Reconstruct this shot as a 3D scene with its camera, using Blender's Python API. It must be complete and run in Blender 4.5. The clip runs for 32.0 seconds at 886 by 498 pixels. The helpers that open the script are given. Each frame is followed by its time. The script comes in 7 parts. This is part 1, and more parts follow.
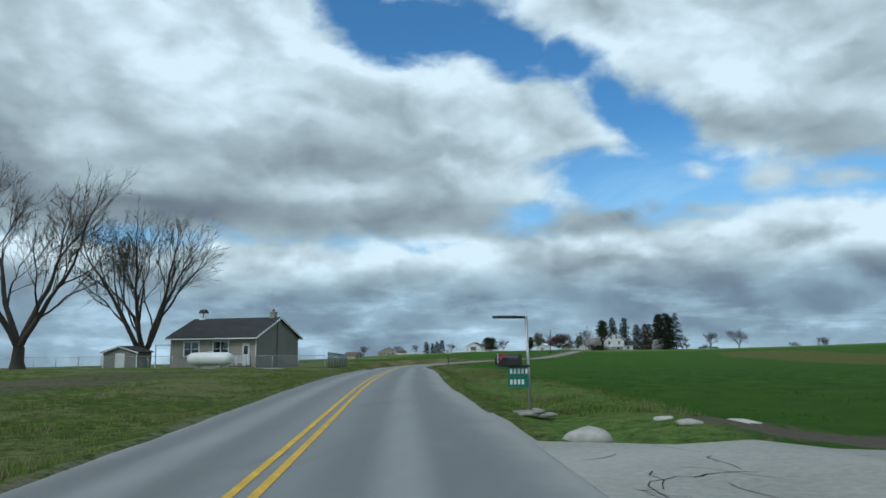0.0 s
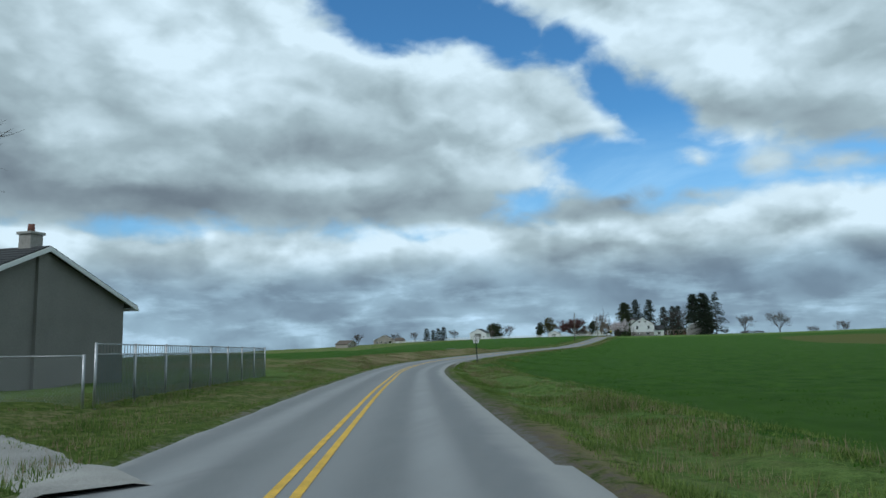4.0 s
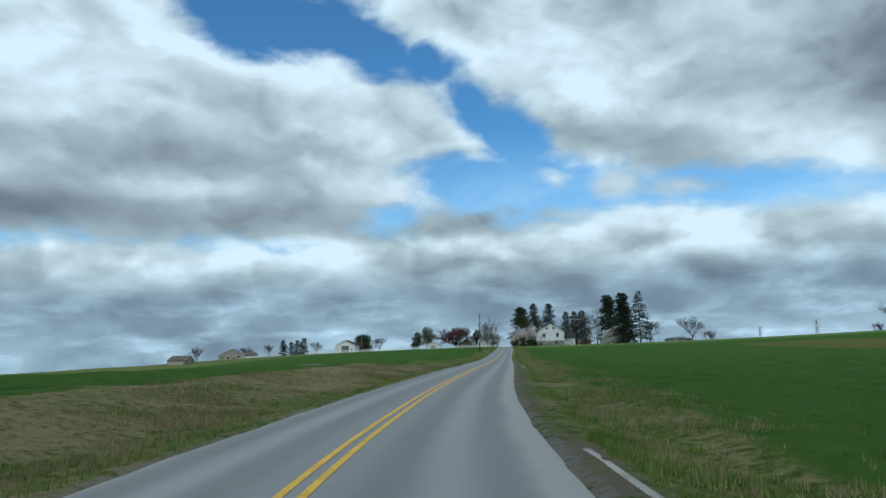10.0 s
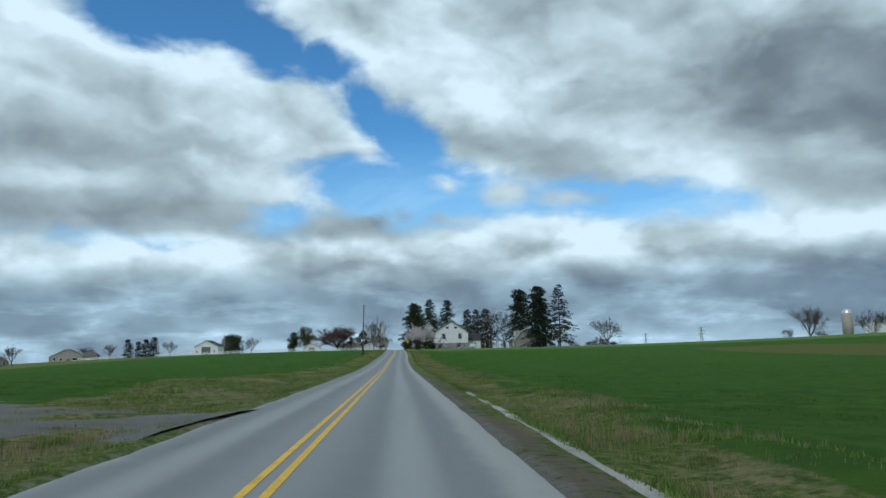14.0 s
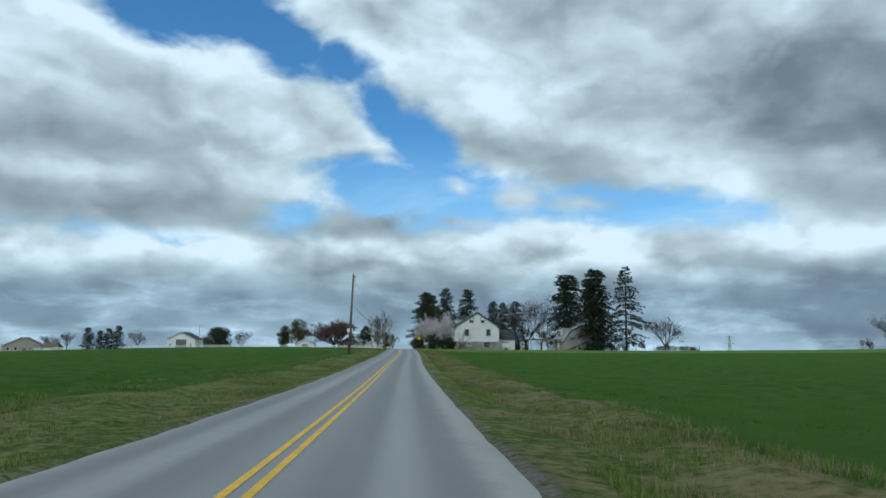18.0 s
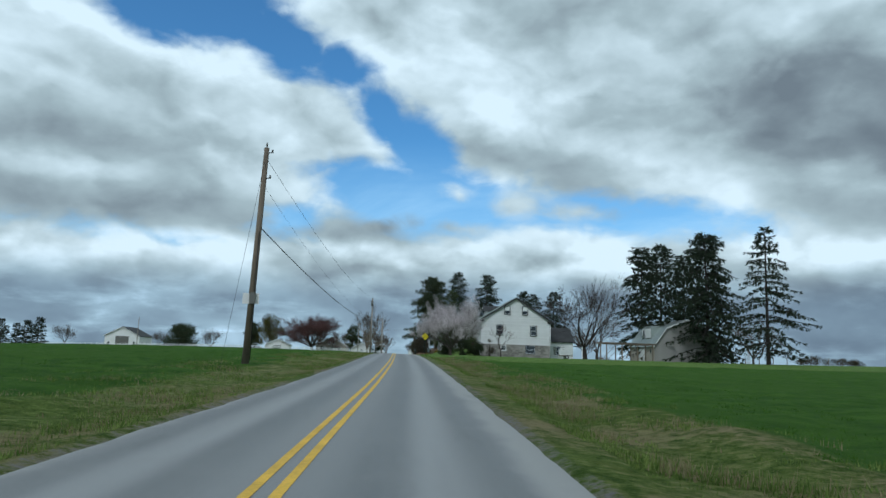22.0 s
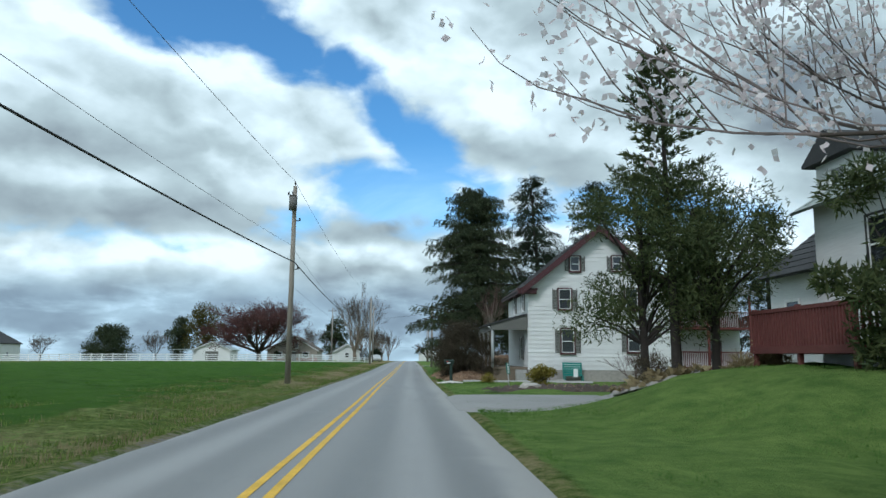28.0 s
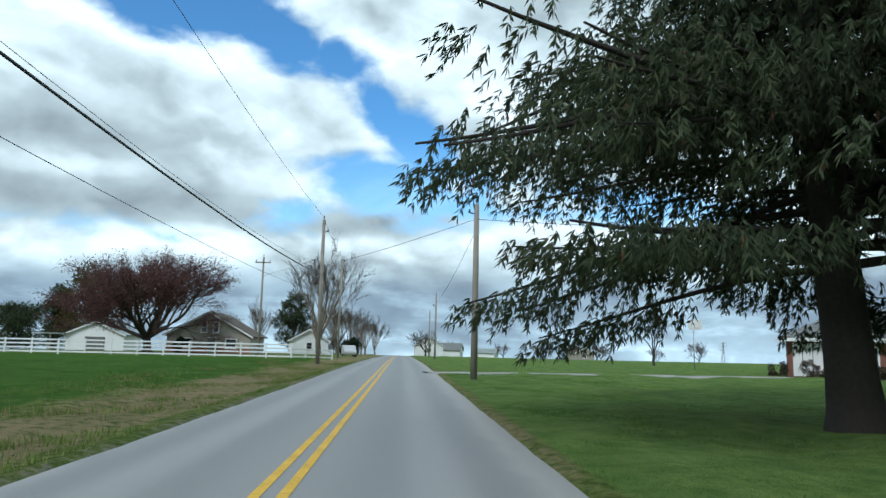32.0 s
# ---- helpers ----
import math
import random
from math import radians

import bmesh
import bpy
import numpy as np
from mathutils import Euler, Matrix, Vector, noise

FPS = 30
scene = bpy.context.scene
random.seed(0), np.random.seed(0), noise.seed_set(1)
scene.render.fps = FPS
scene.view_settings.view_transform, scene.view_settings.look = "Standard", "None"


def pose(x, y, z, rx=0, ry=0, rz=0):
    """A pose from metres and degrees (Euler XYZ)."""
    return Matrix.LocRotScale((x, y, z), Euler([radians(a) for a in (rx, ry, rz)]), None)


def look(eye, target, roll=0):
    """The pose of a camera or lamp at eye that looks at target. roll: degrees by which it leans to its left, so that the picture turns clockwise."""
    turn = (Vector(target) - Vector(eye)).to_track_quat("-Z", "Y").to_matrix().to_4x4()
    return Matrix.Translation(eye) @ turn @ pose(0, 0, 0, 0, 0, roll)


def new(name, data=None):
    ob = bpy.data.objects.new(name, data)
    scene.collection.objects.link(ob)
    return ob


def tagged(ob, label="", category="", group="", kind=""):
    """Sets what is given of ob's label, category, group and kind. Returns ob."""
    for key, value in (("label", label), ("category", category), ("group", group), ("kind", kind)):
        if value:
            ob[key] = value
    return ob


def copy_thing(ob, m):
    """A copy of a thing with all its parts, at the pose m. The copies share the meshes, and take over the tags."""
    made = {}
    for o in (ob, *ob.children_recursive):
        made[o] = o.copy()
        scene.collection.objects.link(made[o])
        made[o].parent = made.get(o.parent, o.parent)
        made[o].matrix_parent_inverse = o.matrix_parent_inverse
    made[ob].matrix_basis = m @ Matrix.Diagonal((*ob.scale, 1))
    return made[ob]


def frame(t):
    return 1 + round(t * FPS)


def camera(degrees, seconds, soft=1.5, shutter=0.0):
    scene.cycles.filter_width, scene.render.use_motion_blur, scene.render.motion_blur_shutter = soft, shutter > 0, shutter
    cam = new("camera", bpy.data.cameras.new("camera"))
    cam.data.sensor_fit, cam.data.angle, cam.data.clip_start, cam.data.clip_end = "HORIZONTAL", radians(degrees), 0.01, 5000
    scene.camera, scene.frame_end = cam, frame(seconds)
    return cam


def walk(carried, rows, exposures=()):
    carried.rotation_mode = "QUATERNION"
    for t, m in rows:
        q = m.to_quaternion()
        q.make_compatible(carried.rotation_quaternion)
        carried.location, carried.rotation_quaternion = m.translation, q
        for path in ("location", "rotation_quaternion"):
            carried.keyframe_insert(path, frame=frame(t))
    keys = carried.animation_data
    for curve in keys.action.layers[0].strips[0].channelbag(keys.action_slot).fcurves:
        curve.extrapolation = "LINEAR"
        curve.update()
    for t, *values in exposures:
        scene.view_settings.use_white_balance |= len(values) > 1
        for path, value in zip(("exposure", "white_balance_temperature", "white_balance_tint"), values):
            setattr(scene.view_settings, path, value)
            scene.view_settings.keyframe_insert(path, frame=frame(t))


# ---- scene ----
cam = camera(63.31, 32.0, 1.5)
PATH = [
    (0, (42.057, 8.102, 4.207), (39.311, 17.620, 5.571), -0.61),
    (0.5, (39.660, 14.799, 4.214), (36.907, 24.310, 5.618), -0.15),
    (1, (37.360, 21.410, 4.229), (34.604, 30.919, 5.633), -0.04),
    (1.5, (35.102, 27.951, 4.242), (32.342, 37.460, 5.642), -0.23),
    (2, (32.880, 34.465, 4.250), (30.124, 43.975, 5.645), -0.55),
    (2.5, (30.674, 40.954, 4.231), (27.931, 50.475, 5.587), -0.82),
    (3, (28.484, 47.471, 4.168), (25.742, 57.001, 5.454), -1.19),
    (3.5, (26.277, 53.985, 4.063), (23.523, 63.520, 5.283), -1.09),
    (4, (24.138, 60.368, 3.955), (21.416, 69.916, 5.150), -1.10),
    (4.5, (22.062, 66.639, 3.843), (19.378, 76.198, 5.028), -1.00),
    (5, (20.042, 72.814, 3.727), (17.384, 82.382, 4.901), -0.73),
    (5.5, (18.067, 78.907, 3.606), (15.430, 88.483, 4.768), -0.42),
    (6, (16.146, 84.938, 3.481), (13.552, 94.525, 4.642), -0.39),
    (6.5, (14.155, 90.937, 3.352), (11.603, 100.535, 4.512), -0.41),
    (7, (12.189, 96.991, 3.217), (9.690, 106.604, 4.376), -0.39),
    (7.5, (10.210, 103.190, 3.075), (7.812, 112.827, 4.250), -0.23),
    (8, (8.297, 109.607, 2.923), (6.082, 119.285, 4.118), 0.03),
    (8.5, (6.589, 116.307, 2.819), (4.639, 126.036, 4.058), -0.22),
    (9, (5.158, 123.237, 2.747), (3.531, 133.022, 4.012), -0.85),
    (9.5, (3.886, 130.105, 2.668), (2.635, 139.941, 3.966), -1.47),
    (10, (2.881, 137.044, 2.593), (2.016, 146.915, 3.940), -1.63),
    (10.5, (2.138, 144.089, 2.524), (1.662, 153.983, 3.900), -1.39),
    (11, (1.652, 151.210, 2.462), (1.537, 161.115, 3.832), -1.23),
    (11.5, (1.412, 158.407, 2.406), (1.576, 168.313, 3.762), -1.01),
    (12, (1.314, 165.600, 2.354), (1.663, 175.502, 3.707), -0.80),
    (12.5, (1.313, 172.825, 2.306), (1.783, 182.721, 3.663), -0.52),
    (13, (1.376, 180.139, 2.262), (1.940, 190.030, 3.621), -0.58),
    (13.5, (1.453, 187.521, 2.215), (2.070, 197.409, 3.572), -0.82),
    (14, (1.552, 194.988, 2.161), (2.201, 204.874, 3.525), -0.96),
    (14.5, (1.651, 202.590, 2.098), (2.321, 212.472, 3.479), -1.11),
    (15, (1.760, 210.318, 2.026), (2.397, 220.203, 3.397), -0.63),
    (15.5, (1.841, 218.120, 1.948), (2.437, 228.009, 3.310), -0.03),
    (16, (1.894, 225.944, 1.865), (2.461, 235.834, 3.228), 0.43),
    (16.5, (1.927, 233.737, 1.778), (2.474, 243.628, 3.147), 0.65),
    (17, (1.915, 241.447, 1.686), (2.428, 251.341, 3.041), 0.76),
    (17.5, (1.840, 249.094, 1.595), (2.340, 258.987, 2.962), 0.77),
    (18, (1.752, 256.879, 1.512), (2.252, 266.768, 2.908), 0.81),
    (18.5, (1.721, 264.897, 1.444), (2.217, 274.784, 2.860), 0.69),
    (19, (1.641, 273.182, 1.400), (2.147, 283.065, 2.838), 0.38),
    (19.5, (1.607, 281.586, 1.386), (2.112, 291.466, 2.845), 0.33),
    (20, (1.600, 290.067, 1.400), (2.092, 299.947, 2.868), 0.70),
    (20.5, (1.542, 298.701, 1.427), (2.020, 308.582, 2.891), 1.30),
    (21, (1.484, 307.530, 1.458), (1.967, 317.411, 2.922), 1.87),
    (21.5, (1.508, 316.300, 1.523), (2.008, 326.178, 2.994), 2.10),
    (22, (1.569, 325.127, 1.605), (2.101, 335.003, 3.079), 2.03),
    (22.5, (1.758, 333.991, 1.715), (2.325, 343.863, 3.201), 1.78),
    (23, (2.079, 342.422, 1.882), (2.656, 352.289, 3.398), 1.46),
    (23.5, (2.060, 351.046, 2.023), (2.643, 360.909, 3.566), 1.43),
    (24, (2.178, 359.605, 2.161), (2.742, 369.468, 3.713), 1.15),
    (24.5, (2.337, 368.273, 2.308), (2.878, 378.139, 3.846), 0.94),
    (25, (2.362, 377.485, 2.464), (2.868, 387.354, 3.996), 0.84),
    (25.5, (2.361, 386.987, 2.619), (2.844, 396.860, 4.127), 0.64),
    (26, (2.346, 396.526, 2.762), (2.825, 406.406, 4.229), 0.25),
    (26.5, (2.332, 405.849, 2.887), (2.816, 415.735, 4.316), -0.16),
    (27, (2.319, 414.704, 2.990), (2.792, 424.587, 4.441), -0.14),
    (27.5, (2.300, 423.199, 3.115), (2.762, 433.079, 4.590), 0.17),
    (28, (2.249, 431.499, 3.158), (2.692, 441.382, 4.621), 0.57),
    (28.5, (2.205, 439.874, 3.116), (2.626, 449.763, 4.543), 1.06),
    (29, (2.134, 448.368, 3.056), (2.539, 458.261, 4.459), 1.35),
    (29.5, (2.047, 456.662, 3.016), (2.441, 466.558, 4.404), 1.51),
    (30, (1.892, 464.632, 2.968), (2.317, 474.529, 4.336), 1.38),
    (30.5, (2.009, 472.705, 2.929), (2.465, 482.601, 4.297), 1.64),
    (31, (1.986, 480.686, 2.892), (2.495, 490.579, 4.260), 1.62),
    (31.5, (1.999, 488.612, 2.884), (2.520, 498.502, 4.272), 1.70),
    (32, (1.923, 496.814, 2.862), (2.465, 506.703, 4.247), 1.41),
]
walk(cam, [(t, look(eye, target, roll)) for t, eye, target, roll in PATH],
     exposures=[(0, 0.04, 5700, 8), (24, 0.09, 5700, 8), (26.5, 0.22, 5780, 8), (28, 0.45, 5800, 9), (30, 0.44, 5800, 9), (32, 0.54, 5800, 9)])

# ---------------------------------------------------------------- light
SUN_EL, SUN_AZ = radians(44), radians(-148)      # azimuth from +y towards +x


def build_world():
    world = bpy.data.worlds.new("sky")
    scene.world = world
    world.use_nodes = True
    nt = world.node_tree
    nt.nodes.clear()
    N = nt.nodes.new
    L = nt.links.new

    def sock(v, node, i):
        if isinstance(v, (int, float)):
            node.inputs[i].default_value = v
        else:
            L(v, node.inputs[i])

    def m(op, a, b=0.0, c=0.0, clamp=False):
        n = N("ShaderNodeMath")
        n.operation, n.use_clamp = op, clamp
        sock(a, n, 0), sock(b, n, 1), sock(c, n, 2)
        return n.outputs[0]

    def ramp(v, lo, hi, a=0.0, b=1.0):
        n = N("ShaderNodeMapRange")
        n.interpolation_type = "SMOOTHSTEP"
        for i, q in enumerate((v, lo, hi, a, b)):
            sock(q, n, i)
        return n.outputs[0]

    def mix(f, a, b):
        n = N("ShaderNodeMix")
        n.data_type = "RGBA"
        sock(f, n, 0)
        for q, i in ((a, 6), (b, 7)):
            if isinstance(q, tuple):
                n.inputs[i].default_value = (*q, 1)
            else:
                L(q, n.inputs[i])
        return n.outputs[2]

    def fbm(vec, scale, detail, rough, dist=0.0):
        n = N("ShaderNodeTexNoise")
        n.inputs["Scale"].default_value, n.inputs["Detail"].default_value = scale, detail
        n.inputs["Roughness"].default_value, n.inputs["Distortion"].default_value = rough, dist
        L(vec, n.inputs["Vector"])
        return n.outputs["Fac"]

    co = N("ShaderNodeTexCoord").outputs["Generated"]
    sp = N("ShaderNodeSeparateXYZ")
    L(co, sp.inputs[0])
    dx, dy, dz = sp.outputs
    az = m("MULTIPLY", m("ARCTAN2", dx, dy), 57.2958)
    el = m("MULTIPLY", m("ARCSINE", dz), 57.2958)
    # cloud sheet coordinates: flattened towards the horizon
    h = m("ADD", m("MAXIMUM", dz, 0.0), 0.22)
    cv = N("ShaderNodeCombineXYZ")
    L(m("DIVIDE", dx, h), cv.inputs[0])
    L(m("DIVIDE", dy, h), cv.inputs[1])
    flat = cv.outputs[0]
    cw = N("ShaderNodeCombineXYZ")
    L(m("MULTIPLY", az, 0.1), cw.inputs[0])
    L(m("MULTIPLY", el, 0.16), cw.inputs[1])
    ang = cw.outputs[0]
    def shift(vec, up):
        n = N("ShaderNodeVectorMath")
        n.operation = "ADD"
        L(vec, n.inputs[0])
        n.inputs[1].default_value = (0.06, up, 0)
        return n.outputs[0]

    def body(vec):
        """Billowing thickness of the cloud, about 0 to 1."""
        return m("ADD", m("MULTIPLY", fbm(vec, 0.7, 7.0, 0.46, 0.15), 0.66), m("MULTIPLY", fbm(vec, 1.9, 6.0, 0.46, 0.25), 0.34))

    big = fbm(ang, 0.9, 10.0, 0.55, 0.4)
    mid = fbm(ang, 2.6, 8.0, 0.55, 0.4)
    fine = fbm(flat, 2.2, 8.0, 0.58, 0.2)
    here, above = body(ang), body(shift(ang, 0.30))
    relief = m("SUBTRACT", here, above)
    # round billows on a warped field
    wn = N("ShaderNodeTexNoise")
    wn.inputs["Scale"].default_value, wn.inputs["Detail"].default_value = 1.1, 5.0
    L(ang, wn.inputs["Vector"])
    wv = N("ShaderNodeVectorMath")
    wv.operation = "MULTIPLY_ADD"
    L(wn.outputs["Color"], wv.inputs[0])
    wv.inputs[1].default_value = (1.3, 1.3, 0.0)
    L(ang, wv.inputs[2])

    def billow(vec, scale):
        n = N("ShaderNodeTexVoronoi")
        n.feature = "SMOOTH_F1"
        n.inputs["Scale"].default_value, n.inputs["Smoothness"].default_value = scale, 0.6
        n.inputs["Detail"].default_value, n.inputs["Roughness"].default_value = 2.0, 0.45
        L(vec, n.inputs["Vector"])
        return n.outputs["Distance"]

    crisp = m("SUBTRACT", billow(shift(wv.outputs[0], 0.08), 2.9), billow(wv.outputs[0], 2.9))
    lump = m("SUBTRACT", billow(shift(wv.outputs[0], 0.16), 1.15), billow(wv.outputs[0], 1.15))
    heave = m("SUBTRACT", billow(shift(wv.outputs[0], 0.30), 0.55), billow(wv.outputs[0], 0.55))
    wob = m("ADD", m("MULTIPLY", m("SUBTRACT", big, 0.5), 10.0), m("MULTIPLY", m("SUBTRACT", mid, 0.5), 8.0))

    def blob(a0, e0, ra, re, tilt=0.0):
        """How far inside an ellipse in the sky: 1 in its middle, 0 on its edge, negative outside."""
        c, s = math.cos(radians(tilt)), math.sin(radians(tilt))
        u, v = m("SUBTRACT", az, a0), m("SUBTRACT", el, e0)
        p = m("DIVIDE", m("ADD", m("MULTIPLY", u, c), m("MULTIPLY", v, s)), ra)
        q = m("DIVIDE", m("SUBTRACT", m("MULTIPLY", v, c), m("MULTIPLY", u, s)), re)
        d = m("SQRT", m("ADD", m("MULTIPLY", p, p), m("MULTIPLY", q, q)))
        return m("MULTIPLY", m("SUBTRACT", 1.0, d), min(ra, re))

    def union(items, k=1.0):
        out = items[0]
        for q in items[1:]:
            out = m("SMOOTH_MAX", out, q, k)
        return out

    gap = union([blob(*b) for b in GAPS])
    veil = m("SUBTRACT", m("ADD", gap, m("MULTIPLY", wob, 0.24)), m("ADD", m("MULTIPLY", lump, 1.2), m("MULTIPLY", crisp, 0.5)))
    clear = ramp(veil, -0.6, 0.9)
    # small bright clouds that float in the gap
    puff = m("ADD", union([blob(*b) for b in PUFFS], 0.2), m("MULTIPLY", m("SUBTRACT", mid, 0.5), 2.6))
    fluff = ramp(puff, 0.75, -0.55)
    clear = m("MULTIPLY", clear, fluff)
    # light and grey of the cloud
    shade = m("ADD", union([blob(*b) for b in DARKS]), m("MULTIPLY", wob, 0.4))
    glow = m("ADD", union([blob(*b) for b in BRIGHTS]), m("MULTIPLY", wob, 0.4))
    lit = m("ADD", m("ADD", 0.655, m("MULTIPLY", relief, 1.0)), m("ADD", m("MULTIPLY", lump, 0.40), m("ADD", m("MULTIPLY", heave, 0.42), m("MULTIPLY", crisp, 0.07))))
    lit = m("ADD", lit, m("MULTIPLY", m("SUBTRACT", here, 0.5), 0.35))
    lit = m("ADD", lit, m("MULTIPLY", ramp(glow, -2.5, 2.5), 0.25))
    lit = m("SUBTRACT", lit, m("MULTIPLY", ramp(shade, -2.5, 3.0), 0.43))
    lit = m("ADD", lit, m("MULTIPLY", ramp(veil, -2.4, -0.2), 0.19))
    lit = m("ADD", lit, m("MULTIPLY", ramp(puff, -0.3, 1.2), 0.10))
    # the low bank of cloud: white crests over a blue-grey base, paler streaks towards the horizon
    crest = m("ADD", m("ADD", el, m("MULTIPLY", wob, -0.17)), m("MULTIPLY", az, -0.015))
    lowb = ramp(crest, 7.4, 3.6)
    rim = m("MULTIPLY", ramp(crest, 5.2, 7.3), ramp(crest, 9.6, 8.3))
    base = m("MULTIPLY", ramp(crest, 8.3, 9.4), ramp(crest, 13.0, 10.0))
    streak = ramp(m("ADD", m("MULTIPLY", fine, 7.0), m("MULTIPLY", mid, 2.0)), 4.2, 5.8)
    lit = m("ADD", lit, m("MULTIPLY", rim, m("ADD", 0.05, m("ADD", m("MULTIPLY", m("MAXIMUM", relief, -0.05), 1.3), m("MULTIPLY", lump, 0.35)))))
    lit = m("SUBTRACT", lit, m("MULTIPLY", m("MULTIPLY", base, ramp(az, 6.0, -4.0)), 0.20))
    lit = m("SUBTRACT", lit, m("MULTIPLY", lowb, 0.33))
    lit = m("ADD", lit, m("MULTIPLY", m("MULTIPLY", lowb, streak), 0.25))
    lit = m("ADD", lit, m("MULTIPLY", ramp(el, 2.6, 0.2), 0.20))
    lit = m("MAXIMUM", m("MINIMUM", lit, 1.0), 0.10)
    cr = N("ShaderNodeValToRGB")
    L(lit, cr.inputs[0])
    e = cr.color_ramp.elements
    e[0].position, e[0].color = 0.0, (0.135, 0.16, 0.178, 1)
    e[1].position, e[1].color = 1.0, (0.74, 0.84, 0.84, 1)
    for pos, col in ((0.3, (0.235, 0.278, 0.288, 1)), (0.6, (0.39, 0.465, 0.46, 1)), (0.82, (0.565, 0.655, 0.65, 1))):
        q = e.new(pos)
        q.color = col
    sky = N("ShaderNodeTexSky")
    sky.sky_type, sky.sun_disc = "NISHITA", False
    sky.sun_elevation, sky.sun_rotation = SUN_EL, SUN_AZ
    tint = N("ShaderNodeMix")
    tint.data_type, tint.blend_type = "RGBA", "MULTIPLY"
    tint.inputs[0].default_value = 1
    L(sky.outputs[0], tint.inputs[6])
    tint.inputs[7].default_value = (*SKY_TINT, 1)
    haze = N("ShaderNodeMix")
    haze.data_type, haze.blend_type = "RGBA", "MULTIPLY"
    L(lowb, haze.inputs[0])
    L(cr.outputs[0], haze.inputs[6])
    haze.inputs[7].default_value = (0.88, 0.98, 1.10, 1)
    # the blue pales towards the horizon, with thin drawn-out wisps
    wisp = ramp(fbm(flat, 1.3, 7.0, 0.6, 0.5), 0.42, 0.72)
    pale = m("MULTIPLY", ramp(el, 17.5, 10.0), m("ADD", 0.26, m("MULTIPLY", wisp, 0.55)))
    blue = mix(pale, tint.outputs[2], (0.42, 0.66, 0.84))
    col = mix(clear, haze.outputs[2], blue)
    bg = N("ShaderNodeBackground")
    L(col, bg.inputs[0])
    bg.inputs[1].default_value = 1.0
    out = N("ShaderNodeOutputWorld")
    L(bg.outputs[0], out.inputs[0])


# clear patches, a puff and the darker undersides: azimuth, elevation, half sizes, tilt (degrees)
GAPS = [(-19, 25.6, 8.5, 3.3, -5), (-11, 23.5, 5.0, 2.2, -15), (-5.4, 21.9, 3.4, 1.7, -30), (-2.2, 18.9, 3.3, 2.0, -50), (0.8, 16.2, 3.8, 2.6, -35), (1.5, 12.4, 9.5, 3.1, -5), (14, 11.4, 13, 1.7, -5), (-9, 10.3, 3.6, 1.3, 15), (-33, 8.4, 10, 0.5, 0)]
PUFFS = [(8.9, 12.2, 1.8, 0.95, 0), (4.2, 12.9, 0.8, 0.4, 0), (-2.6, 9.9, 3.6, 0.6, 6), (4.6, 10.1, 2.4, 0.3, -3), (14.3, 11.6, 2.8, 0.45, -6), (-2.6, 15.8, 1.5, 0.6, -30), (-20, 27.8, 3.2, 0.6, -8)]
DARKS = [(34, 17.0, 11, 5.0, -14), (-21, 10.2, 8, 1.4, 0), (-36, 10.2, 10, 1.7, 0), (-11, 10.2, 2.6, 1.0, 0), (-50, 13, 5, 3, 0), (36, 11.0, 7, 2.0, -12), (-27, 14.5, 5, 1.6, 0), (8, 15.6, 6, 0.9, -22), (-1.5, 9.8, 4, 0.5, 5), (14.3, 11.3, 3, 0.4, -6), (4.6, 10.0, 2.6, 0.3, -3)]
BRIGHTS = [(-33, 21.5, 13, 4.2, -8), (-14, 18.8, 7, 2.2, -25), (6, 21, 8, 4.0, -30), (26, 7.6, 12, 1.2, 0), (-14, 12.6, 2.2, 1.5, 0), (-25, 12.6, 2.6, 1.0, 0), (22, 14.2, 6, 0.9, -22)]
SKY_TINT = (0.054, 0.096, 0.116)
build_world()
sun = new("sun", bpy.data.lights.new("sun", "SUN"))
sun.data.energy, sun.data.angle, sun.data.color = 1.25, radians(12), (1.0, 0.96, 0.9)
sun.matrix_world = look((60 * math.sin(SUN_AZ) * math.cos(SUN_EL), 60 * math.cos(SUN_AZ) * math.cos(SUN_EL), 60 * math.sin(SUN_EL)), (0, 0, 0))
scene.view_settings.exposure = 0.0


# ---------------------------------------------------------------- plan: road and ground
def hermite(xs, ys):
    xs, ys = np.array(xs, float), np.array(ys, float)
    g = np.gradient(ys, xs)

    def f(x):
        x = np.asarray(x, float)
        i = np.clip(np.searchsorted(xs, x) - 1, 0, len(xs) - 2)
        w = xs[i + 1] - xs[i]
        t = (x - xs[i]) / w
        lo, hi = t < 0, t > 1
        u = np.clip(t, 0, 1)
        y = (2 * u**3 - 3 * u**2 + 1) * ys[i] + (u**3 - 2 * u**2 + u) * w * g[i] + (3 * u**2 - 2 * u**3) * ys[i + 1] + (u**3 - u**2) * w * g[i + 1]
        return np.where(lo, y + g[0] * (x - xs[0]), np.where(hi, y + g[-1] * (x - xs[-1]), y))
    return f


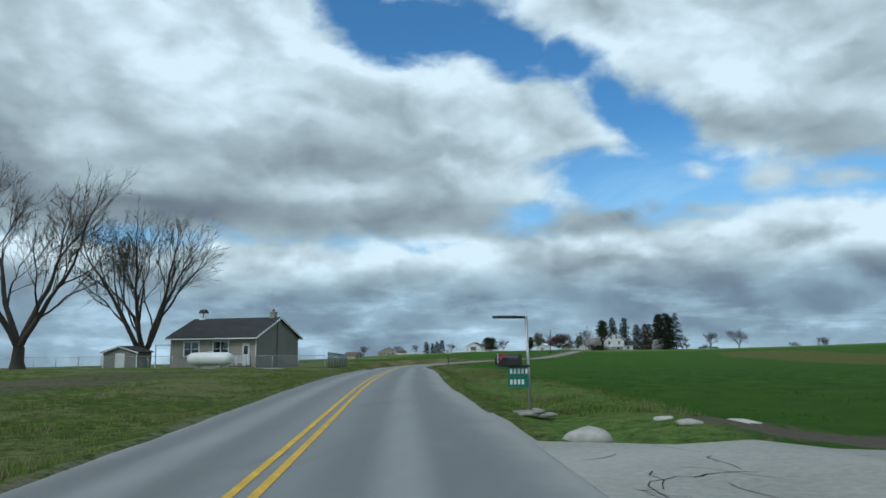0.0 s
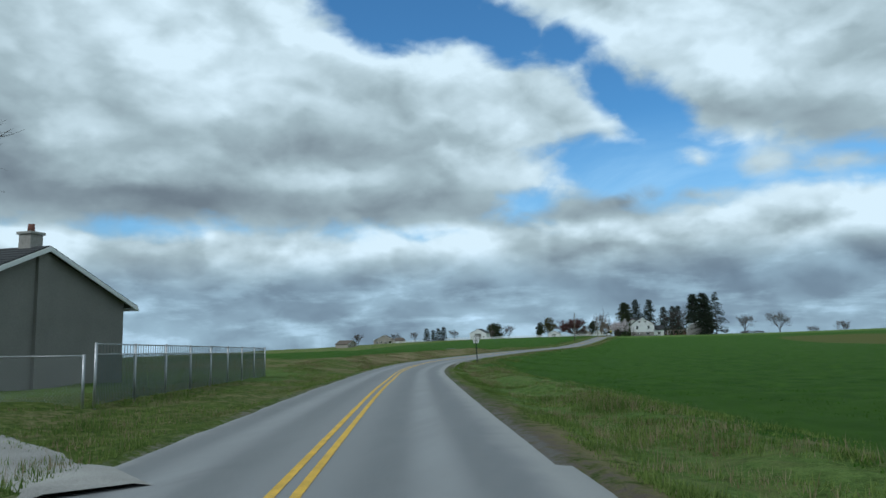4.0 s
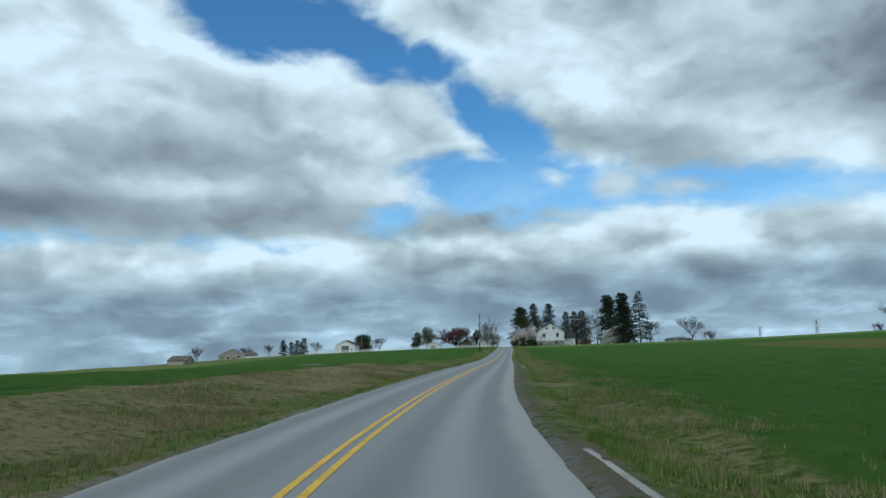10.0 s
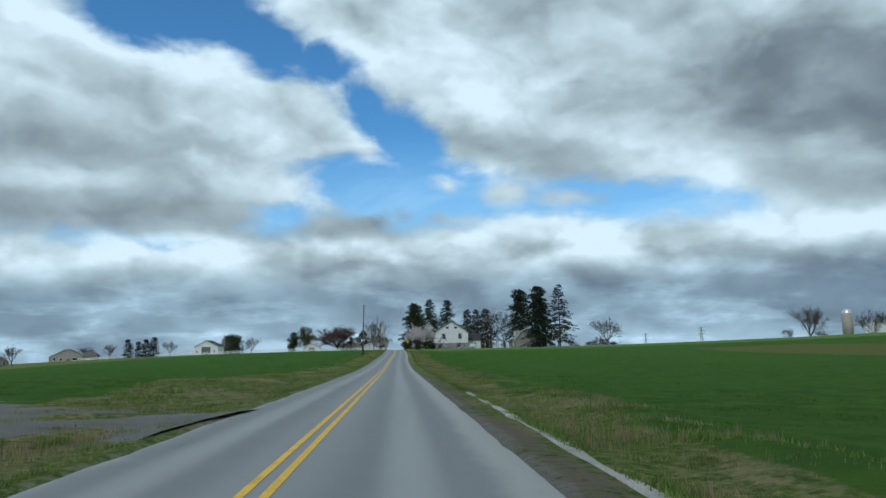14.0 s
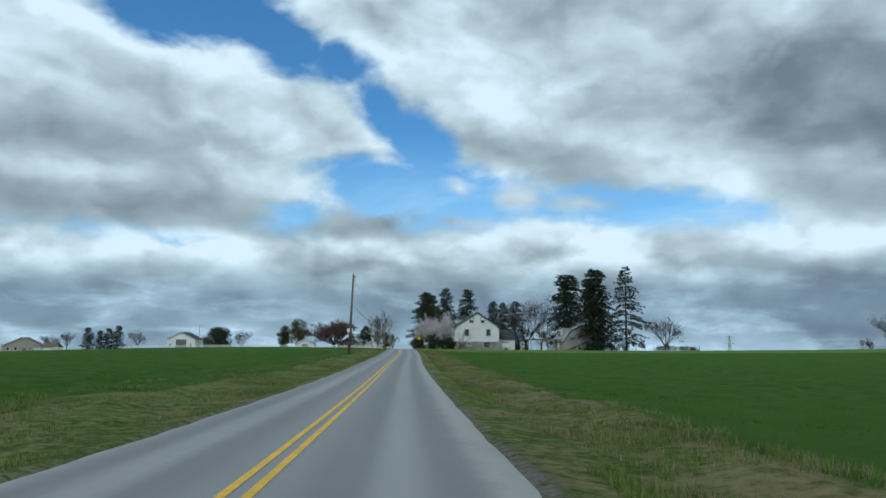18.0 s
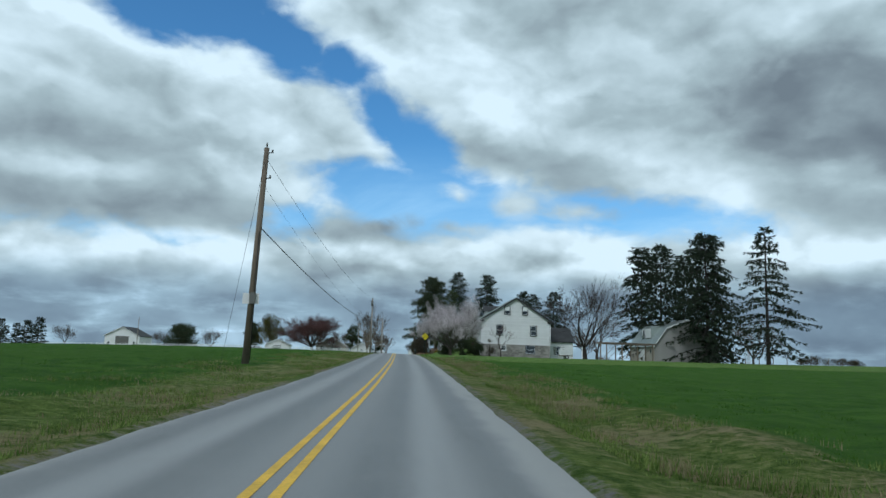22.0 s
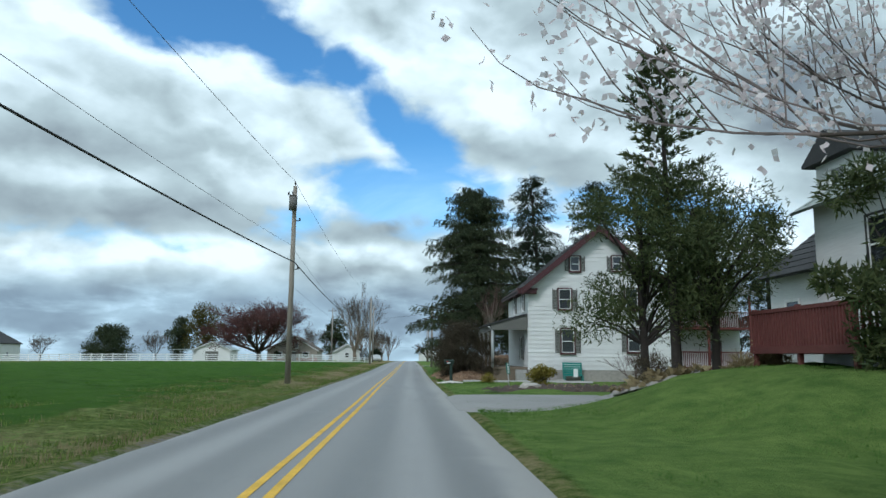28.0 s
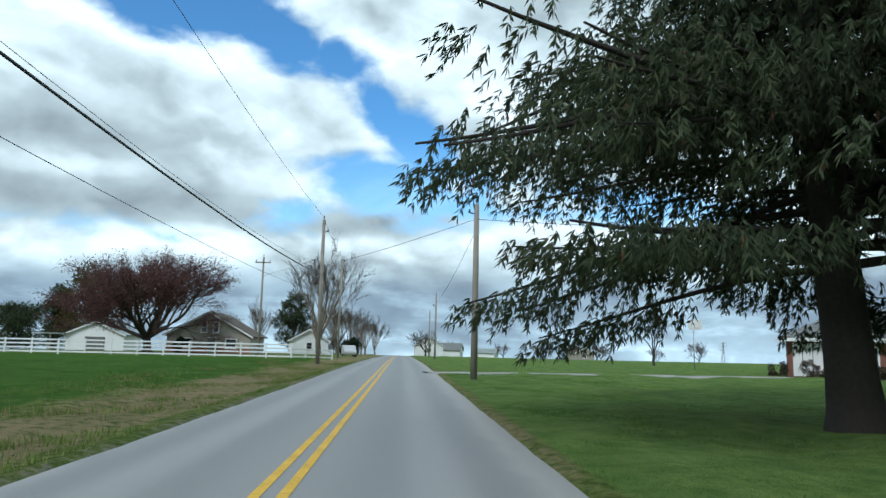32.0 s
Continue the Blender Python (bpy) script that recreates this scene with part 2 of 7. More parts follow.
# the yellow line in plan, and the road's height along it
road_x = hermite([-60, -20, 15.3, 34.4, 57.5, 90.7, 112, 130, 144, 158, 173, 187, 235, 281, 332, 352, 376, 405, 430, 452, 473, 490, 506, 640, 900],
                 [63.6, 50, 37.92, 31.25, 23.75, 12.8, 6.25, 2.22, 0.62, 0.0, -0.1, 0.02, 0.12, 0.13, 0.42, 0.72, 0.9, 0.86, 0.74, 0.72, 0.66, 0.69, 0.75, 0.9, 1.2])
road_z = hermite([-300, 0, 20, 47, 79, 110, 144, 203, 240, 273, 300, 342, 368, 406, 431, 456, 497, 560, 620, 760, 1000, 3000],
                 [3.0, 2.8, 2.83, 2.76, 2.2, 1.5, 1.1, 0.7, 0.3, 0.0, 0.03, 0.48, 0.9, 1.48, 1.72, 1.62, 1.46, 1.6, 1.4, 0.3, -4, -40])
HALF_R, HALF_L = 3.12, 2.68


def half_r(y):
    """Width of the right lane: wider along the slanting stretch and by the driveway."""
    return HALF_R + 0.24 * (1 - smooth(60, 130, y)) + 0.40 * (1 - smooth(19, 38, y))


def smooth(a, b, x):
    t = np.clip((np.asarray(x, float) - a) / (b - a), 0.0, 1.0)
    return t * t * (3 - 2 * t)


def side(d, y):
    """Height of the ground over the road's, d metres to the right of the yellow line."""
    d, y = np.asarray(d, float), np.asarray(y, float)
    r, l = np.maximum(d - HALF_R, 0), np.maximum(-d - HALF_L, 0)
    rise = 0.00012 * np.minimum(r, 210) ** 2 * smooth(-40, 260, y) * (1 - 0.9 * smooth(430, 520, y))
    rise = rise - 0.02 * np.maximum(r - 420, 0)
    lawn = smooth(408, 424, y)
    verge_r = (-0.16 * smooth(0.2, 2.0, r) + 0.22 * smooth(2.0, 4.0, r) - 0.36 * smooth(3.2, 7, r)) * (1 - lawn) + 0.02 * lawn * smooth(0, 2, r)
    bank = smooth(95, 125, y) * (1 - smooth(215, 260, y)) * (1 - smooth(17, 8, np.abs(y - 214)))
    verge_l = -0.10 * smooth(0.1, 1.0, l) + (0.15 + 0.55 * bank) * smooth(1.0, 6.0, l)
    fall = -(0.0004 - 0.00028 * smooth(430, 600, y)) * np.minimum(np.maximum(l - 15, 0), 230) ** 2 - 0.03 * np.maximum(l - 245, 0) * smooth(245, 300, l)
    fall = fall * smooth(60, 200, y)
    mound = 1.3 * smooth(7.5, 1.5, np.hypot((d - 12.6) * 0.9, (y - 449.5) * 0.8)) * (d > 3.2)
    return np.where(d > 0, rise + verge_r + mound, fall + verge_l)


def ground_z(x, y):
    d = np.asarray(x, float) - road_x(y)
    return road_z(y) + side(d, y)


def gz(x, y):
    return float(ground_z(x, y))


def grid_mesh(name, X, Y, Z, mat, sm=True):
    """One sheet from arrays of rows and columns."""
    n, k = X.shape
    idx = np.arange(n * k).reshape(n, k)
    f = np.stack([idx[:-1, :-1], idx[:-1, 1:], idx[1:, 1:], idx[1:, :-1]], -1).reshape(-1, 4)
    me = bpy.data.meshes.new(name)
    me.vertices.add(n * k)
    me.vertices.foreach_set("co", np.stack([X, Y, Z], -1).astype(np.float32).ravel())
    me.loops.add(len(f) * 4)
    me.loops.foreach_set("vertex_index", f.astype(np.int32).ravel())
    me.polygons.add(len(f))
    me.polygons.foreach_set("loop_start", np.arange(0, len(f) * 4, 4, dtype=np.int32))
    me.polygons.foreach_set("use_smooth", np.full(len(f), sm))
    me.update(calc_edges=True)
    me.materials.append(mat)
    return me


# ---------------------------------------------------------------- materials
class Mat:
    """A small builder of node materials."""

    def __init__(self, name):
        self.mat = bpy.data.materials.new(name)
        self.mat.use_nodes = True
        self.nt = self.mat.node_tree
        self.bsdf = self.nt.nodes["Principled BSDF"]
        self.co = self.nt.nodes.new("ShaderNodeTexCoord").outputs["Object"]

    def put(self, v, s):
        if isinstance(v, tuple):
            s.default_value = (*v, 1) if len(v) == 3 and len(s.default_value) == 4 else v
        elif isinstance(v, (int, float)):
            s.default_value = v
        else:
            self.nt.links.new(v, s)

    def noise(self, scale, detail=4.0, rough=0.55, vec=None, stretch=None, out="Fac"):
        n = self.nt.nodes.new("ShaderNodeTexNoise")
        n.inputs["Scale"].default_value, n.inputs["Detail"].default_value, n.inputs["Roughness"].default_value = scale, detail, rough
        v = vec or self.co
        if stretch:
            mp = self.nt.nodes.new("ShaderNodeMapping")
            mp.inputs["Scale"].default_value = stretch
            self.nt.links.new(v, mp.inputs[0])
            v = mp.outputs[0]
        self.nt.links.new(v, n.inputs["Vector"])
        return n.outputs[out]

    def attr(self, name):
        n = self.nt.nodes.new("ShaderNodeAttribute")
        n.attribute_name = name
        return n.outputs["Fac"]

    def rnd(self):
        return self.nt.nodes.new("ShaderNodeObjectInfo").outputs["Random"]

    def island(self):
        return self.nt.nodes.new("ShaderNodeNewGeometry").outputs["Random Per Island"]

    def m(self, op, a, b=0.0, clamp=False):
        n = self.nt.nodes.new("ShaderNodeMath")
        n.operation, n.use_clamp = op, clamp
        self.put(a, n.inputs[0]), self.put(b, n.inputs[1])
        return n.outputs[0]

    def ramp(self, v, lo, hi, a=0.0, b=1.0):
        n = self.nt.nodes.new("ShaderNodeMapRange")
        n.interpolation_type = "SMOOTHSTEP"
        for i, q in enumerate((v, lo, hi, a, b)):
            self.put(q, n.inputs[i])
        return n.outputs[0]

    def mix(self, f, a, b):
        n = self.nt.nodes.new("ShaderNodeMix")
        n.data_type = "RGBA"
        self.put(f, n.inputs[0]), self.put(a, n.inputs[6]), self.put(b, n.inputs[7])
        return n.outputs[2]

    def bump(self, h, strength=0.5, dist=0.01):
        n = self.nt.nodes.new("ShaderNodeBump")
        n.inputs["Strength"].default_value, n.inputs["Distance"].default_value = strength, dist
        self.nt.links.new(h, n.inputs["Height"])
        self.nt.links.new(n.outputs[0], self.bsdf.inputs["Normal"])

    def done(self, col, rough=0.8, metal=0.0, spec=0.5):
        self.put(col, self.bsdf.inputs["Base Color"])
        self.put(rough, self.bsdf.inputs["Roughness"])
        self.put(metal, self.bsdf.inputs["Metallic"])
        self.bsdf.inputs["Specular IOR Level"].default_value = spec
        return self.mat


def plain(name, c, vary=0.2, scale=6.0, rough=0.7, metal=0.0, bump=0.2, dist=0.01, big=0.6, spec=0.5, stretch=None, piece=0.0):
    """Paint, wood, metal and the like: a base colour with grain, larger stains and a little relief."""
    b = Mat(name)
    g = b.noise(scale, 6, 0.6, stretch=stretch)
    l = b.noise(big, 3, 0.5)
    f = b.m("ADD", b.m("MULTIPLY", b.m("SUBTRACT", g, 0.5), 1.6), b.m("MULTIPLY", b.m("SUBTRACT", l, 0.5), 1.6))
    f = b.m("ADD", f, 0.5)
    if piece:
        f = b.m("ADD", f, b.m("MULTIPLY", b.m("SUBTRACT", b.rnd(), 0.5), piece))
    f = b.m("MAXIMUM", b.m("MINIMUM", f, 1.0), 0.0)
    col = b.mix(f, tuple(v * (1 - vary) for v in c), tuple(min(v * (1 + vary), 1) for v in c))
    if bump:
        b.bump(g, bump, dist)
    return b.done(col, rough, metal, spec)


def foliage(name, c1, c2, rough=0.75, trans=0.25):
    """Leaves, needles and blades, which let a little light through."""
    b = Mat(name)
    col = b.mix(b.island(), c1, c2)
    l = b.noise(0.5, 3)
    col = b.mix(b.ramp(l, 0.35, 0.7, 0, 0.6), col, tuple(0.75 * v for v in c1))
    b.bsdf.inputs["Subsurface Weight"].default_value = 0.0
    b.done(col, rough, 0, 0.25)
    if trans:
        t = b.nt.nodes.new("ShaderNodeBsdfTranslucent")
        b.put(col, t.inputs[0])
        s = b.nt.nodes.new("ShaderNodeMixShader")
        s.inputs[0].default_value = trans
        b.nt.links.new(b.bsdf.outputs[0], s.inputs[1])
        b.nt.links.new(t.outputs[0], s.inputs[2])
        b.nt.links.new(s.outputs[0], b.nt.nodes["Material Output"].inputs[0])
    return b.mat


def make_ground():
    b = Mat("ground_cover")
    n1, n2, n3, n4 = b.noise(0.22, 5), b.noise(1.6, 6, 0.65), b.noise(9.0, 5, 0.7), b.noise(0.05, 3)
    tuft, fine = b.noise(3.4, 6, 0.72), b.noise(26.0, 4, 0.75)
    clump = b.m("ADD", b.m("MULTIPLY", tuft, 0.6), b.m("MULTIPLY", fine, 0.4))
    grass = b.mix(b.ramp(clump, 0.36, 0.66), (0.034, 0.066, 0.011), (0.155, 0.205, 0.048))
    grass = b.mix(b.ramp(n2, 0.5, 0.75, 0, 0.6), grass, (0.115, 0.128, 0.032))
    dry = b.mix(clump, (0.11, 0.088, 0.046), (0.37, 0.30, 0.175))
    patch = b.ramp(b.m("ADD", b.m("MULTIPLY", n1, 0.8), b.m("MULTIPLY", tuft, 0.7)), 0.66, 0.92)
    verge = b.mix(b.m("MULTIPLY", patch, 0.8), grass, dry)
    verge = b.mix(b.m("MULTIPLY", b.ramp(n3, 0.62, 0.8), 0.35), verge, (0.10, 0.085, 0.05))
    lush = b.mix(b.ramp(clump, 0.34, 0.66), (0.05, 0.10, 0.020), (0.18, 0.262, 0.07))
    lush = b.mix(b.ramp(b.m("ADD", b.m("MULTIPLY", n1, 0.5), b.m("MULTIPLY", n2, 0.5)), 0.52, 0.68, 0, 0.55), lush, (0.17, 0.165, 0.07))
    crop = b.mix(b.ramp(b.m("ADD", b.m("MULTIPLY", b.noise(0.9, 6, 0.7), 0.65), b.m("MULTIPLY", fine, 0.35)), 0.34, 0.68), (0.025, 0.070, 0.010), (0.074, 0.152, 0.022))
    crop = b.mix(b.ramp(n4, 0.4, 0.65, 0, 0.7), crop, (0.054, 0.116, 0.017))
    lawn = b.mix(b.ramp(b.m("ADD", b.m("MULTIPLY", n2, 0.6), b.m("MULTIPLY", fine, 0.4)), 0.34, 0.66), (0.068, 0.130, 0.030), (0.165, 0.242, 0.064))
    lawn = b.mix(b.ramp(n1, 0.5, 0.75, 0, 0.5), lawn, (0.095, 0.135, 0.038))
    soil = b.mix(b.m("ADD", b.m("MULTIPLY", n3, 0.6), b.m("MULTIPLY", fine, 0.4)), (0.065, 0.055, 0.043), (0.22, 0.185, 0.15))
    gravel = b.mix(fine, (0.07, 0.068, 0.064), (0.30, 0.29, 0.27))
    jit = b.m("MULTIPLY", b.m("SUBTRACT", b.m("ADD", b.m("ADD", b.m("MULTIPLY", tuft, 0.5), b.m("MULTIPLY", n3, 0.3)), b.m("MULTIPLY", n1, 0.2)), 0.5), 1.5)

    def zone(name):
        return b.ramp(b.m("ADD", b.attr(name), jit), 0.38, 0.62)
    col = b.mix(zone("lush"), verge, lush)
    col = b.mix(zone("crop"), col, crop)
    col = b.mix(zone("lawn"), col, lawn)
    col = b.mix(b.m("MULTIPLY", zone("stubble"), 0.75), col, b.mix(n2, (0.10, 0.10, 0.03), (0.15, 0.13, 0.05)))
    col = b.mix(zone("dry"), col, dry)
    col = b.mix(zone("soil"), col, soil)
    col = b.mix(zone("gravel"), col, gravel)
    b.bump(b.m("ADD", b.m("ADD", n3, b.m("MULTIPLY", tuft, 2.0)), b.m("MULTIPLY", fine, 0.4)), 0.9, 0.10)
    return b.done(col, 0.97, 0, 0.06)


def make_asphalt():
    b = Mat("worn_asphalt")
    d = b.attr("across")       # metres right of the yellow line
    fine, mid = b.noise(60, 3, 0.7), b.noise(0.9, 5, 0.6)
    stretch = b.noise(0.5, 5, 0.6, stretch=(3.0, 0.12, 1))
    col = b.mix(fine, (0.15, 0.155, 0.16), (0.245, 0.25, 0.255))
    # polished wheel tracks run darker, the crown between and the outer edge lighter and dusty
    ad = b.m("ABSOLUTE", d)
    w1 = b.ramp(b.m("ABSOLUTE", b.m("SUBTRACT", ad, 0.95)), 0.62, 0.05)
    w2 = b.ramp(b.m("ABSOLUTE", b.m("SUBTRACT", ad, 2.25)), 0.55, 0.05)
    tr = b.m("MULTIPLY", b.m("MAXIMUM", w1, w2), b.ramp(stretch, 0.25, 0.6, 0.55, 1.0))
    col = b.mix(b.m("MULTIPLY", tr, 0.75), col, (0.10, 0.104, 0.108))
    edge = b.ramp(b.m("ADD", ad, b.m("MULTIPLY", b.m("SUBTRACT", mid, 0.5), 0.7)), 2.45, 2.85)
    pale = b.ramp(b.m("ABSOLUTE", b.m("SUBTRACT", ad, 1.6)), 0.5, 0.05)
    col = b.mix(b.m("MULTIPLY", pale, b.ramp(stretch, 0.3, 0.65, 0.35, 0.75)), col, (0.275, 0.28, 0.285))
    col = b.mix(b.m("MULTIPLY", edge, 0.6), col, (0.33, 0.325, 0.31))
    col = b.mix(b.ramp(mid, 0.5, 0.8, 0, 0.35), col, (0.20, 0.20, 0.20))
    col = b.mix(b.m("MULTIPLY", b.attr("pale"), 0.28), col, (0.36, 0.36, 0.355))
    grit = b.noise(210, 2, 0.6)
    col = b.mix(b.ramp(grit, 0.35, 0.75, 0, 0.30), col, (0.36, 0.36, 0.35))
    col = b.mix(b.ramp(grit, 0.42, 0.22, 0, 0.45), col, (0.05, 0.052, 0.054))
    stain = b.noise(0.28, 6, 0.68, stretch=(2.2, 0.35, 1))
    col = b.mix(b.ramp(stain, 0.56, 0.74, 0, 0.4), col, (0.105, 0.108, 0.112))
    b.bump(fine, 0.35, 0.004)
    return b.done(col, b.m("SUBTRACT", 0.78, b.m("MULTIPLY", tr, 0.16)), 0, 0.4)


M = {
    "ground": make_ground(), "asphalt": make_asphalt(),
    "yellow": plain("yellow_road_paint", (0.60, 0.36, 0.025), 0.25, 22, 0.7, big=2.0, bump=0.2, dist=0.002),
    "white": plain("white_paint", (0.74, 0.75, 0.75), 0.08, 9, 0.55),
    "siding": plain("white_clapboard", (0.66, 0.67, 0.67), 0.10, 5, 0.6, big=0.5, stretch=(0.4, 0.4, 4), piece=0.5),
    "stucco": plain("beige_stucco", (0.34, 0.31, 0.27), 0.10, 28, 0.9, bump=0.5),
    # barn stucco darkened to carry the shade of the gable end
    "stucco_barn_shaded": plain("shaded_barn_stucco", (0.27, 0.265, 0.25), 0.14, 20, 0.9, bump=0.5),
    # the shed's own grey, and the school's end wall with shade in the colour
    "stucco_grey_and_shaded": plain("grey_and_shaded_stucco", (0.205, 0.198, 0.182), 0.14, 20, 0.9, bump=0.5),
    "stone": plain("grey_fieldstone", (0.26, 0.245, 0.225), 0.35, 7, 0.9, bump=0.6, dist=0.02, piece=0.9),
    "mortar": plain("pale_mortar", (0.36, 0.35, 0.33), 0.15, 14, 0.95),
    "brick": plain("red_brick", (0.22, 0.095, 0.07), 0.25, 12, 0.9, piece=0.9),
    "shingle": plain("charcoal_shingle", (0.035, 0.036, 0.038), 0.3, 16, 0.9, bump=0.5, piece=0.6),
    "shingle_brown": plain("brown_shingle", (0.13, 0.105, 0.085), 0.25, 16, 0.9, bump=0.5, piece=0.5),
    "tin": plain("grey_green_metal_roof", (0.33, 0.37, 0.35), 0.15, 3, 0.45, 0.6, bump=0.1),
    "tin_rust": plain("weathered_metal_roof", (0.26, 0.24, 0.22), 0.25, 3, 0.6, 0.4),
    "maroon": plain("maroon_trim_paint", (0.06, 0.018, 0.022), 0.2, 9, 0.6),
    "redwood": plain("red_stained_wood", (0.115, 0.032, 0.028), 0.25, 9, 0.8),
    "shutter": plain("grey_shutter_paint", (0.13, 0.13, 0.12), 0.2, 14, 0.7),
    "trimdark": plain("dark_trim_paint", (0.03, 0.03, 0.03), 0.2, 9, 0.6),
    "wood": plain("weathered_timber", (0.17, 0.135, 0.10), 0.3, 8, 0.9, stretch=(3, 3, 0.4), bump=0.4),
    "pole": plain("grey_pole_wood", (0.15, 0.12, 0.09), 0.35, 14, 0.9, stretch=(4, 4, 0.25), bump=0.5),
    "pole_grey": plain("silvered_pole_wood", (0.25, 0.225, 0.19), 0.3, 14, 0.9, stretch=(4, 4, 0.25), bump=0.5),
    "bark": plain("grey_brown_bark", (0.055, 0.045, 0.037), 0.35, 10, 0.95, bump=0.7, dist=0.02),
    "bark_dark": plain("dark_bark", (0.03, 0.025, 0.021), 0.35, 10, 0.95, bump=0.7, dist=0.02),
    "bark_pale": plain("pale_smooth_bark", (0.19, 0.155, 0.12), 0.25, 8, 0.9, bump=0.4),
    "twig_red": plain("reddish_twigs", (0.075, 0.036, 0.034), 0.25, 8, 0.9, bump=0),
    "twig_grey": plain("grey_brown_twigs", (0.17, 0.14, 0.13), 0.25, 8, 0.9, bump=0),
    "twig": plain("brown_twigs", (0.085, 0.068, 0.055), 0.25, 8, 0.9, bump=0),
    "steel": plain("galvanised_steel", (0.42, 0.43, 0.44), 0.15, 12, 0.45, 0.8, bump=0.1),
    "alu": plain("pale_grey_metal", (0.55, 0.56, 0.57), 0.08, 12, 0.4, 0.6, bump=0.05),
    "black": plain("black_plastic", (0.016, 0.016, 0.017), 0.3, 12, 0.5, bump=0.1),
    "cable": plain("black_cable", (0.012, 0.012, 0.012), 0.2, 12, 0.6, bump=0),
    "tank": plain("white_tank_paint", (0.70, 0.71, 0.70), 0.06, 3, 0.4, bump=0.03),
    "sign_white": plain("white_sign_sheet", (0.72, 0.72, 0.72), 0.05, 4, 0.45, bump=0),
    "sign_yellow": plain("yellow_sign_sheet", (0.72, 0.58, 0.0), 0.06, 4, 0.45, bump=0),
    "sign_green": plain("green_sign_sheet", (0.005, 0.16, 0.12), 0.12, 6, 0.5, bump=0),
    "sign_back": plain("bare_sign_metal", (0.40, 0.41, 0.42), 0.1, 6, 0.45, 0.7, bump=0),
    "ink": plain("black_sign_ink", (0.012, 0.012, 0.012), 0.2, 12, 0.6, bump=0),
    "post": plain("dark_green_steel_post", (0.012, 0.03, 0.024), 0.3, 12, 0.55, 0.3, bump=0.1),
    "red": plain("red_paint", (0.45, 0.02, 0.025), 0.1, 8, 0.5, bump=0.05),
    "teal": plain("teal_paint", (0.02, 0.22, 0.19), 0.15, 8, 0.6, bump=0.1),
    "concrete": plain("grey_concrete", (0.33, 0.325, 0.31), 0.2, 10, 0.9, bump=0.4),
    "apron": plain("weathered_pale_pavement", (0.30, 0.295, 0.27), 0.22, 9, 0.9, bump=0.4, big=0.35),
    "oldpave": plain("cracked_grey_pavement", (0.235, 0.235, 0.23), 0.18, 14, 0.9, bump=0.4, big=0.3),
    "crack": plain("tar_crack", (0.03, 0.03, 0.03), 0.3, 14, 0.9, bump=0),
    "gravel": plain("pale_gravel", (0.30, 0.29, 0.27), 0.45, 45, 0.95, bump=0.9, dist=0.02),
    "rock": plain("pale_rock", (0.42, 0.40, 0.37), 0.3, 6, 0.9, bump=0.5, dist=0.03, piece=0.7),
    "mulch": plain("dark_mulch", (0.06, 0.042, 0.033), 0.45, 35, 0.95, bump=0.9, dist=0.03),
    "leaf_mould": plain("brown_leaf_mould", (0.22, 0.15, 0.10), 0.45, 30, 0.95, bump=0.9, dist=0.03),
    "leaf_litter": foliage("brown_leaf_litter", (0.24, 0.15, 0.095), (0.58, 0.42, 0.29), 0.85, 0.25),
    "needle": foliage("dark_spruce_needles", (0.014, 0.026, 0.016), (0.036, 0.052, 0.026), 0.8, 0.12),
    "needle_green": foliage("green_spruce_needles", (0.030, 0.048, 0.024), (0.078, 0.092, 0.044), 0.8, 0.2),
    "juniper": foliage("olive_juniper_leaves", (0.042, 0.066, 0.026), (0.115, 0.135, 0.05), 0.8, 0.2),
    "olive": foliage("budding_olive_leaves", (0.06, 0.06, 0.015), (0.13, 0.11, 0.03), 0.8, 0.25),
    "shrub": foliage("brownish_shrub_leaves", (0.045, 0.04, 0.026), (0.10, 0.082, 0.056), 0.85, 0.2),
    "cone": foliage("brown_cones", (0.09, 0.055, 0.03), (0.16, 0.10, 0.055), 0.8, 0.0),
    "blossom": foliage("pale_pink_blossom", (0.80, 0.70, 0.73), (0.95, 0.92, 0.93), 0.7, 0.5),
    "redbud": foliage("dark_red_buds", (0.10, 0.045, 0.045), (0.18, 0.085, 0.08), 0.8, 0.2),
    "grass": foliage("verge_grass_blades", (0.075, 0.135, 0.025), (0.27, 0.34, 0.09), 0.8, 0.5),
    "drygrass": foliage("dry_grass_blades", (0.22, 0.175, 0.09), (0.38, 0.32, 0.19), 0.85, 0.4),
    "cropgrass": foliage("young_crop_blades", (0.05, 0.125, 0.015), (0.10, 0.205, 0.028), 0.75, 0.5),
    "lawn_blade": foliage("lawn_blades", (0.07, 0.16, 0.03), (0.15, 0.25, 0.055), 0.8, 0.4),
    "gravel_dark": plain("dark_wet_gravel", (0.10, 0.098, 0.09), 0.45, 30, 0.9, bump=0.8, dist=0.02),
    "gravel_white": plain("washed_pale_gravel", (0.31, 0.30, 0.28), 0.5, 30, 0.95, bump=0.9, dist=0.02),
    "yellow_leaf": foliage("yellow_green_leaves", (0.15, 0.14, 0.02), (0.28, 0.22, 0.05), 0.8, 0.25),
}


def make_glass():
    b = Mat("window_glass")
    b.bsdf.inputs["Coat Weight"].default_value = 0.6
    return b.done(b.mix(b.noise(0.8, 2), (0.012, 0.015, 0.018), (0.03, 0.035, 0.04)), 0.06, 0, 0.8)


M["glass"] = make_glass()


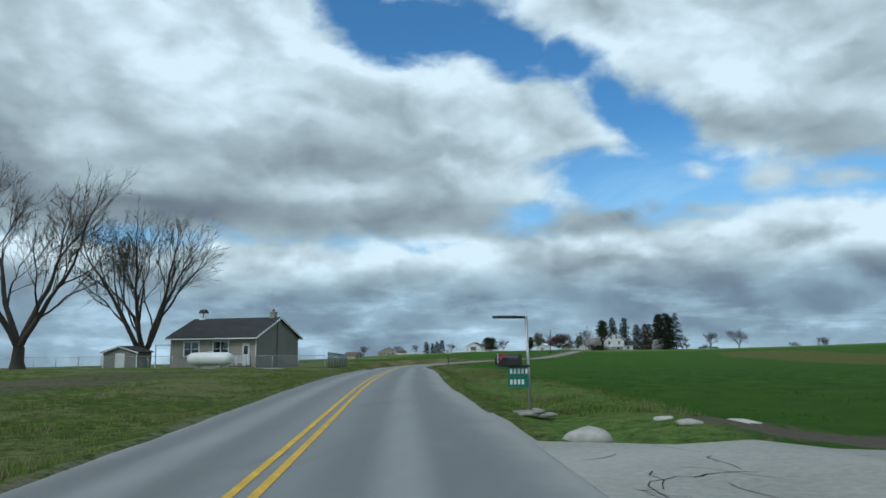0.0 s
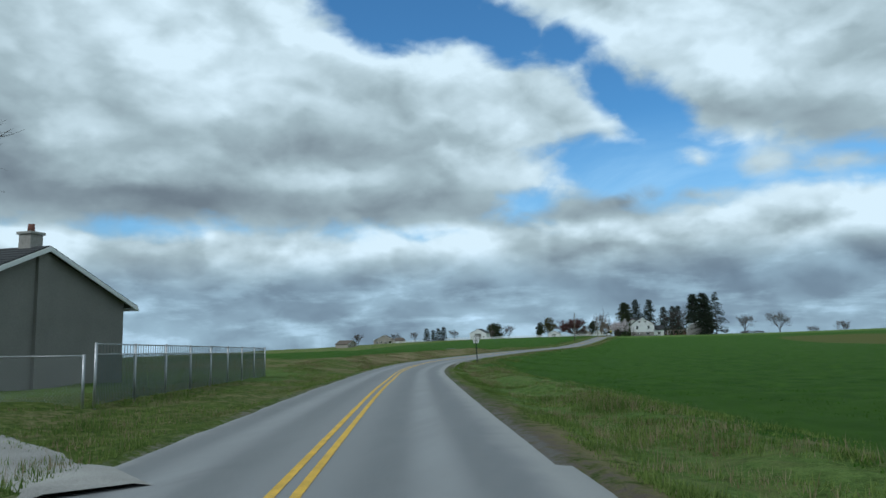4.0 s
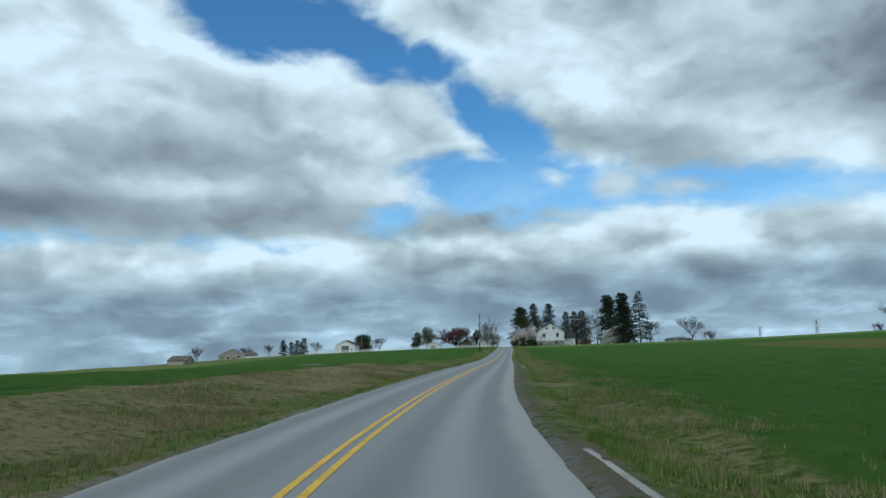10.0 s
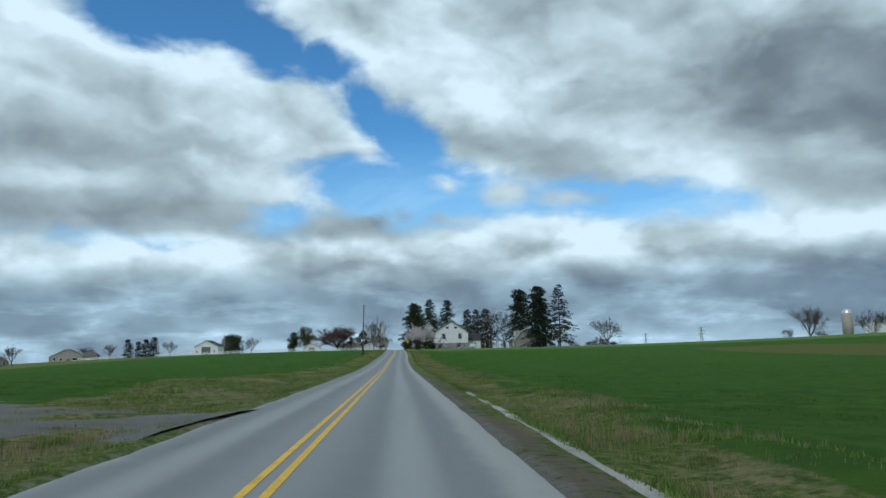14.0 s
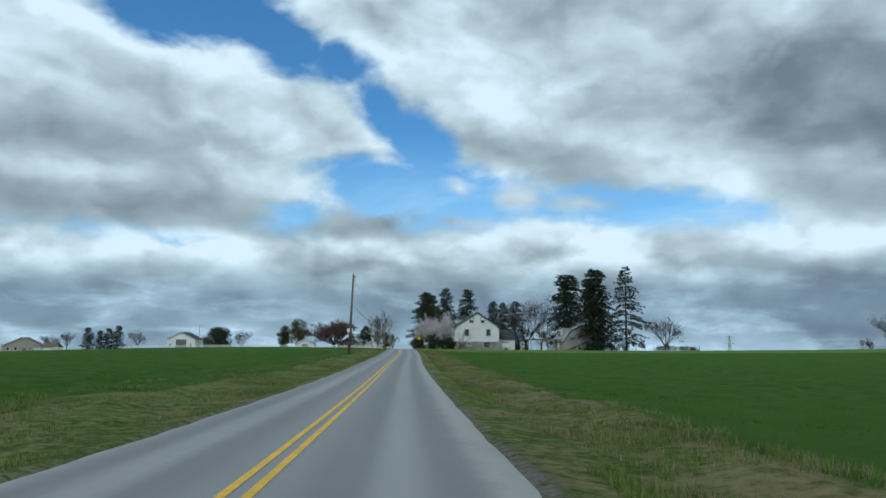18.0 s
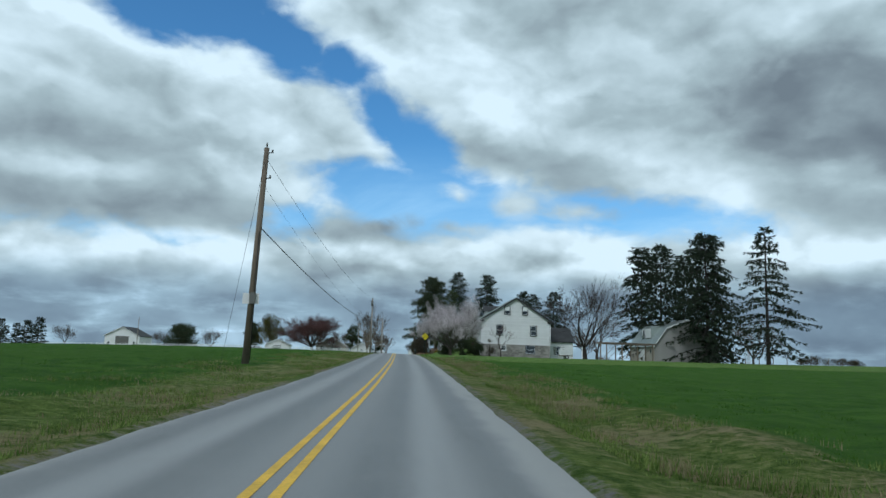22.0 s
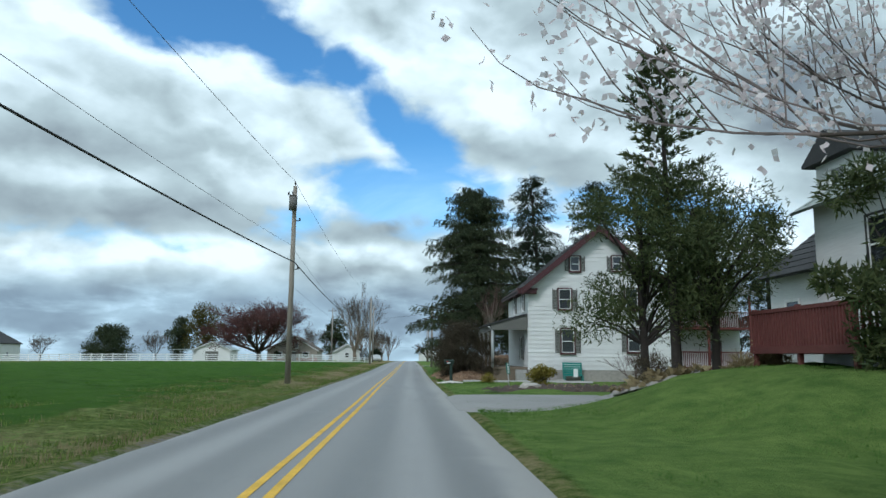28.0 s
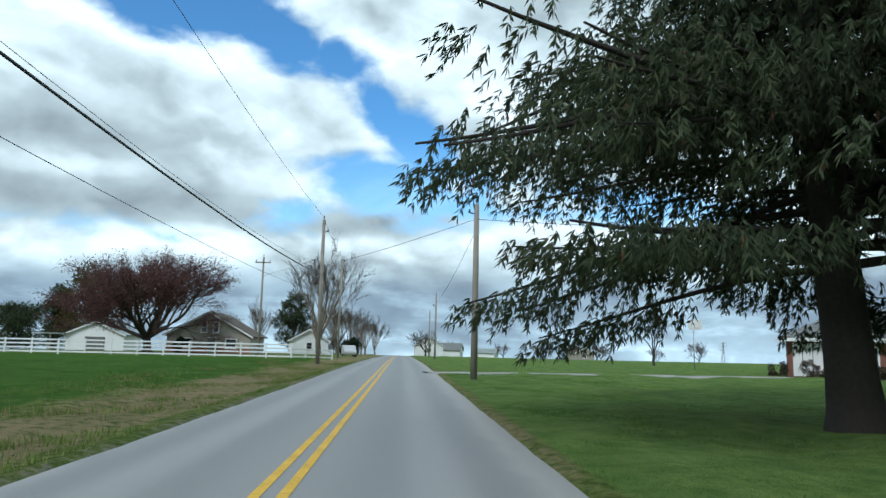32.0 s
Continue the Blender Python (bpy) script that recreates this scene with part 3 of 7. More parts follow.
# ---------------------------------------------------------------- mesh helpers
def box(bm, x0, y0, z0, x1, y1, z1, bevel=0.0):
    ret = bmesh.ops.create_cube(bm, size=1.0)
    vs = ret["verts"]
    for v in vs:
        v.co = Vector(((x0 + x1) / 2 + v.co.x * (x1 - x0), (y0 + y1) / 2 + v.co.y * (y1 - y0), (z0 + z1) / 2 + v.co.z * (z1 - z0)))
    if bevel:
        es = list({e for v in vs for e in v.link_edges})
        bmesh.ops.bevel(bm, geom=es, offset=bevel, segments=1, affect="EDGES")
    return vs


def tube(bm, a, b, r0, r1=None, n=8, caps=True):
    a, b = Vector(a), Vector(b)
    r1 = r0 if r1 is None else r1
    d = b - a
    if d.length < 1e-6:
        return []
    q = d.to_track_quat("Z", "Y")
    rings = []
    for p, r in ((a, r0), (b, r1)):
        rings.append([bm.verts.new(p + q @ Vector((r * math.cos(t), r * math.sin(t), 0))) for t in (2 * math.pi * i / n for i in range(n))])
    for i in range(n):
        f = bm.faces.new((rings[0][i], rings[0][(i + 1) % n], rings[1][(i + 1) % n], rings[1][i]))
        f.smooth = n > 5
    if caps:
        bm.faces.new(rings[0][::-1]), bm.faces.new(rings[1])
    return rings[0] + rings[1]


def prism(bm, pts, y0, y1):
    """A shape in x, z drawn out along y."""
    f = [bm.verts.new((x, y0, z)) for x, z in pts]
    k = [bm.verts.new((x, y1, z)) for x, z in pts]
    bm.faces.new(f), bm.faces.new(k[::-1])
    for i in range(len(pts)):
        j = (i + 1) % len(pts)
        bm.faces.new((f[j], f[i], k[i], k[j]))
    bmesh.ops.recalc_face_normals(bm, faces=bm.faces)


def part(name, bm, mat, parent=None, label="", loc=None):
    me = bpy.data.meshes.new(name)
    bm.to_mesh(me)
    bm.free()
    me.materials.append(M[mat] if isinstance(mat, str) else mat)
    ob = new(name, me)
    if parent is not None:
        ob.parent = parent
    if loc is not None:
        ob.location = loc
    return tagged(ob, label) if label else ob


def thing(name, x, y, z, label, category, group="", turn=0.0, kind=""):
    ob = new(name)
    ob.matrix_world = pose(x, y, z, 0, 0, turn)
    return tagged(ob, label, category, group, kind)


def boxpart(name, mat, parent, *dims, bevel=0.0, label=""):
    bm = bmesh.new()
    box(bm, *dims, bevel=bevel)
    return part(name, bm, mat, parent, label)


def raw_mesh(name, V, F, mat, sm=False):
    """A mesh from arrays: V points, F faces with a fixed number of corners."""
    V, F = np.asarray(V, np.float32), np.asarray(F, np.int32)
    k = F.shape[1]
    me = bpy.data.meshes.new(name)
    me.vertices.add(len(V))
    me.vertices.foreach_set("co", V.ravel())
    me.loops.add(F.size)
    me.loops.foreach_set("vertex_index", F.ravel())
    me.polygons.add(len(F))
    me.polygons.foreach_set("loop_start", np.arange(0, F.size, k, dtype=np.int32))
    me.polygons.foreach_set("use_smooth", np.full(len(F), sm))
    me.update(calc_edges=True)
    me.materials.append(M[mat] if isinstance(mat, str) else mat)
    return me


# ---------------------------------------------------------------- ground and road
def spread(parts):
    out = [np.linspace(a, b, n, endpoint=False) for a, b, n in parts]
    return np.concatenate(out + [[parts[-1][1]]])


def build_ground():
    d = np.concatenate([-spread([(2.9, 12, 26), (12, 40, 22), (40, 160, 30), (160, 600, 22), (600, 3500, 16)])[::-1], [-2.4, 0, 2.8],
                        spread([(3.3, 13, 28), (13, 45, 26), (45, 160, 30), (160, 600, 22), (600, 3500, 16)])])
    y = spread([(-500, -40, 18), (-40, 640, 520), (640, 1000, 40), (1000, 4200, 30)])
    D, Y = np.meshgrid(d, y)
    X = road_x(np.clip(Y, -120, 900)) + D
    Z = road_z(Y) + side(D, Y)
    far = np.hypot(X, Y - 250)
    rng = np.random.default_rng(4)
    bumps = sum(a * np.sin(X * kx + Y * ky + p) for a, kx, ky, p in ((0.05, 0.9, 0.5, 1), (0.04, -0.7, 1.3, 2), (0.03, 2.1, -1.2, 0.4), (0.025, 1.7, 2.6, 3)))
    off = np.maximum(np.where(D > 0, D - HALF_R, -D - HALF_L), 0)
    Z = Z + bumps * smooth(0.2, 2.5, off) * (1 - smooth(25, 60, off)) + rng.normal(0, 0.012, Z.shape) * smooth(0.1, 1, off) * (1 - smooth(14, 20, off))
    Z = np.where((D > -2.9) & (D < half_r(Y) - 0.05), road_z(Y) - 0.12, Z)
    Z = np.where((D > 2.5) & (D < 36) & (Y > -8) & (Y < 20.2), np.minimum(Z, road_z(Y) - 0.15), Z)
    Z = np.where((D > 2.7) & (D < 9.0) & (Y > 451.6) & (Y < 460.8), road_z(Y) + side(D, Y) - 0.07, Z)
    me = grid_mesh("ground", X, Y, Z, M["ground"])
    zones = {n: np.zeros(X.shape) for n in ("crop", "lush", "lawn", "stubble", "dry", "soil", "gravel")}
    right = D > 0
    zones["lush"] = np.where(right, 0.62 * smooth(3.4, 4.6, D) * (1 - 0.45 * smooth(105, 150, Y)), 0.42 * (1 - smooth(60, 100, Y)) + 0.45 * smooth(235, 270, Y) * smooth(3.0, 4.6, -D))
    wave = 0.35 * np.sin(Y * 0.11) + 0.25 * np.sin(Y * 0.31 + 1)
    r_edge = 7.8 - 1.7 * smooth(60, 130, Y) + 1.2 * smooth(225, 300, Y) - 1.1 * smooth(330, 355, Y)
    l_edge = 10.0 - 3.3 * smooth(235, 300, Y)
    zones["crop"] = np.where(right, smooth(-1.3, 1.3, D + wave * 0.9 - r_edge) * (1 - smooth(404, 412, Y)), smooth(-0.8, 0.8, -D + wave - l_edge) * smooth(118, 134, Y + 0.1 * D) * (1 - smooth(566, 570, Y - 0.15 * np.minimum(D + 47, 0) * 4)))
    zones["lawn"] = np.where(right, smooth(404, 412, Y) * smooth(3.0, 3.9, D), 0.55 * smooth(60, 68, X * 0 + Y) * (1 - smooth(104, 112, Y)) * (X < 6))
    zones["stubble"] = np.where(right, smooth(60, 75, D) * (1 - smooth(95, 118, D)) * (1 - smooth(330, 400, Y)), 0)
    zones["soil"] = np.where(right, 0, 0.52 * smooth(9, 12, -D) * (1 - smooth(18, 23, -D)) * (1 - smooth(46, 54, Y)))
    bare = 3.75 + 0.35 * smooth(95, 130, Y) * (1 - smooth(225, 265, Y))
    zones["soil"] = np.maximum(zones["soil"], np.where(right, 0.53 * smooth(1.5, 2.0, D) * smooth(0.7, -0.5, D - bare - 0.5 * wave) * (1 - lawn_y(Y)) * (1 - 0.25 * smooth(265, 300, Y)), 0))
    zones["soil"] = np.maximum(zones["soil"], np.where(right, 0.62 * smooth(5.5, 8, D) * smooth(19.8, 20.6, Y) * (1 - smooth(22.6, 25.0, Y - 0.03 * D)), 0))
    zones["dry"] = np.where(right, 0.42 * smooth(-1.3, -0.5, D - r_edge) * smooth(0.5, 0.0, D - r_edge) * (1 - lawn_y(Y)), 0.55 * smooth(3.8, 5.0, -D) * (1 - smooth(9, 11.5, -D)) * smooth(112, 130, Y) * (1 - smooth(200, 240, Y)) + 0.40 * smooth(4.0, 4.8, -D) * (1 - smooth(5.6, 6.8, -D)) * smooth(255, 290, Y) * (1 - smooth(420, 440, Y)) + 0.56 * smooth(3, 3.5, -D) * (1 - smooth(5.5, 8, -D)) * smooth(440, 480, Y))
    zones["gravel"] = np.where(right, smooth(1.5, 2.0, D) * (1 - smooth(3.15, 3.8, D)) * 0.54 * (1 - 0.4 * lawn_y(Y)), smooth(1.4, 2.0, -D) * (1 - smooth(2.75, 3.15, -D)) * 0.6)
    for n, v in zones.items():
        a = me.attributes.new(n, "FLOAT", "POINT")
        a.data.foreach_set("value", np.asarray(v, np.float32).ravel())
    tagged(new("ground", me), "grassy verges, green crop fields and lawns beside the road", "ground", kind="structure")


def lawn_y(y):
    return smooth(404, 412, y)


def build_road():
    d = np.array([-HALF_L - 0.35, -HALF_L, -2.2, -1.6, -1.0, -0.5, 0, 0.5, 1.0, 1.6, 2.2, 2.7, HALF_R, HALF_R + 0.35])
    y = spread([(-160, -20, 40), (-20, 640, 900), (640, 900, 60)])
    D, Y = np.meshgrid(d, y)
    wob = 0.025 * np.sin(Y * 0.9) + 0.02 * np.sin(Y * 2.3 + 1) + 0.012 * np.sin(Y * 5.1)
    D2 = D + np.where(np.abs(D) > 2.65, wob * np.sign(D) * (1 - 0.5 * lawn_y(Y)), 0) + np.where(D > 2.6, half_r(Y) - HALF_R, 0)
    X = road_x(Y) + D2
    camber = -0.018 * np.abs(D)
    Z = road_z(Y) + camber + np.where((D == d[0]) | (D == d[-1]), -0.16, 0.015)
    me = grid_mesh("road", X, Y, Z, M["asphalt"])
    a = me.attributes.new("across", "FLOAT", "POINT")
    a.data.foreach_set("value", D.astype(np.float32).ravel())
    a = me.attributes.new("pale", "FLOAT", "POINT")
    a.data.foreach_set("value", smooth(395, 500, Y).astype(np.float32).ravel())
    tagged(new("road", me), "worn grey asphalt country road with darker wheel tracks", "road", kind="structure")
    for s in (-1, 1):
        dd = np.array([s * 0.13 - 0.055, s * 0.13 + 0.055])
        D, Y = np.meshgrid(dd, y)
        me = grid_mesh("yellow_line", road_x(Y) + D, Y, road_z(Y) + 0.015 - 0.018 * np.abs(D) + 0.006, M["yellow"])
        tagged(new("yellow_line", me), "worn yellow centre line painted on the asphalt", "road marking", "double centre line", kind="structure")


build_ground()
build_road()


# ---------------------------------------------------------------- trees
class Sticks:
    """Collects tapered limbs of few sides into one mesh."""

    def __init__(self):
        self.v, self.f, self.n = [], [], 0

    def limb(self, pts, radii, sides):
        base = self.n
        for i, (p, r) in enumerate(zip(pts, radii)):
            d = (pts[min(i + 1, len(pts) - 1)] - pts[max(i - 1, 0)])
            d = d.normalized() if d.length > 1e-6 else Vector((0, 0, 1))
            a = d.orthogonal().normalized()
            b = d.cross(a)
            for k in range(sides):
                t = 2 * math.pi * k / sides
                self.v.append(p + (a * math.cos(t) + b * math.sin(t)) * r)
        for i in range(len(pts) - 1):
            for k in range(sides):
                j = (k + 1) % sides
                o = base + i * sides
                self.f.append((o + k, o + j, o + sides + j, o + sides + k))
        self.n += len(pts) * sides

    def mesh(self, name, mat):
        return raw_mesh(name, self.v, self.f, mat, True)


class Leaves:
    """Collects small pointed blades."""

    def __init__(self, seed):
        self.v, self.rng = [], random.Random(seed)

    def blade(self, p, d, length, width):
        r = self.rng
        s = d.cross(Vector((r.uniform(-1, 1), r.uniform(-1, 1), r.uniform(-1, 1))))
        if s.length < 1e-5:
            return
        s = s.normalized() * width / 2
        self.v += [p, p + d * length * 0.45 + s, p + d * length, p + d * length * 0.45 - s]

    def tuft(self, p, length, width, n, lean=None, bias=0.6):
        r = self.rng
        for _ in range(n):
            d = Vector((r.gauss(0, 1), r.gauss(0, 1), r.gauss(0, 1)))
            if lean is not None:
                d = d.normalized() * (1 - bias) + lean * bias
            if d.length > 1e-5:
                self.blade(p, d.normalized(), length * r.uniform(0.7, 1.25), width * r.uniform(0.7, 1.2))

    def mesh(self, name, mat):
        n = len(self.v) // 4
        return raw_mesh(name, self.v, np.arange(n * 4).reshape(n, 4), mat)


def grow(sticks, twigs, tips, rng, p, d, length, r, depth, o):
    """One limb and, from it, its smaller ones."""
    n = 4 if depth > 1 else 3
    pts, q, dd = [p.copy()], p.copy(), d.copy()
    for i in range(n):
        wob = Vector((rng.gauss(0, 1), rng.gauss(0, 1), rng.gauss(0, 1))) * o["wobble"]
        dd = (dd + wob + Vector((0, 0, o["up"] if depth > 1 else o["tip_up"]))).normalized()
        q = q + dd * length / n
        pts.append(q.copy())
    end = r * (0.62 if depth > 0 else 0.35)
    radii = [r + (end - r) * i / n for i in range(n + 1)]
    sides = 8 if depth >= o["depth"] - 1 else 5 if depth > 1 else 3
    (sticks if depth >= o["split"] else twigs).limb(pts, radii, sides)
    if depth == 1:
        tips.extend((q2, dd.copy()) for q2 in pts[2:])
    if depth == 0:
        tips.append((pts[1], dd.copy()))
        tips.append((pts[2], dd.copy()))
        tips.append((pts[-1], dd.copy()))
        return
    kids = o["kids"] if depth > 1 else o["kids"] + o["twiggy"]
    for k in range(kids):
        t = 1.0 if k == 0 else rng.uniform(0.3, 1.0)
        f = t * n
        i = min(int(f), n - 1)
        s = pts[i].lerp(pts[i + 1], f - i)
        ang = rng.uniform(0.6, 1.15) * o["fork"] * (0.45 if k == 0 else 1.0)
        perp = dd.orthogonal().normalized()
        perp.rotate(Matrix.Rotation(rng.uniform(0, 6.283), 3, dd))
        nd = (dd * math.cos(ang) + perp * math.sin(ang)).normalized()
        grow(sticks, twigs, tips, rng, s, nd, length * rng.uniform(0.62, 0.85) * o["shrink"], max(end * (0.95 if k == 0 else rng.uniform(0.55, 0.8)), o["thin"]), depth - 1, o)


def bare_tree(name, x, y, h, label, seed, stems=3, trunk_h=0.2, r=0.4, depth=5, kids=3, fork=0.6, up=0.05, thin=0.012, wood="bark", twig="twig", lean=0.55, wobble=0.1, leaf=None, z=None, group="", tip_up=0.04, shrink=1.0, twiggy=1, turn=0.0):
    """A broad-leaved tree: a trunk that parts into limbs, and bare twigs, with buds or blossom if leaf = (material, size, number)."""
    rng = random.Random(seed)
    o = dict(depth=depth, kids=kids, fork=fork, up=up, thin=thin, wobble=wobble, split=2, tip_up=tip_up, shrink=shrink, twiggy=twiggy)
    st, tw, tips = Sticks(), Sticks(), []
    th = h * trunk_h
    pts = [Vector((0, 0, -0.15)), Vector((0.02 * h * rng.uniform(-1, 1) * 0.3, 0, th * 0.3)), Vector((0.01 * h * rng.uniform(-1, 1), 0.01 * h * rng.uniform(-1, 1), th))]
    st.limb(pts, [r * 1.45, r * 1.05, r * 0.95], 10)
    for k in range(stems):
        a = 2 * math.pi * (k + rng.uniform(-0.25, 0.25)) / stems + turn
        ln = lean * rng.uniform(0.6, 1.2)
        d = Vector((math.cos(a) * math.sin(ln), math.sin(a) * math.sin(ln), math.cos(ln)))
        grow(st, tw, tips, rng, pts[-1] - Vector((0, 0, th * 0.08)), d, h * 0.34 * rng.uniform(0.9, 1.1), r * 0.68, depth, o)
    top = max(v.z for v in tw.v)
    k = h / top
    for s in (st, tw):
        s.v = [v * k if v.z > th else Vector((v.x, v.y, v.z * (1 + (k - 1) * max(v.z, 0) / th))) for v in s.v]
    ob = thing(name, x, y, gz(x, y) if z is None else z, label, "tree", group)
    for nm, s, m in (("trunk", st, wood), ("crown", tw, twig)):
        c = new(nm, s.mesh(nm, m))
        c.parent = ob
    if leaf:
        mat, size, num = leaf
        lv = Leaves(seed + 1)
        for p, d in tips:
            for _ in range(num):
                j = Vector((rng.gauss(0, 1), rng.gauss(0, 1), rng.gauss(0, 1))) * size * 1.6
                lv.tuft(p * k + j, size, size * 0.75, 2)
        c = new("foliage" if "blossom" not in mat else "blossom", lv.mesh("foliage", mat))
        c.parent = ob
    return ob


def conifer(name, h, r, seed, mat="needle", clear=0.06, droop=0.35, gap=0.55, tuft=4, size=0.5, step=0.32, top=0.12, trunk=0.28, sparse=0.0, cones=0, shape=0.8, tilt=0.0, thin=0.22, spray=1, hang=1.0, wide=0.24, bare_in=0.0, spread_l=(0.62, 1.12)):
    """A spruce at the origin: a straight trunk, whorls of drooping branches, hanging needles. Returns the thing."""
    rng = random.Random(seed)
    st, lv, cn = Sticks(), Leaves(seed), Leaves(seed + 5)
    lean = Vector((rng.uniform(-0.01, 0.01) + tilt, rng.uniform(-0.01, 0.01), 1))
    st.limb([lean * (h * t) - Vector((0, 0, 0.3 if t == 0 else 0)) for t in (0, 0.02, 0.06, 0.3, 0.6, 0.85, 1.0)], [trunk * 1.5, trunk * 1.15, trunk, trunk * 0.8, trunk * 0.5, trunk * 0.22, 0.02], 9)
    z = h * clear
    while z < h * 0.985:
        t = (z - h * clear) / (h * (1 - clear))
        reach = r * (max(1 - t, 0) ** shape) * (0.75 + 0.25 * min(1, t * 6)) + 0.12 * top * h * 0.3
        for k in range(rng.choice((4, 5, 6)) if reach > 0.7 else 4):
            if rng.random() < sparse:
                continue
            a = rng.uniform(0, 6.283)
            L = reach * rng.uniform(*spread_l)
            upward = 0.35 if t > 0.75 else 0.05
            pts, p, slope = [], lean * z, upward + rng.uniform(-0.1, 0.15) * (1 if hang == 1 else 1.8)
            n = max(3, int(L / 0.8))
            for i in range(n + 1):
                pts.append(p.copy())
                s = i / n
                p = p + Vector((math.cos(a), math.sin(a), slope - droop * 1.7 * math.sin(s * 2.6))) * (L / n)
            st.limb(pts, [max(0.012, 0.016 * L * (1 - 0.8 * i / n)) for i in range(n + 1)], 4)
            m = max(3, int(L / step))
            for i in range(m):
                bare = 0.12 + (bare_in * max(0, 1 - t * 6))
                f = (bare + (1 - bare) * (i + rng.random()) / m) * n
                j = min(int(f), n - 1)
                q = pts[j].lerp(pts[j + 1], f - j)
                out = (pts[j + 1] - pts[j]).normalized()
                w = wide * L * (1 - 0.55 * f / n) + 0.1
                side_v = Vector((-math.sin(a), math.cos(a), 0)) * rng.uniform(-1, 1) * w
                q2 = q + side_v + Vector((0, 0, -abs(rng.gauss(0, 0.1)) * (0.4 + side_v.length)))
                lean_v = (out * 0.5 + side_v.normalized() * 0.5 + Vector((0, 0, -droop * hang * rng.uniform(0.6, 2.2)))).normalized()
                for s in range(spray):
                    lv.tuft(q2 + lean_v * (size * 0.8 * s), size, size * thin, tuft, lean_v, 0.62)
                if cones and rng.random() < cones:
                    cn.tuft(q2 - Vector((0, 0, 0.15)), 0.22, 0.07, 1, Vector((0, 0, -1)), 0.9)
        z += gap * (0.55 + 0.6 * (1 - t)) * rng.uniform(0.8, 1.2)
    ob = new(name)
    for nm, me in (("trunk", st.mesh("trunk", "bark_dark")), ("crown", lv.mesh("crown", mat))):
        c = new(nm, me)
        c.parent = ob
    if cones and cn.v:
        c = new("cones", cn.mesh("cones", "cone"))
        c.parent = ob
        tagged(c, kind="stuff")
    return ob


def place(ob, x, y, label, category, scale=1.0, turn=0.0, z=None, group="", wide=1.0):
    ob.matrix_world = Matrix.LocRotScale((x, y, gz(x, y) if z is None else z), Euler((0, 0, radians(turn))), (scale * wide, scale * wide, scale))
    return tagged(ob, label, category, group)


def again(src, x, y, label, scale=1.0, turn=0.0, z=None, wide=1.0, group=""):
    m = Matrix.LocRotScale((x, y, gz(x, y) if z is None else z), Euler((0, 0, radians(turn))), (scale * wide / src.scale[0], scale * wide / src.scale[1], scale / src.scale[2]))
    c = copy_thing(src, m)
    return tagged(c, label, group=group)


def leafy(name, x, y, h, r, label, category, seed, mat, blobs, z0=0.0, size=0.3, num=900, z=None, group="", trunk=0.0, width=0.5, wood="bark"):
    """A shrub or dense tree: stems, and a crown of many small leaves spread through uneven clumps."""
    rng = random.Random(seed)
    lv, st = Leaves(seed), Sticks()
    centres = []
    for _ in range(blobs):
        a, q = rng.uniform(0, 6.283), math.sqrt(rng.random())
        zz = rng.uniform(0.0, 1.0)
        k = math.sqrt(max(0.05, 1 - (2 * zz - 0.8) ** 2 / 1.6))
        centres.append((Vector((math.cos(a) * q * r * k * 0.8, math.sin(a) * q * r * k * 0.8, z0 + zz * (h - z0) * 0.86)), r * rng.uniform(0.22, 0.42)))
    for c, cr in centres:
        root = Vector((0, 0, max(z0 * 0.75, c.z * 0.55))) if trunk else Vector((c.x * 0.12, c.y * 0.12, -0.1))
        st.limb([root, root.lerp(c, 0.5) + Vector((0, 0, 0.02 * h if trunk else 0.1 * h)), c], [trunk * 0.35, trunk * 0.22, trunk * 0.1] if trunk else [0.012 * h, 0.009 * h, 0.005 * h], 5)
        for _ in range(num // blobs):
            d = Vector((rng.gauss(0, 1), rng.gauss(0, 1), rng.gauss(0, 1))).normalized()
            p = c + Vector((d.x, d.y, d.z * 0.8)) * cr * rng.random() ** 0.45
            if p.z < 0.02:
                continue
            lv.tuft(p, size, size * width, 2, (d + Vector((0, 0, 0.3))).normalized(), 0.4)
    if trunk:
        st.limb([Vector((0, 0, -0.2)), Vector((0.02 * h * rng.uniform(-1, 1), 0, h * 0.4)), Vector((0, 0, h * 0.8))], [trunk, trunk * 0.7, trunk * 0.2], 8)
    ob = thing(name, x, y, gz(x, y) if z is None else z, label, category, group)
    for nm, me in (("stem" if not trunk else "trunk", st.mesh("stem", wood)), ("crown", lv.mesh("crown", mat))):
        c = new(nm, me)
        c.parent = ob
    return ob


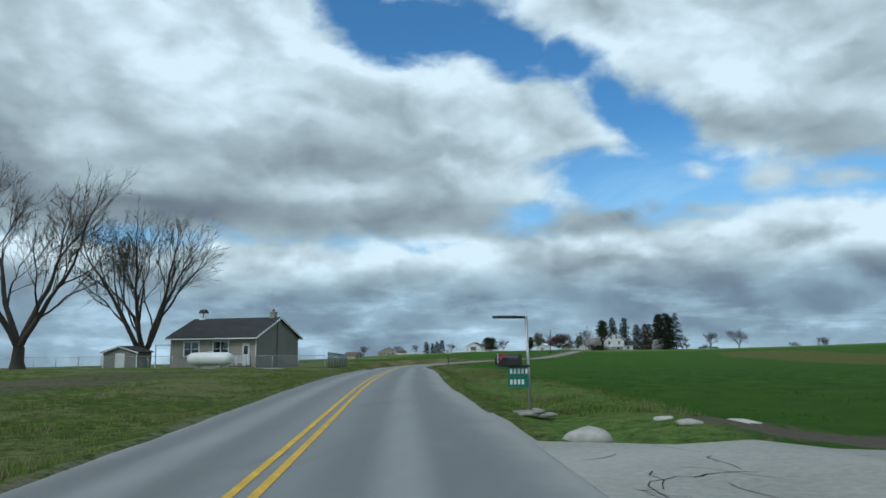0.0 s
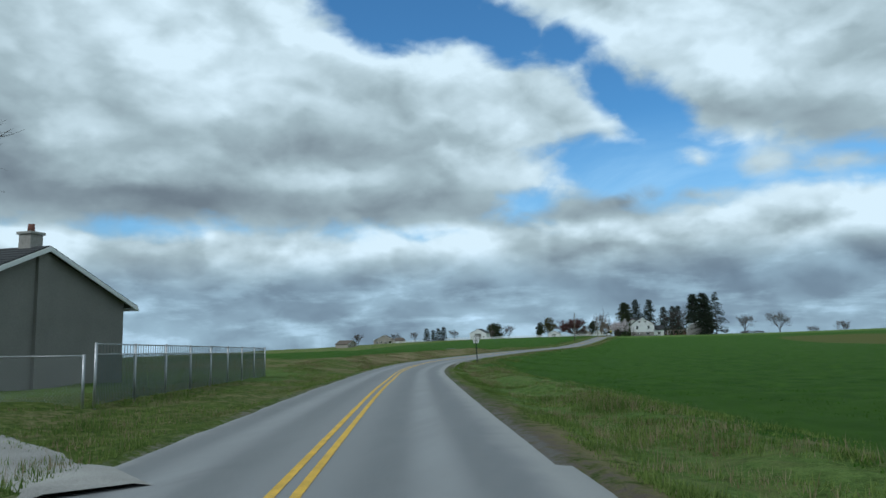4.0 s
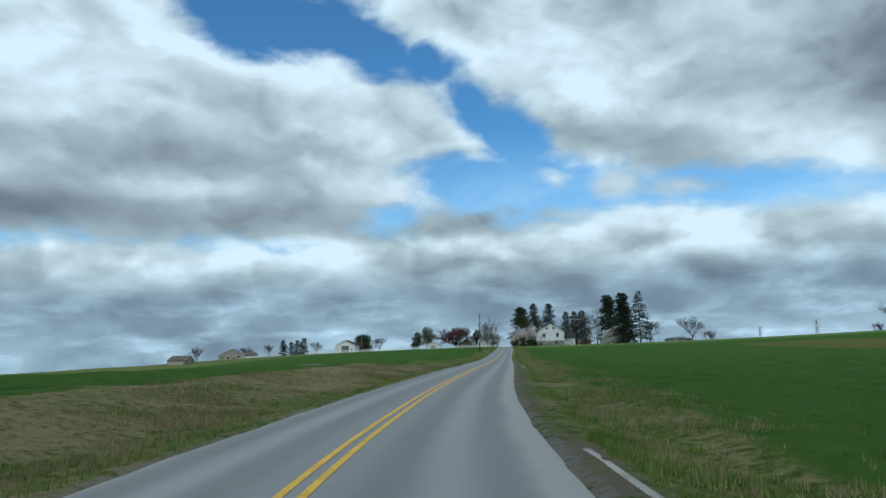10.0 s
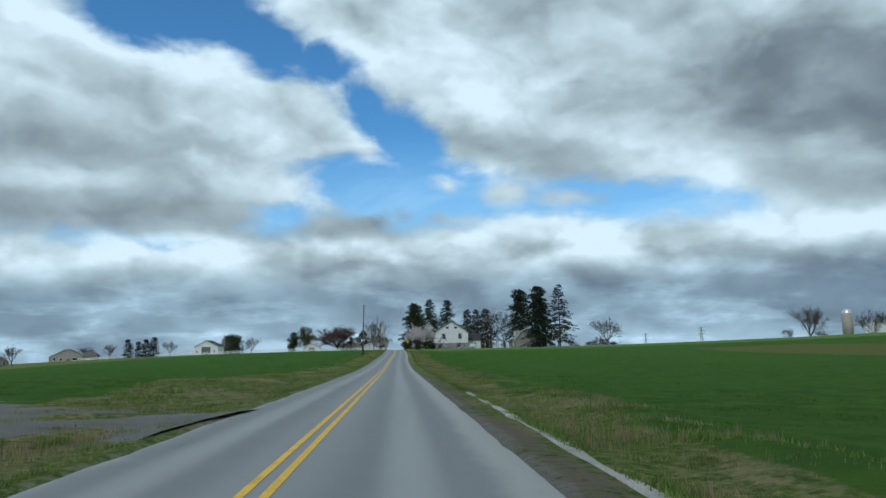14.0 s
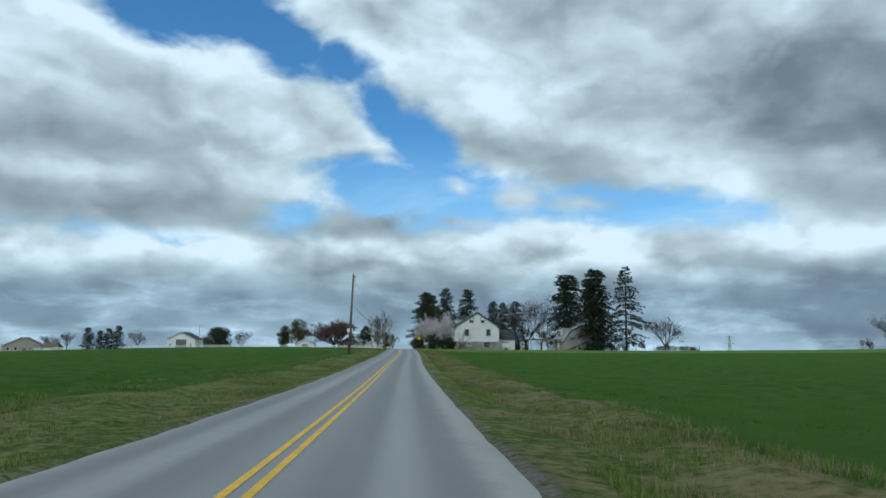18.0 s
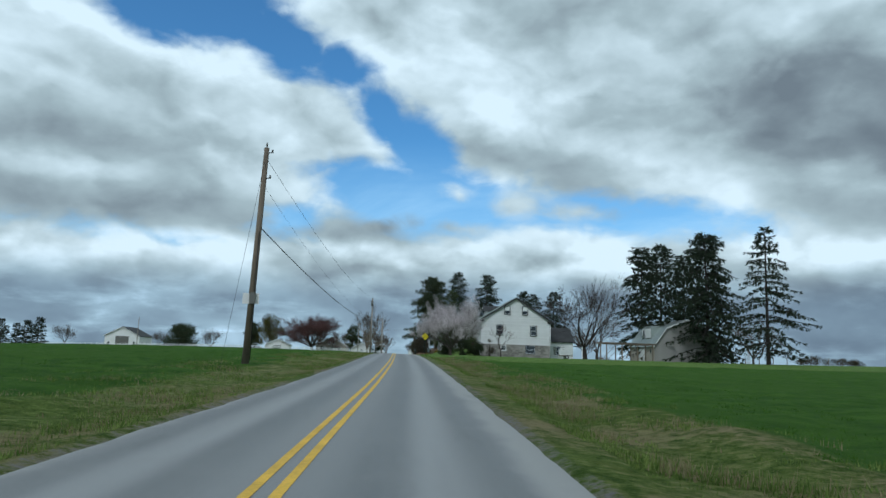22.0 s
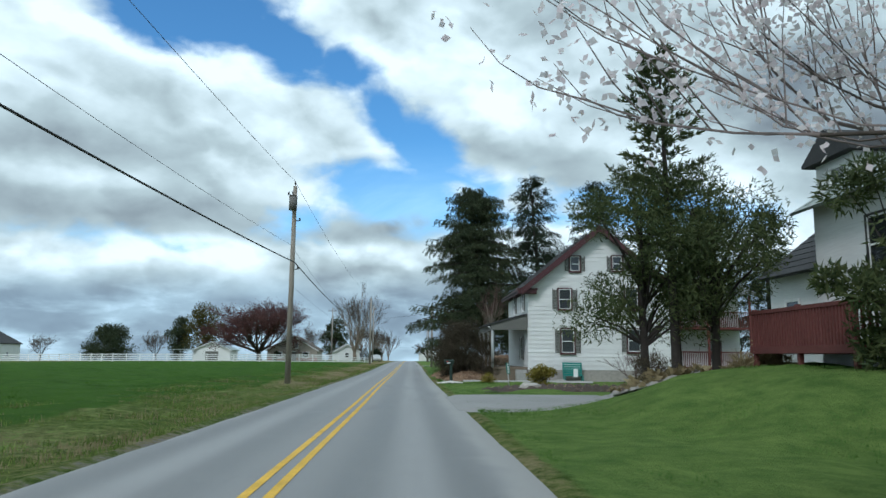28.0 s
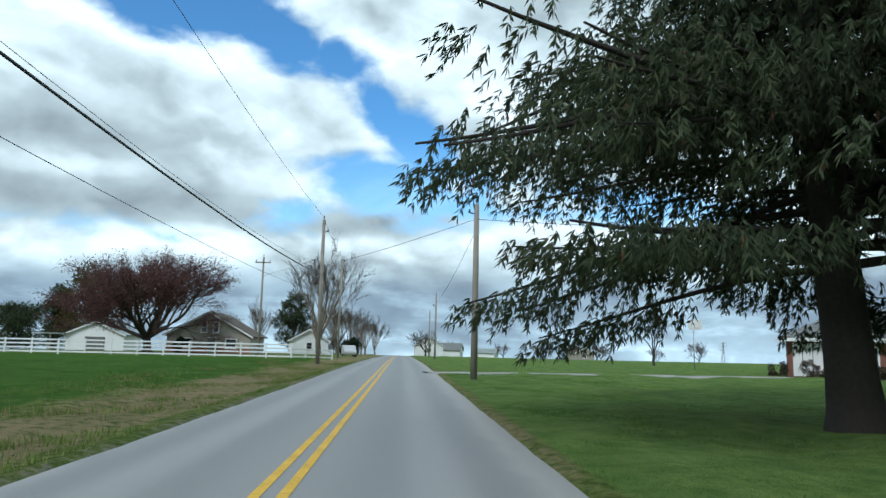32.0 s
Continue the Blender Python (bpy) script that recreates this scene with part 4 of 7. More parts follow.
# ---------------------------------------------------------------- parts of houses
def window(parent, x, z, w, h, frame_mat="white", at=-0.0, sash=True, shutters=None, double=False, trim=0.07, blind=False):
    """A sash window in a wall that faces -y; x, z its lower middle."""
    bm = bmesh.new()
    for a in ((x - w / 2 - trim, z - trim, x + w / 2 + trim, z), (x - w / 2 - trim, z + h, x + w / 2 + trim, z + h + trim), (x - w / 2 - trim, z, x - w / 2, z + h), (x + w / 2, z, x + w / 2 + trim, z + h)):
        box(bm, a[0], at - 0.06, a[1], a[2], at + 0.02, a[3])
    win = part("window", bm, frame_mat, parent)
    boxpart("pane", "glass", win, x - w / 2, at - 0.012, z, x + w / 2, at + 0.0, z + h / 2)
    boxpart("pane", "glass", win, x - w / 2, at - 0.024, z + h / 2, x + w / 2, at - 0.012, z + h)
    bm = bmesh.new()
    s = 0.045
    for z0, z1, q in ((z, z + h / 2, 0.03), (z + h / 2 - s, z + h, 0.045)):
        box(bm, x - w / 2, at - q, z0, x + w / 2, at - 0.014, z0 + s)
        box(bm, x - w / 2, at - q, z1 - s, x + w / 2, at - 0.014, z1)
        box(bm, x - w / 2, at - q, z0 + s, x - w / 2 + s, at - 0.014, z1 - s)
        box(bm, x + w / 2 - s, at - q, z0 + s, x + w / 2, at - 0.014, z1 - s)
    if double:
        box(bm, x - 0.05, at - 0.06, z, x + 0.05, at - 0.02, z + h)
    part("sash", bm, "white", win)
    if blind:
        boxpart("blind", "white", win, x - w / 2 + 0.05, at - 0.030, z + h * 0.45, x + w / 2 - 0.05, at - 0.026, z + h - 0.05)
    boxpart("sill", frame_mat, win, x - w / 2 - trim - 0.03, at - 0.11, z - trim - 0.04, x + w / 2 + trim + 0.03, at + 0.0, z - trim)
    if shutters:
        for q in (x - w / 2 - trim - shutters, x + w / 2 + trim):
            bm = bmesh.new()
            box(bm, q, at - 0.045, z - 0.03, q + 0.05, at, z + h + 0.03)
            box(bm, q + shutters - 0.05, at - 0.045, z - 0.03, q + shutters, at, z + h + 0.03)
            for k in range(int(h / 0.09)):
                box(bm, q + 0.05, at - 0.036, z + 0.09 * k, q + shutters - 0.05, at, z + 0.09 * k + 0.062)
            part("shutter", bm, "shutter", win, "grey louvred shutter")
    return win


def side_window(parent, face, pos, *args, **kw):
    """The same window on a wall that faces face = '-x' or '+x' at pos; its first argument is y."""
    y = args[0]
    win = window(parent, 0, *args[1:], **kw)
    win.matrix_local = pose(pos, y, 0, 0, 0, -90 if face == "-x" else 90)
    return win


def gable_walls(parent, x0, y0, x1, y1, z0, ze, zp, mat, name="wall", label=""):
    """The body of a house with its ridge along y and gables towards -y and +y."""
    bm = bmesh.new()
    prism(bm, [(x0, z0), (x1, z0), (x1, ze), ((x0 + x1) / 2, zp), (x0, ze)], y0, y1)
    return part(name, bm, mat, parent, label)


def gable_roof(parent, x0, y0, x1, y1, ze, zp, mat, over=0.35, gab=0.3, thick=0.12, rows=12):
    """Both slopes of a gable roof over walls x0..x1, y0..y1."""
    xm = (x0 + x1) / 2
    k = (zp - ze) / (xm - x0)
    for xa in (x0 - over, x1 + over):
        z = ze - over * k
        roof_slope(parent, (xa, y0 - gab, z), (xa, y1 + gab, z), (xm, y1 + gab, zp), (xm, y0 - gab, zp), thick, mat, rows)


def roof_slope(parent, a, b, c, d, thick, mat, rows=0, name="roof", label=""):
    """One slope of a roof: a-b its eave, d-c its ridge; rows of shingles show as low steps."""
    a, b, c, d = (Vector(q) for q in (a, b, c, d))
    n = (b - a).cross(d - a).normalized()
    if n.z < 0:
        n = -n
    bm = bmesh.new()
    steps = [(0.0, -thick)] + [q for k in range(max(rows, 1)) for q in ((k / max(rows, 1), 0.022 if rows else 0.0), ((k + 1) / max(rows, 1), 0.0))] + [(1.0, -thick)]
    left = [bm.verts.new(a.lerp(d, t) + n * (thick + q)) for t, q in steps]
    right = [bm.verts.new(b.lerp(c, t) + n * (thick + q)) for t, q in steps]
    for i in range(len(steps)):
        j = (i + 1) % len(steps)
        bm.faces.new((left[i], right[i], right[j], left[j]))
    bm.faces.new(left), bm.faces.new(right[::-1])
    bmesh.ops.recalc_face_normals(bm, faces=bm.faces)
    return part(name, bm, mat, parent, label)


def rake(parent, x0, xm, x1, ze, zp, y, w, mat, t=0.06):
    """Barge boards along a gable that faces -y."""
    for xa, xb in ((x0, xm), (x1, xm)):
        bm = bmesh.new()
        prism(bm, [(xa, ze), (xb, zp), (xb, zp - w), (xa, ze - w)], y - t, y)
        part("barge_board", bm, mat, parent)


def clapboards(parent, x0, x1, z0, z1, y, step=0.2, gable=None, mat="siding", holes=()):
    """Boards over a wall that faces -y, each lapping the next; gable = (x middle, eave z, peak z). Returns their number."""
    n = 0
    z = z0
    while z < z1 - 0.02:
        zt = min(z + step, z1)
        spans = [(x0, x1)]
        if gable:
            xm, ze, zp = gable
            if zt > ze:
                f = (zp - zt) / (zp - ze)
                spans = [(xm + (x0 - xm) * f, xm + (x1 - xm) * f)]
        for hx0, hz0, hx1, hz1 in holes:
            if z < hz1 and zt > hz0:
                spans = [s for a, b in spans for s in ((a, min(b, hx0)), (max(a, hx1), b)) if s[1] - s[0] > 0.03]
        for a, b in spans:
            bm = bmesh.new()
            vs = [bm.verts.new(q) for q in ((a, y - 0.034, z), (b, y - 0.034, z), (b, y - 0.010, zt), (a, y - 0.010, zt), (a, y, z), (b, y, z), (b, y, zt), (a, y, zt))]
            for f in ((0, 1, 2, 3), (0, 4, 5, 1), (1, 5, 6, 2), (2, 6, 7, 3), (3, 7, 4, 0)):
                bm.faces.new([vs[i] for i in f])
            part("board", bm, mat, parent)
            n += 1
        z += step
    return n


# ---------------------------------------------------------------- lettering
def words(text, size, mat, parent, m, name="lettering", wide=1.0, bold=0.0):
    cu = bpy.data.curves.new(name, "FONT")
    cu.body, cu.size, cu.align_x, cu.align_y, cu.extrude, cu.offset = text, size, "CENTER", "CENTER", 0.002, bold
    ob = bpy.data.objects.new(name, cu)
    scene.collection.objects.link(ob)
    dg = bpy.context.evaluated_depsgraph_get()
    me = bpy.data.meshes.new_from_object(ob.evaluated_get(dg))
    bpy.data.objects.remove(ob)
    me.materials.clear()
    me.materials.append(M[mat])
    c = new(name, me)
    c.parent = parent
    c.matrix_local = m @ Matrix.Diagonal((wide, 1, 1, 1))
    return c


def plate(bm, w, h, r, t, y=0.0, z=0.0, turn=0.0):
    """A rounded plate that faces -y."""
    pts = []
    for cx, cz, a0 in ((w / 2 - r, h / 2 - r, 0), (-w / 2 + r, h / 2 - r, 90), (-w / 2 + r, -h / 2 + r, 180), (w / 2 - r, -h / 2 + r, 270)):
        for k in range(5):
            a = radians(a0 + 22.5 * k)
            px, pz = cx + r * math.cos(a), cz + r * math.sin(a)
            c, s = math.cos(radians(turn)), math.sin(radians(turn))
            pts.append((px * c - pz * s, px * s + pz * c + z))
    f = [bm.verts.new((x, y, q)) for x, q in pts]
    b = [bm.verts.new((x, y + t, q)) for x, q in pts]
    bm.faces.new(f), bm.faces.new(b[::-1])
    for i in range(len(pts)):
        j = (i + 1) % len(pts)
        bm.faces.new((f[j], f[i], b[i], b[j]))
    bmesh.ops.recalc_face_normals(bm, faces=bm.faces)


def ring(bm, w, h, r, band, y, z=0.0, turn=0.0):
    """A thin border line on a plate."""
    outer, inner = bmesh.new(), None
    loops = []
    for q in (0, band):
        pts = []
        for cx, cz, a0 in ((w / 2 - r, h / 2 - r, 0), (-w / 2 + r, h / 2 - r, 90), (-w / 2 + r, -h / 2 + r, 180), (w / 2 - r, -h / 2 + r, 270)):
            for k in range(5):
                a = radians(a0 + 22.5 * k)
                px, pz = cx + (r - q) * math.cos(a), cz + (r - q) * math.sin(a)
                c, s = math.cos(radians(turn)), math.sin(radians(turn))
                pts.append(bm.verts.new((px * c - pz * s, y, px * s + pz * c + z)))
        loops.append(pts)
    outer.free()
    n = len(loops[0])
    for i in range(n):
        j = (i + 1) % n
        bm.faces.new((loops[0][i], loops[0][j], loops[1][j], loops[1][i]))


def u_post(parent, h, lean=(0, 0)):
    """A steel channel post with its row of holes."""
    bm = bmesh.new()
    box(bm, -0.04, 0.012, -0.4, 0.04, 0.018, h)
    box(bm, -0.04, -0.012, -0.4, -0.034, 0.012, h)
    box(bm, 0.034, -0.012, -0.4, 0.04, 0.012, h)
    box(bm, -0.052, -0.016, -0.4, -0.034, -0.012, h)
    box(bm, 0.034, -0.016, -0.4, 0.052, -0.012, h)
    p = part("post", bm, "post", parent, "dark green steel channel post")
    bm = bmesh.new()
    for k in range(int(h / 0.06)):
        box(bm, -0.006, 0.0105, 0.05 + k * 0.06, 0.006, 0.0118, 0.07 + k * 0.06)
    tagged(part("hole_row", bm, "black", p), kind="stuff")
    return p


def speed_sign():
    t = thing("speed_limit_sign", 7.14, 131.75, gz(7.14, 131.75), "white speed limit 40 sign on a dark green post", "road sign", turn=-3)
    t.matrix_world = pose(7.16, 131.72, 1.5, 0, -2.2, -3)
    u_post(t, 2.3)
    bm = bmesh.new()
    plate(bm, 0.61, 0.762, 0.045, 0.004, -0.022, 2.02)
    p = part("sign_plate", bm, "sign_white", t)
    bm = bmesh.new()
    ring(bm, 0.585, 0.737, 0.035, 0.014, -0.0235, 2.02)
    part("border", bm, "ink", p)
    for s, size, z, wd, bo in (("SPEED", 0.165, 2.275, 1.0, 0.004), ("LIMIT", 0.165, 2.105, 1.0, 0.004), ("40", 0.36, 1.835, 1.0, 0.008)):
        words(s, size, "ink", p, pose(0, -0.024, z, 90) @ pose(0, 0, 0), wide=wd, bold=bo)
    for z in (2.33, 1.70):
        bm = bmesh.new()
        tube(bm, (0, -0.03, z), (0, -0.02, z), 0.01, n=8)
        part("bolt", bm, "steel", p)


def watch_sign():
    t = thing("warning_sign", 5.03, 428.5, gz(5.03, 428.5), "yellow diamond watch children sign on a dark green post", "road sign")
    t.matrix_world = pose(4.98, 428.55, gz(5.0, 428.5) - 0.05, 0, 1.2, 13)
    u_post(t, 2.75)
    bm = bmesh.new()
    plate(bm, 0.762, 0.762, 0.04, 0.004, -0.022, 2.62, 45)
    p = part("sign_plate", bm, "sign_yellow", t)
    bm = bmesh.new()
    ring(bm, 0.735, 0.735, 0.03, 0.014, -0.0235, 2.62, 45)
    part("border", bm, "ink", p)
    for s, z in (("WATCH", 2.70), ("CHILDREN", 2.52)):
        words(s, 0.165, "ink", p, pose(0, -0.024, z, 90), wide=0.80, bold=0.004)
    for z in (2.98, 2.22):
        bm = bmesh.new()
        tube(bm, (0, -0.03, z), (0, -0.02, z), 0.01, n=8)
        part("bolt", bm, "steel", p)


speed_sign()
watch_sign()


# ---------------------------------------------------------------- start: school, mailbox, yard
def rock(name, x, y, sx, sy, sz, seed, mat="rock", label="pale weathered rock half sunk in the grass", category="rock", dz=0.0, group="", parent=None):
    rng = random.Random(seed)
    bm = bmesh.new()
    bmesh.ops.create_icosphere(bm, subdivisions=2, radius=1.0)
    off = Vector((rng.uniform(0, 50), rng.uniform(0, 50), rng.uniform(0, 50)))
    for v in bm.verts:
        k = 1 + 0.35 * noise.noise(v.co * 1.3 + off) + 0.15 * noise.noise(v.co * 3.1 + off)
        v.co = Vector((v.co.x * sx * k, v.co.y * sy * k, max(v.co.z, -0.5) * sz * k))
    for f in bm.faces:
        f.smooth = True
    ob = part(name, bm, mat, parent)
    if parent is None:
        ob.location = (x, y, gz(x, y) + dz)
        tagged(ob, label, category, group)
    else:
        ob.location = (x, y, dz)
    return ob


def roadside_mailbox():
    x, y = 39.32, 24.3
    t = thing("mailbox", x, y, gz(x, y), "black mailbox hung from a bent pipe post with green number plates", "mailbox")
    t.matrix_world = pose(x, y, gz(x, y), 0, 0, 12)
    bm = bmesh.new()
    tube(bm, (0.06, 0, -0.3), (0, 0, 2.2), 0.032, n=10)
    part("post", bm, "steel", t, "galvanised pipe post")
    bm = bmesh.new()
    tube(bm, (0, 0, 2.17), (-0.74, 0.0, 2.18), 0.03, n=8)
    box(bm, -0.76, -0.035, 2.155, -0.2, 0.035, 2.21)
    part("arm", bm, "trimdark", t, "black pipe arm over the box")
    bm = bmesh.new()
    prof = [(-0.11, 0), (0.11, 0), (0.11, 0.14)] + [(0.11 * math.cos(a), 0.14 + 0.11 * math.sin(a)) for a in (radians(20 * k) for k in range(1, 9))] + [(-0.11, 0.14)]
    prism(bm, prof, -0.28, 0.28)
    bmesh.ops.rotate(bm, verts=bm.verts, matrix=Matrix.Rotation(radians(68), 3, "Z"), cent=(0, 0, 0))
    bmesh.ops.translate(bm, verts=bm.verts, vec=(-0.42, 0, 1.10))
    b = part("box", bm, "black", t, "dented black mailbox")
    bm = bmesh.new()
    box(bm, -0.60, -0.16, 1.22, -0.57, -0.15, 1.36)
    box(bm, -0.60, -0.16, 1.30, -0.50, -0.15, 1.36)
    part("flag", bm, "red", b, "red flag")
    boxpart("latch", "alu", b, -0.665, -0.175, 1.15, -0.645, -0.155, 1.36)
    boxpart("bracket", "trimdark", t, -0.66, -0.06, 1.06, 0.06, 0.06, 1.10)
    for z0 in (0.86, 0.62):
        p = boxpart("number_plate", "sign_green", t, -0.44, -0.035, z0, 0.02, -0.03, z0 + 0.225, label="green plate with pale figures shown as bars")
        bm = bmesh.new()
        for k in range(5 if z0 > 0.7 else 4):
            box(bm, -0.39 + 0.085 * k, -0.037, z0 + 0.055, -0.335 + 0.085 * k, -0.0355, z0 + 0.165)
        part("bars", bm, "sign_white", p)
    for k, (dx, dy, s) in enumerate(((0.05, -0.12, 0.26), (0.32, -0.05, 0.22), (-0.16, 0.06, 0.2), (0.45, 0.12, 0.18), (0.14, 0.1, 0.24), (0.2, -0.1, 0.2))):
        rock("flat_stone", x + dx, y + dy, s, s * 0.6, 0.06, 40 + k, "stone", "flat grey stone stacked round the mailbox post", dz=0.03 + 0.07 * (k // 4), group="stones round the post")


roadside_mailbox()
for k, (x, y, a, b, c) in enumerate(((40.95, 20.55, 0.42, 0.3, 0.2), (43.6, 23.3, 0.4, 0.22, 0.12), (42.2, 22.3, 0.2, 0.14, 0.07), (42.6, 21.6, 0.24, 0.16, 0.08), (43.6, 22.9, 0.2, 0.15, 0.08))):
    rock("rock", x, y, a, b, c, 10 + k)


def ribbon(name, pts, w, mat, lift, label, category, kind="structure", dash=None):
    """A strip of paving laid along points over the ground."""
    n = []
    for (xa, ya), (xb, yb) in zip(pts[:-1], pts[1:]):
        k = max(2, int(math.hypot(xb - xa, yb - ya) / 0.8))
        n += [(xa + (xb - xa) * i / k, ya + (yb - ya) * i / k) for i in range(k)]
    n.append(pts[-1])
    n = np.array(n)
    d = np.gradient(n, axis=0)
    d /= np.linalg.norm(d, axis=1)[:, None]
    s = np.stack([d[:, 1], -d[:, 0]], 1)
    c = np.array([-1.0, -0.5, 0, 0.5, 1.0])
    X = n[:, :1] + s[:, :1] * c * w / 2
    Y = n[:, 1:] + s[:, 1:] * c * w / 2
    Z = ground_z(X, Y) + lift
    Z[:, 0] -= 0.1
    Z[:, -1] -= 0.1
    me = grid_mesh(name, X, Y, Z, M[mat])
    return tagged(new(name, me), label, category, kind=kind)


def apron(name, x0, x1, y0, y1, lift, label, mat="oldpave", edge=0.3):
    """A paved apron that joins the road's right edge, y0 to y1 there, and widens outwards."""
    u, v = np.linspace(0, 1, 30), np.linspace(0, 1, 24)
    U, V = np.meshgrid(u, v)
    Y = y0 + (y1 - y0) * V + edge * (np.sin(U * 13) + 0.6 * np.sin(U * 29 + V)) * np.where((V < 0.02) | (V > 0.98), 0.25, 0)
    start = road_x(Y) + x0
    X = start + (x1 - x0) * U
    d = X - road_x(Y)
    Z = road_z(Y) - 0.018 * HALF_R + 0.02 + (side(d, Y) * 0.35) * smooth(0, 1, U) + lift
    Z = np.maximum(Z, np.where(U > 0.04, ground_z(X, Y) + 0.03, Z))
    skirt = (V == 0) | (V == 1) | (U == 1)
    Z = np.where(skirt, Z - 0.25, Z)
    me = grid_mesh(name, X, Y, Z, M[mat])
    return tagged(new(name, me), label, "driveway", kind="structure")


apron("driveway_1", 3.66, 34, -6, 20.4, 0.0, "cracked pale grey driveway apron beside the road", "apron")


def cracks(y0, y1, d0, d1, seed, count):
    rng = random.Random(seed)
    bm = bmesh.new()
    for _ in range(count):
        d, y = rng.uniform(d0, d1), rng.uniform(y0, y1)
        turn0, w = rng.choice((0.3, 1.5, 2.7, 4.6)) + rng.uniform(-0.5, 0.5), rng.uniform(0.01, 0.024)
        a = turn0
        last = None
        for _ in range(rng.randint(6, 16)):
            a = turn0 + (a - turn0) * 0.6 + rng.gauss(0, 0.42)
            d2, y2 = d + 0.28 * math.cos(a), y + 0.28 * math.sin(a)
            if not (d0 < d2 < d1 and y0 < y2 < y1):
                break
            row = []
            for dd, yy in ((d2 + w * math.sin(a) / 2, y2 - w * math.cos(a) / 2), (d2 - w * math.sin(a) / 2, y2 + w * math.cos(a) / 2)):
                u = (dd - 2.95) / 31
                z = float(road_z(yy)) - 0.018 * HALF_R + 0.02 + float(side(dd, yy)) * 0.35 * float(smooth(0, 1, u)) + 0.006
                row.append(bm.verts.new((float(road_x(yy)) + dd, yy, z)))
            if last:
                bm.faces.new((last[0], row[0], row[1], last[1]))
            last, d, y, w = row, d2, y2, max(0.012, w * rng.uniform(0.85, 1.1))
    bmesh.ops.recalc_face_normals(bm, faces=bm.faces)
    tagged(part("cracks", bm, "crack"), "dark branching cracks across the driveway", "crack", kind="stuff")


cracks(11, 19.8, 3.9, 8.6, 5, 26)


def school():
    t = thing("schoolhouse", -0.42, 84.75, 2.2, "small beige stucco schoolhouse with a dark roof and a bell cupola", "building", turn=90)
    L, W = 11.1, 4.95
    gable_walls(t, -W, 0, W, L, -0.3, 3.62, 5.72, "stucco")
    # end wall, gable and chimney breast: shade away from the sun painted in
    boxpart("gable_wall", "stucco_grey_and_shaded", t, -W, -0.02, -0.3, W, -0.002, 3.62, label="stucco end wall with its shade put into a darker colour")
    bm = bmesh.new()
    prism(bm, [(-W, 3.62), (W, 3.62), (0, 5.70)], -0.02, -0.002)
    part("gable_field", bm, "stucco_grey_and_shaded", t, "stucco gable with its shade put into a darker colour")
    boxpart("chimney_breast", "stucco_grey_and_shaded", t, -0.35, -0.17, -0.3, 0.30, -0.02, 5.5)
    gable_roof(t, -W, 0, W, L, 3.62, 5.75, "shingle", 0.55, 0.35, 0.1, 16)
    rake(t, -W - 0.55, 0, W + 0.55, 3.44, 5.80, -0.36, 0.2, "white")
    for s in (-1, 1):
        boxpart("gutter", "white", t, s * (W + 0.62) - 0.07, -0.35, 3.24, s * (W + 0.62) + 0.07, L + 0.35, 3.38)
    bm = bmesh.new()
    tube(bm, (-W - 0.1, -0.06, 0), (-W - 0.1, -0.06, 3.2), 0.045, n=8)
    tube(bm, (-W - 0.1, -0.06, 3.2), (-W - 0.55, -0.1, 3.3), 0.045, n=8)
    part("downpipe", bm, "white", t)
    c = boxpart("chimney", "stone", t, -0.33, 0.35, 5.2, 0.33, 1.0, 6.45, bevel=0.02)
    boxpart("chimney_cap", "mortar", c, -0.4, 0.28, 6.35, 0.4, 1.07, 6.47, bevel=0.02)
    bm = bmesh.new()
    tube(bm, (0, 0.68, 6.45), (0, 0.68, 6.82), 0.15, 0.13, 10)
    part("flue", bm, "brick", c)
    for y in (4.46, 8.28):
        w = side_window(t, "-x", -W, y, 1.38, 1.95, 1.62, double=True, trim=0.1)
    d = boxpart("door", "white", t, -W - 0.05, 0.78, 0.32, -W - 0.001, 1.66, 2.75, label="white door with a glazed upper half")
    boxpart("pane", "glass", d, -W - 0.062, 0.95, 1.55, -W - 0.05, 1.49, 2.5)
    boxpart("door_handle", "steel", d, -W - 0.1, 0.86, 1.25, -W - 0.05, 0.92, 1.31)
    # stoop
    s = boxpart("stoop", "wood", t, -W - 1.15, 0.6, 0.18, -W - 0.002, 2.5, 0.32, label="wooden stoop with white railing")
    for a in (0.7, 2.35):
        for b in (-W - 1.05, -W - 0.12):
            boxpart("leg", "white", s, b - 0.05, a - 0.05, -0.25, b + 0.05, a + 0.05, 1.45)
    for z in (0.62, 1.36):
        boxpart("rail", "white", s, -W - 1.1, 0.72, z, -W - 1.0, 2.33, z + 0.07)
    for k in range(12):
        boxpart("baluster", "white", s, -W - 1.07, 0.85 + k * 0.125, 0.69, -W - 1.03, 0.9 + k * 0.125, 1.36)
    for k in range(3):
        boxpart("step", "wood", s, -W - 1.1, 2.5 + 0.28 * k, 0.16 - 0.17 * k, -W - 0.2, 2.78 + 0.28 * k, 0.22 - 0.17 * k)
    # bell cupola on the ridge
    q = new("cupola")
    q.parent = t
    boxpart("base", "white", q, -0.38, 9.85, 5.45, 0.38, 10.6, 5.85)
    for a in (-0.33, 0.27):
        for b in (9.9, 10.5):
            boxpart("post", "white", q, a, b, 5.85, a + 0.06, b + 0.06, 6.55)
    bm = bmesh.new()
    prism(bm, [(-0.46, 6.52), (0.46, 6.52), (0.46, 6.6), (0, 6.98), (-0.46, 6.6)], 9.8, 10.65)
    part("cupola_roof", bm, "shingle", q)
    bm = bmesh.new()
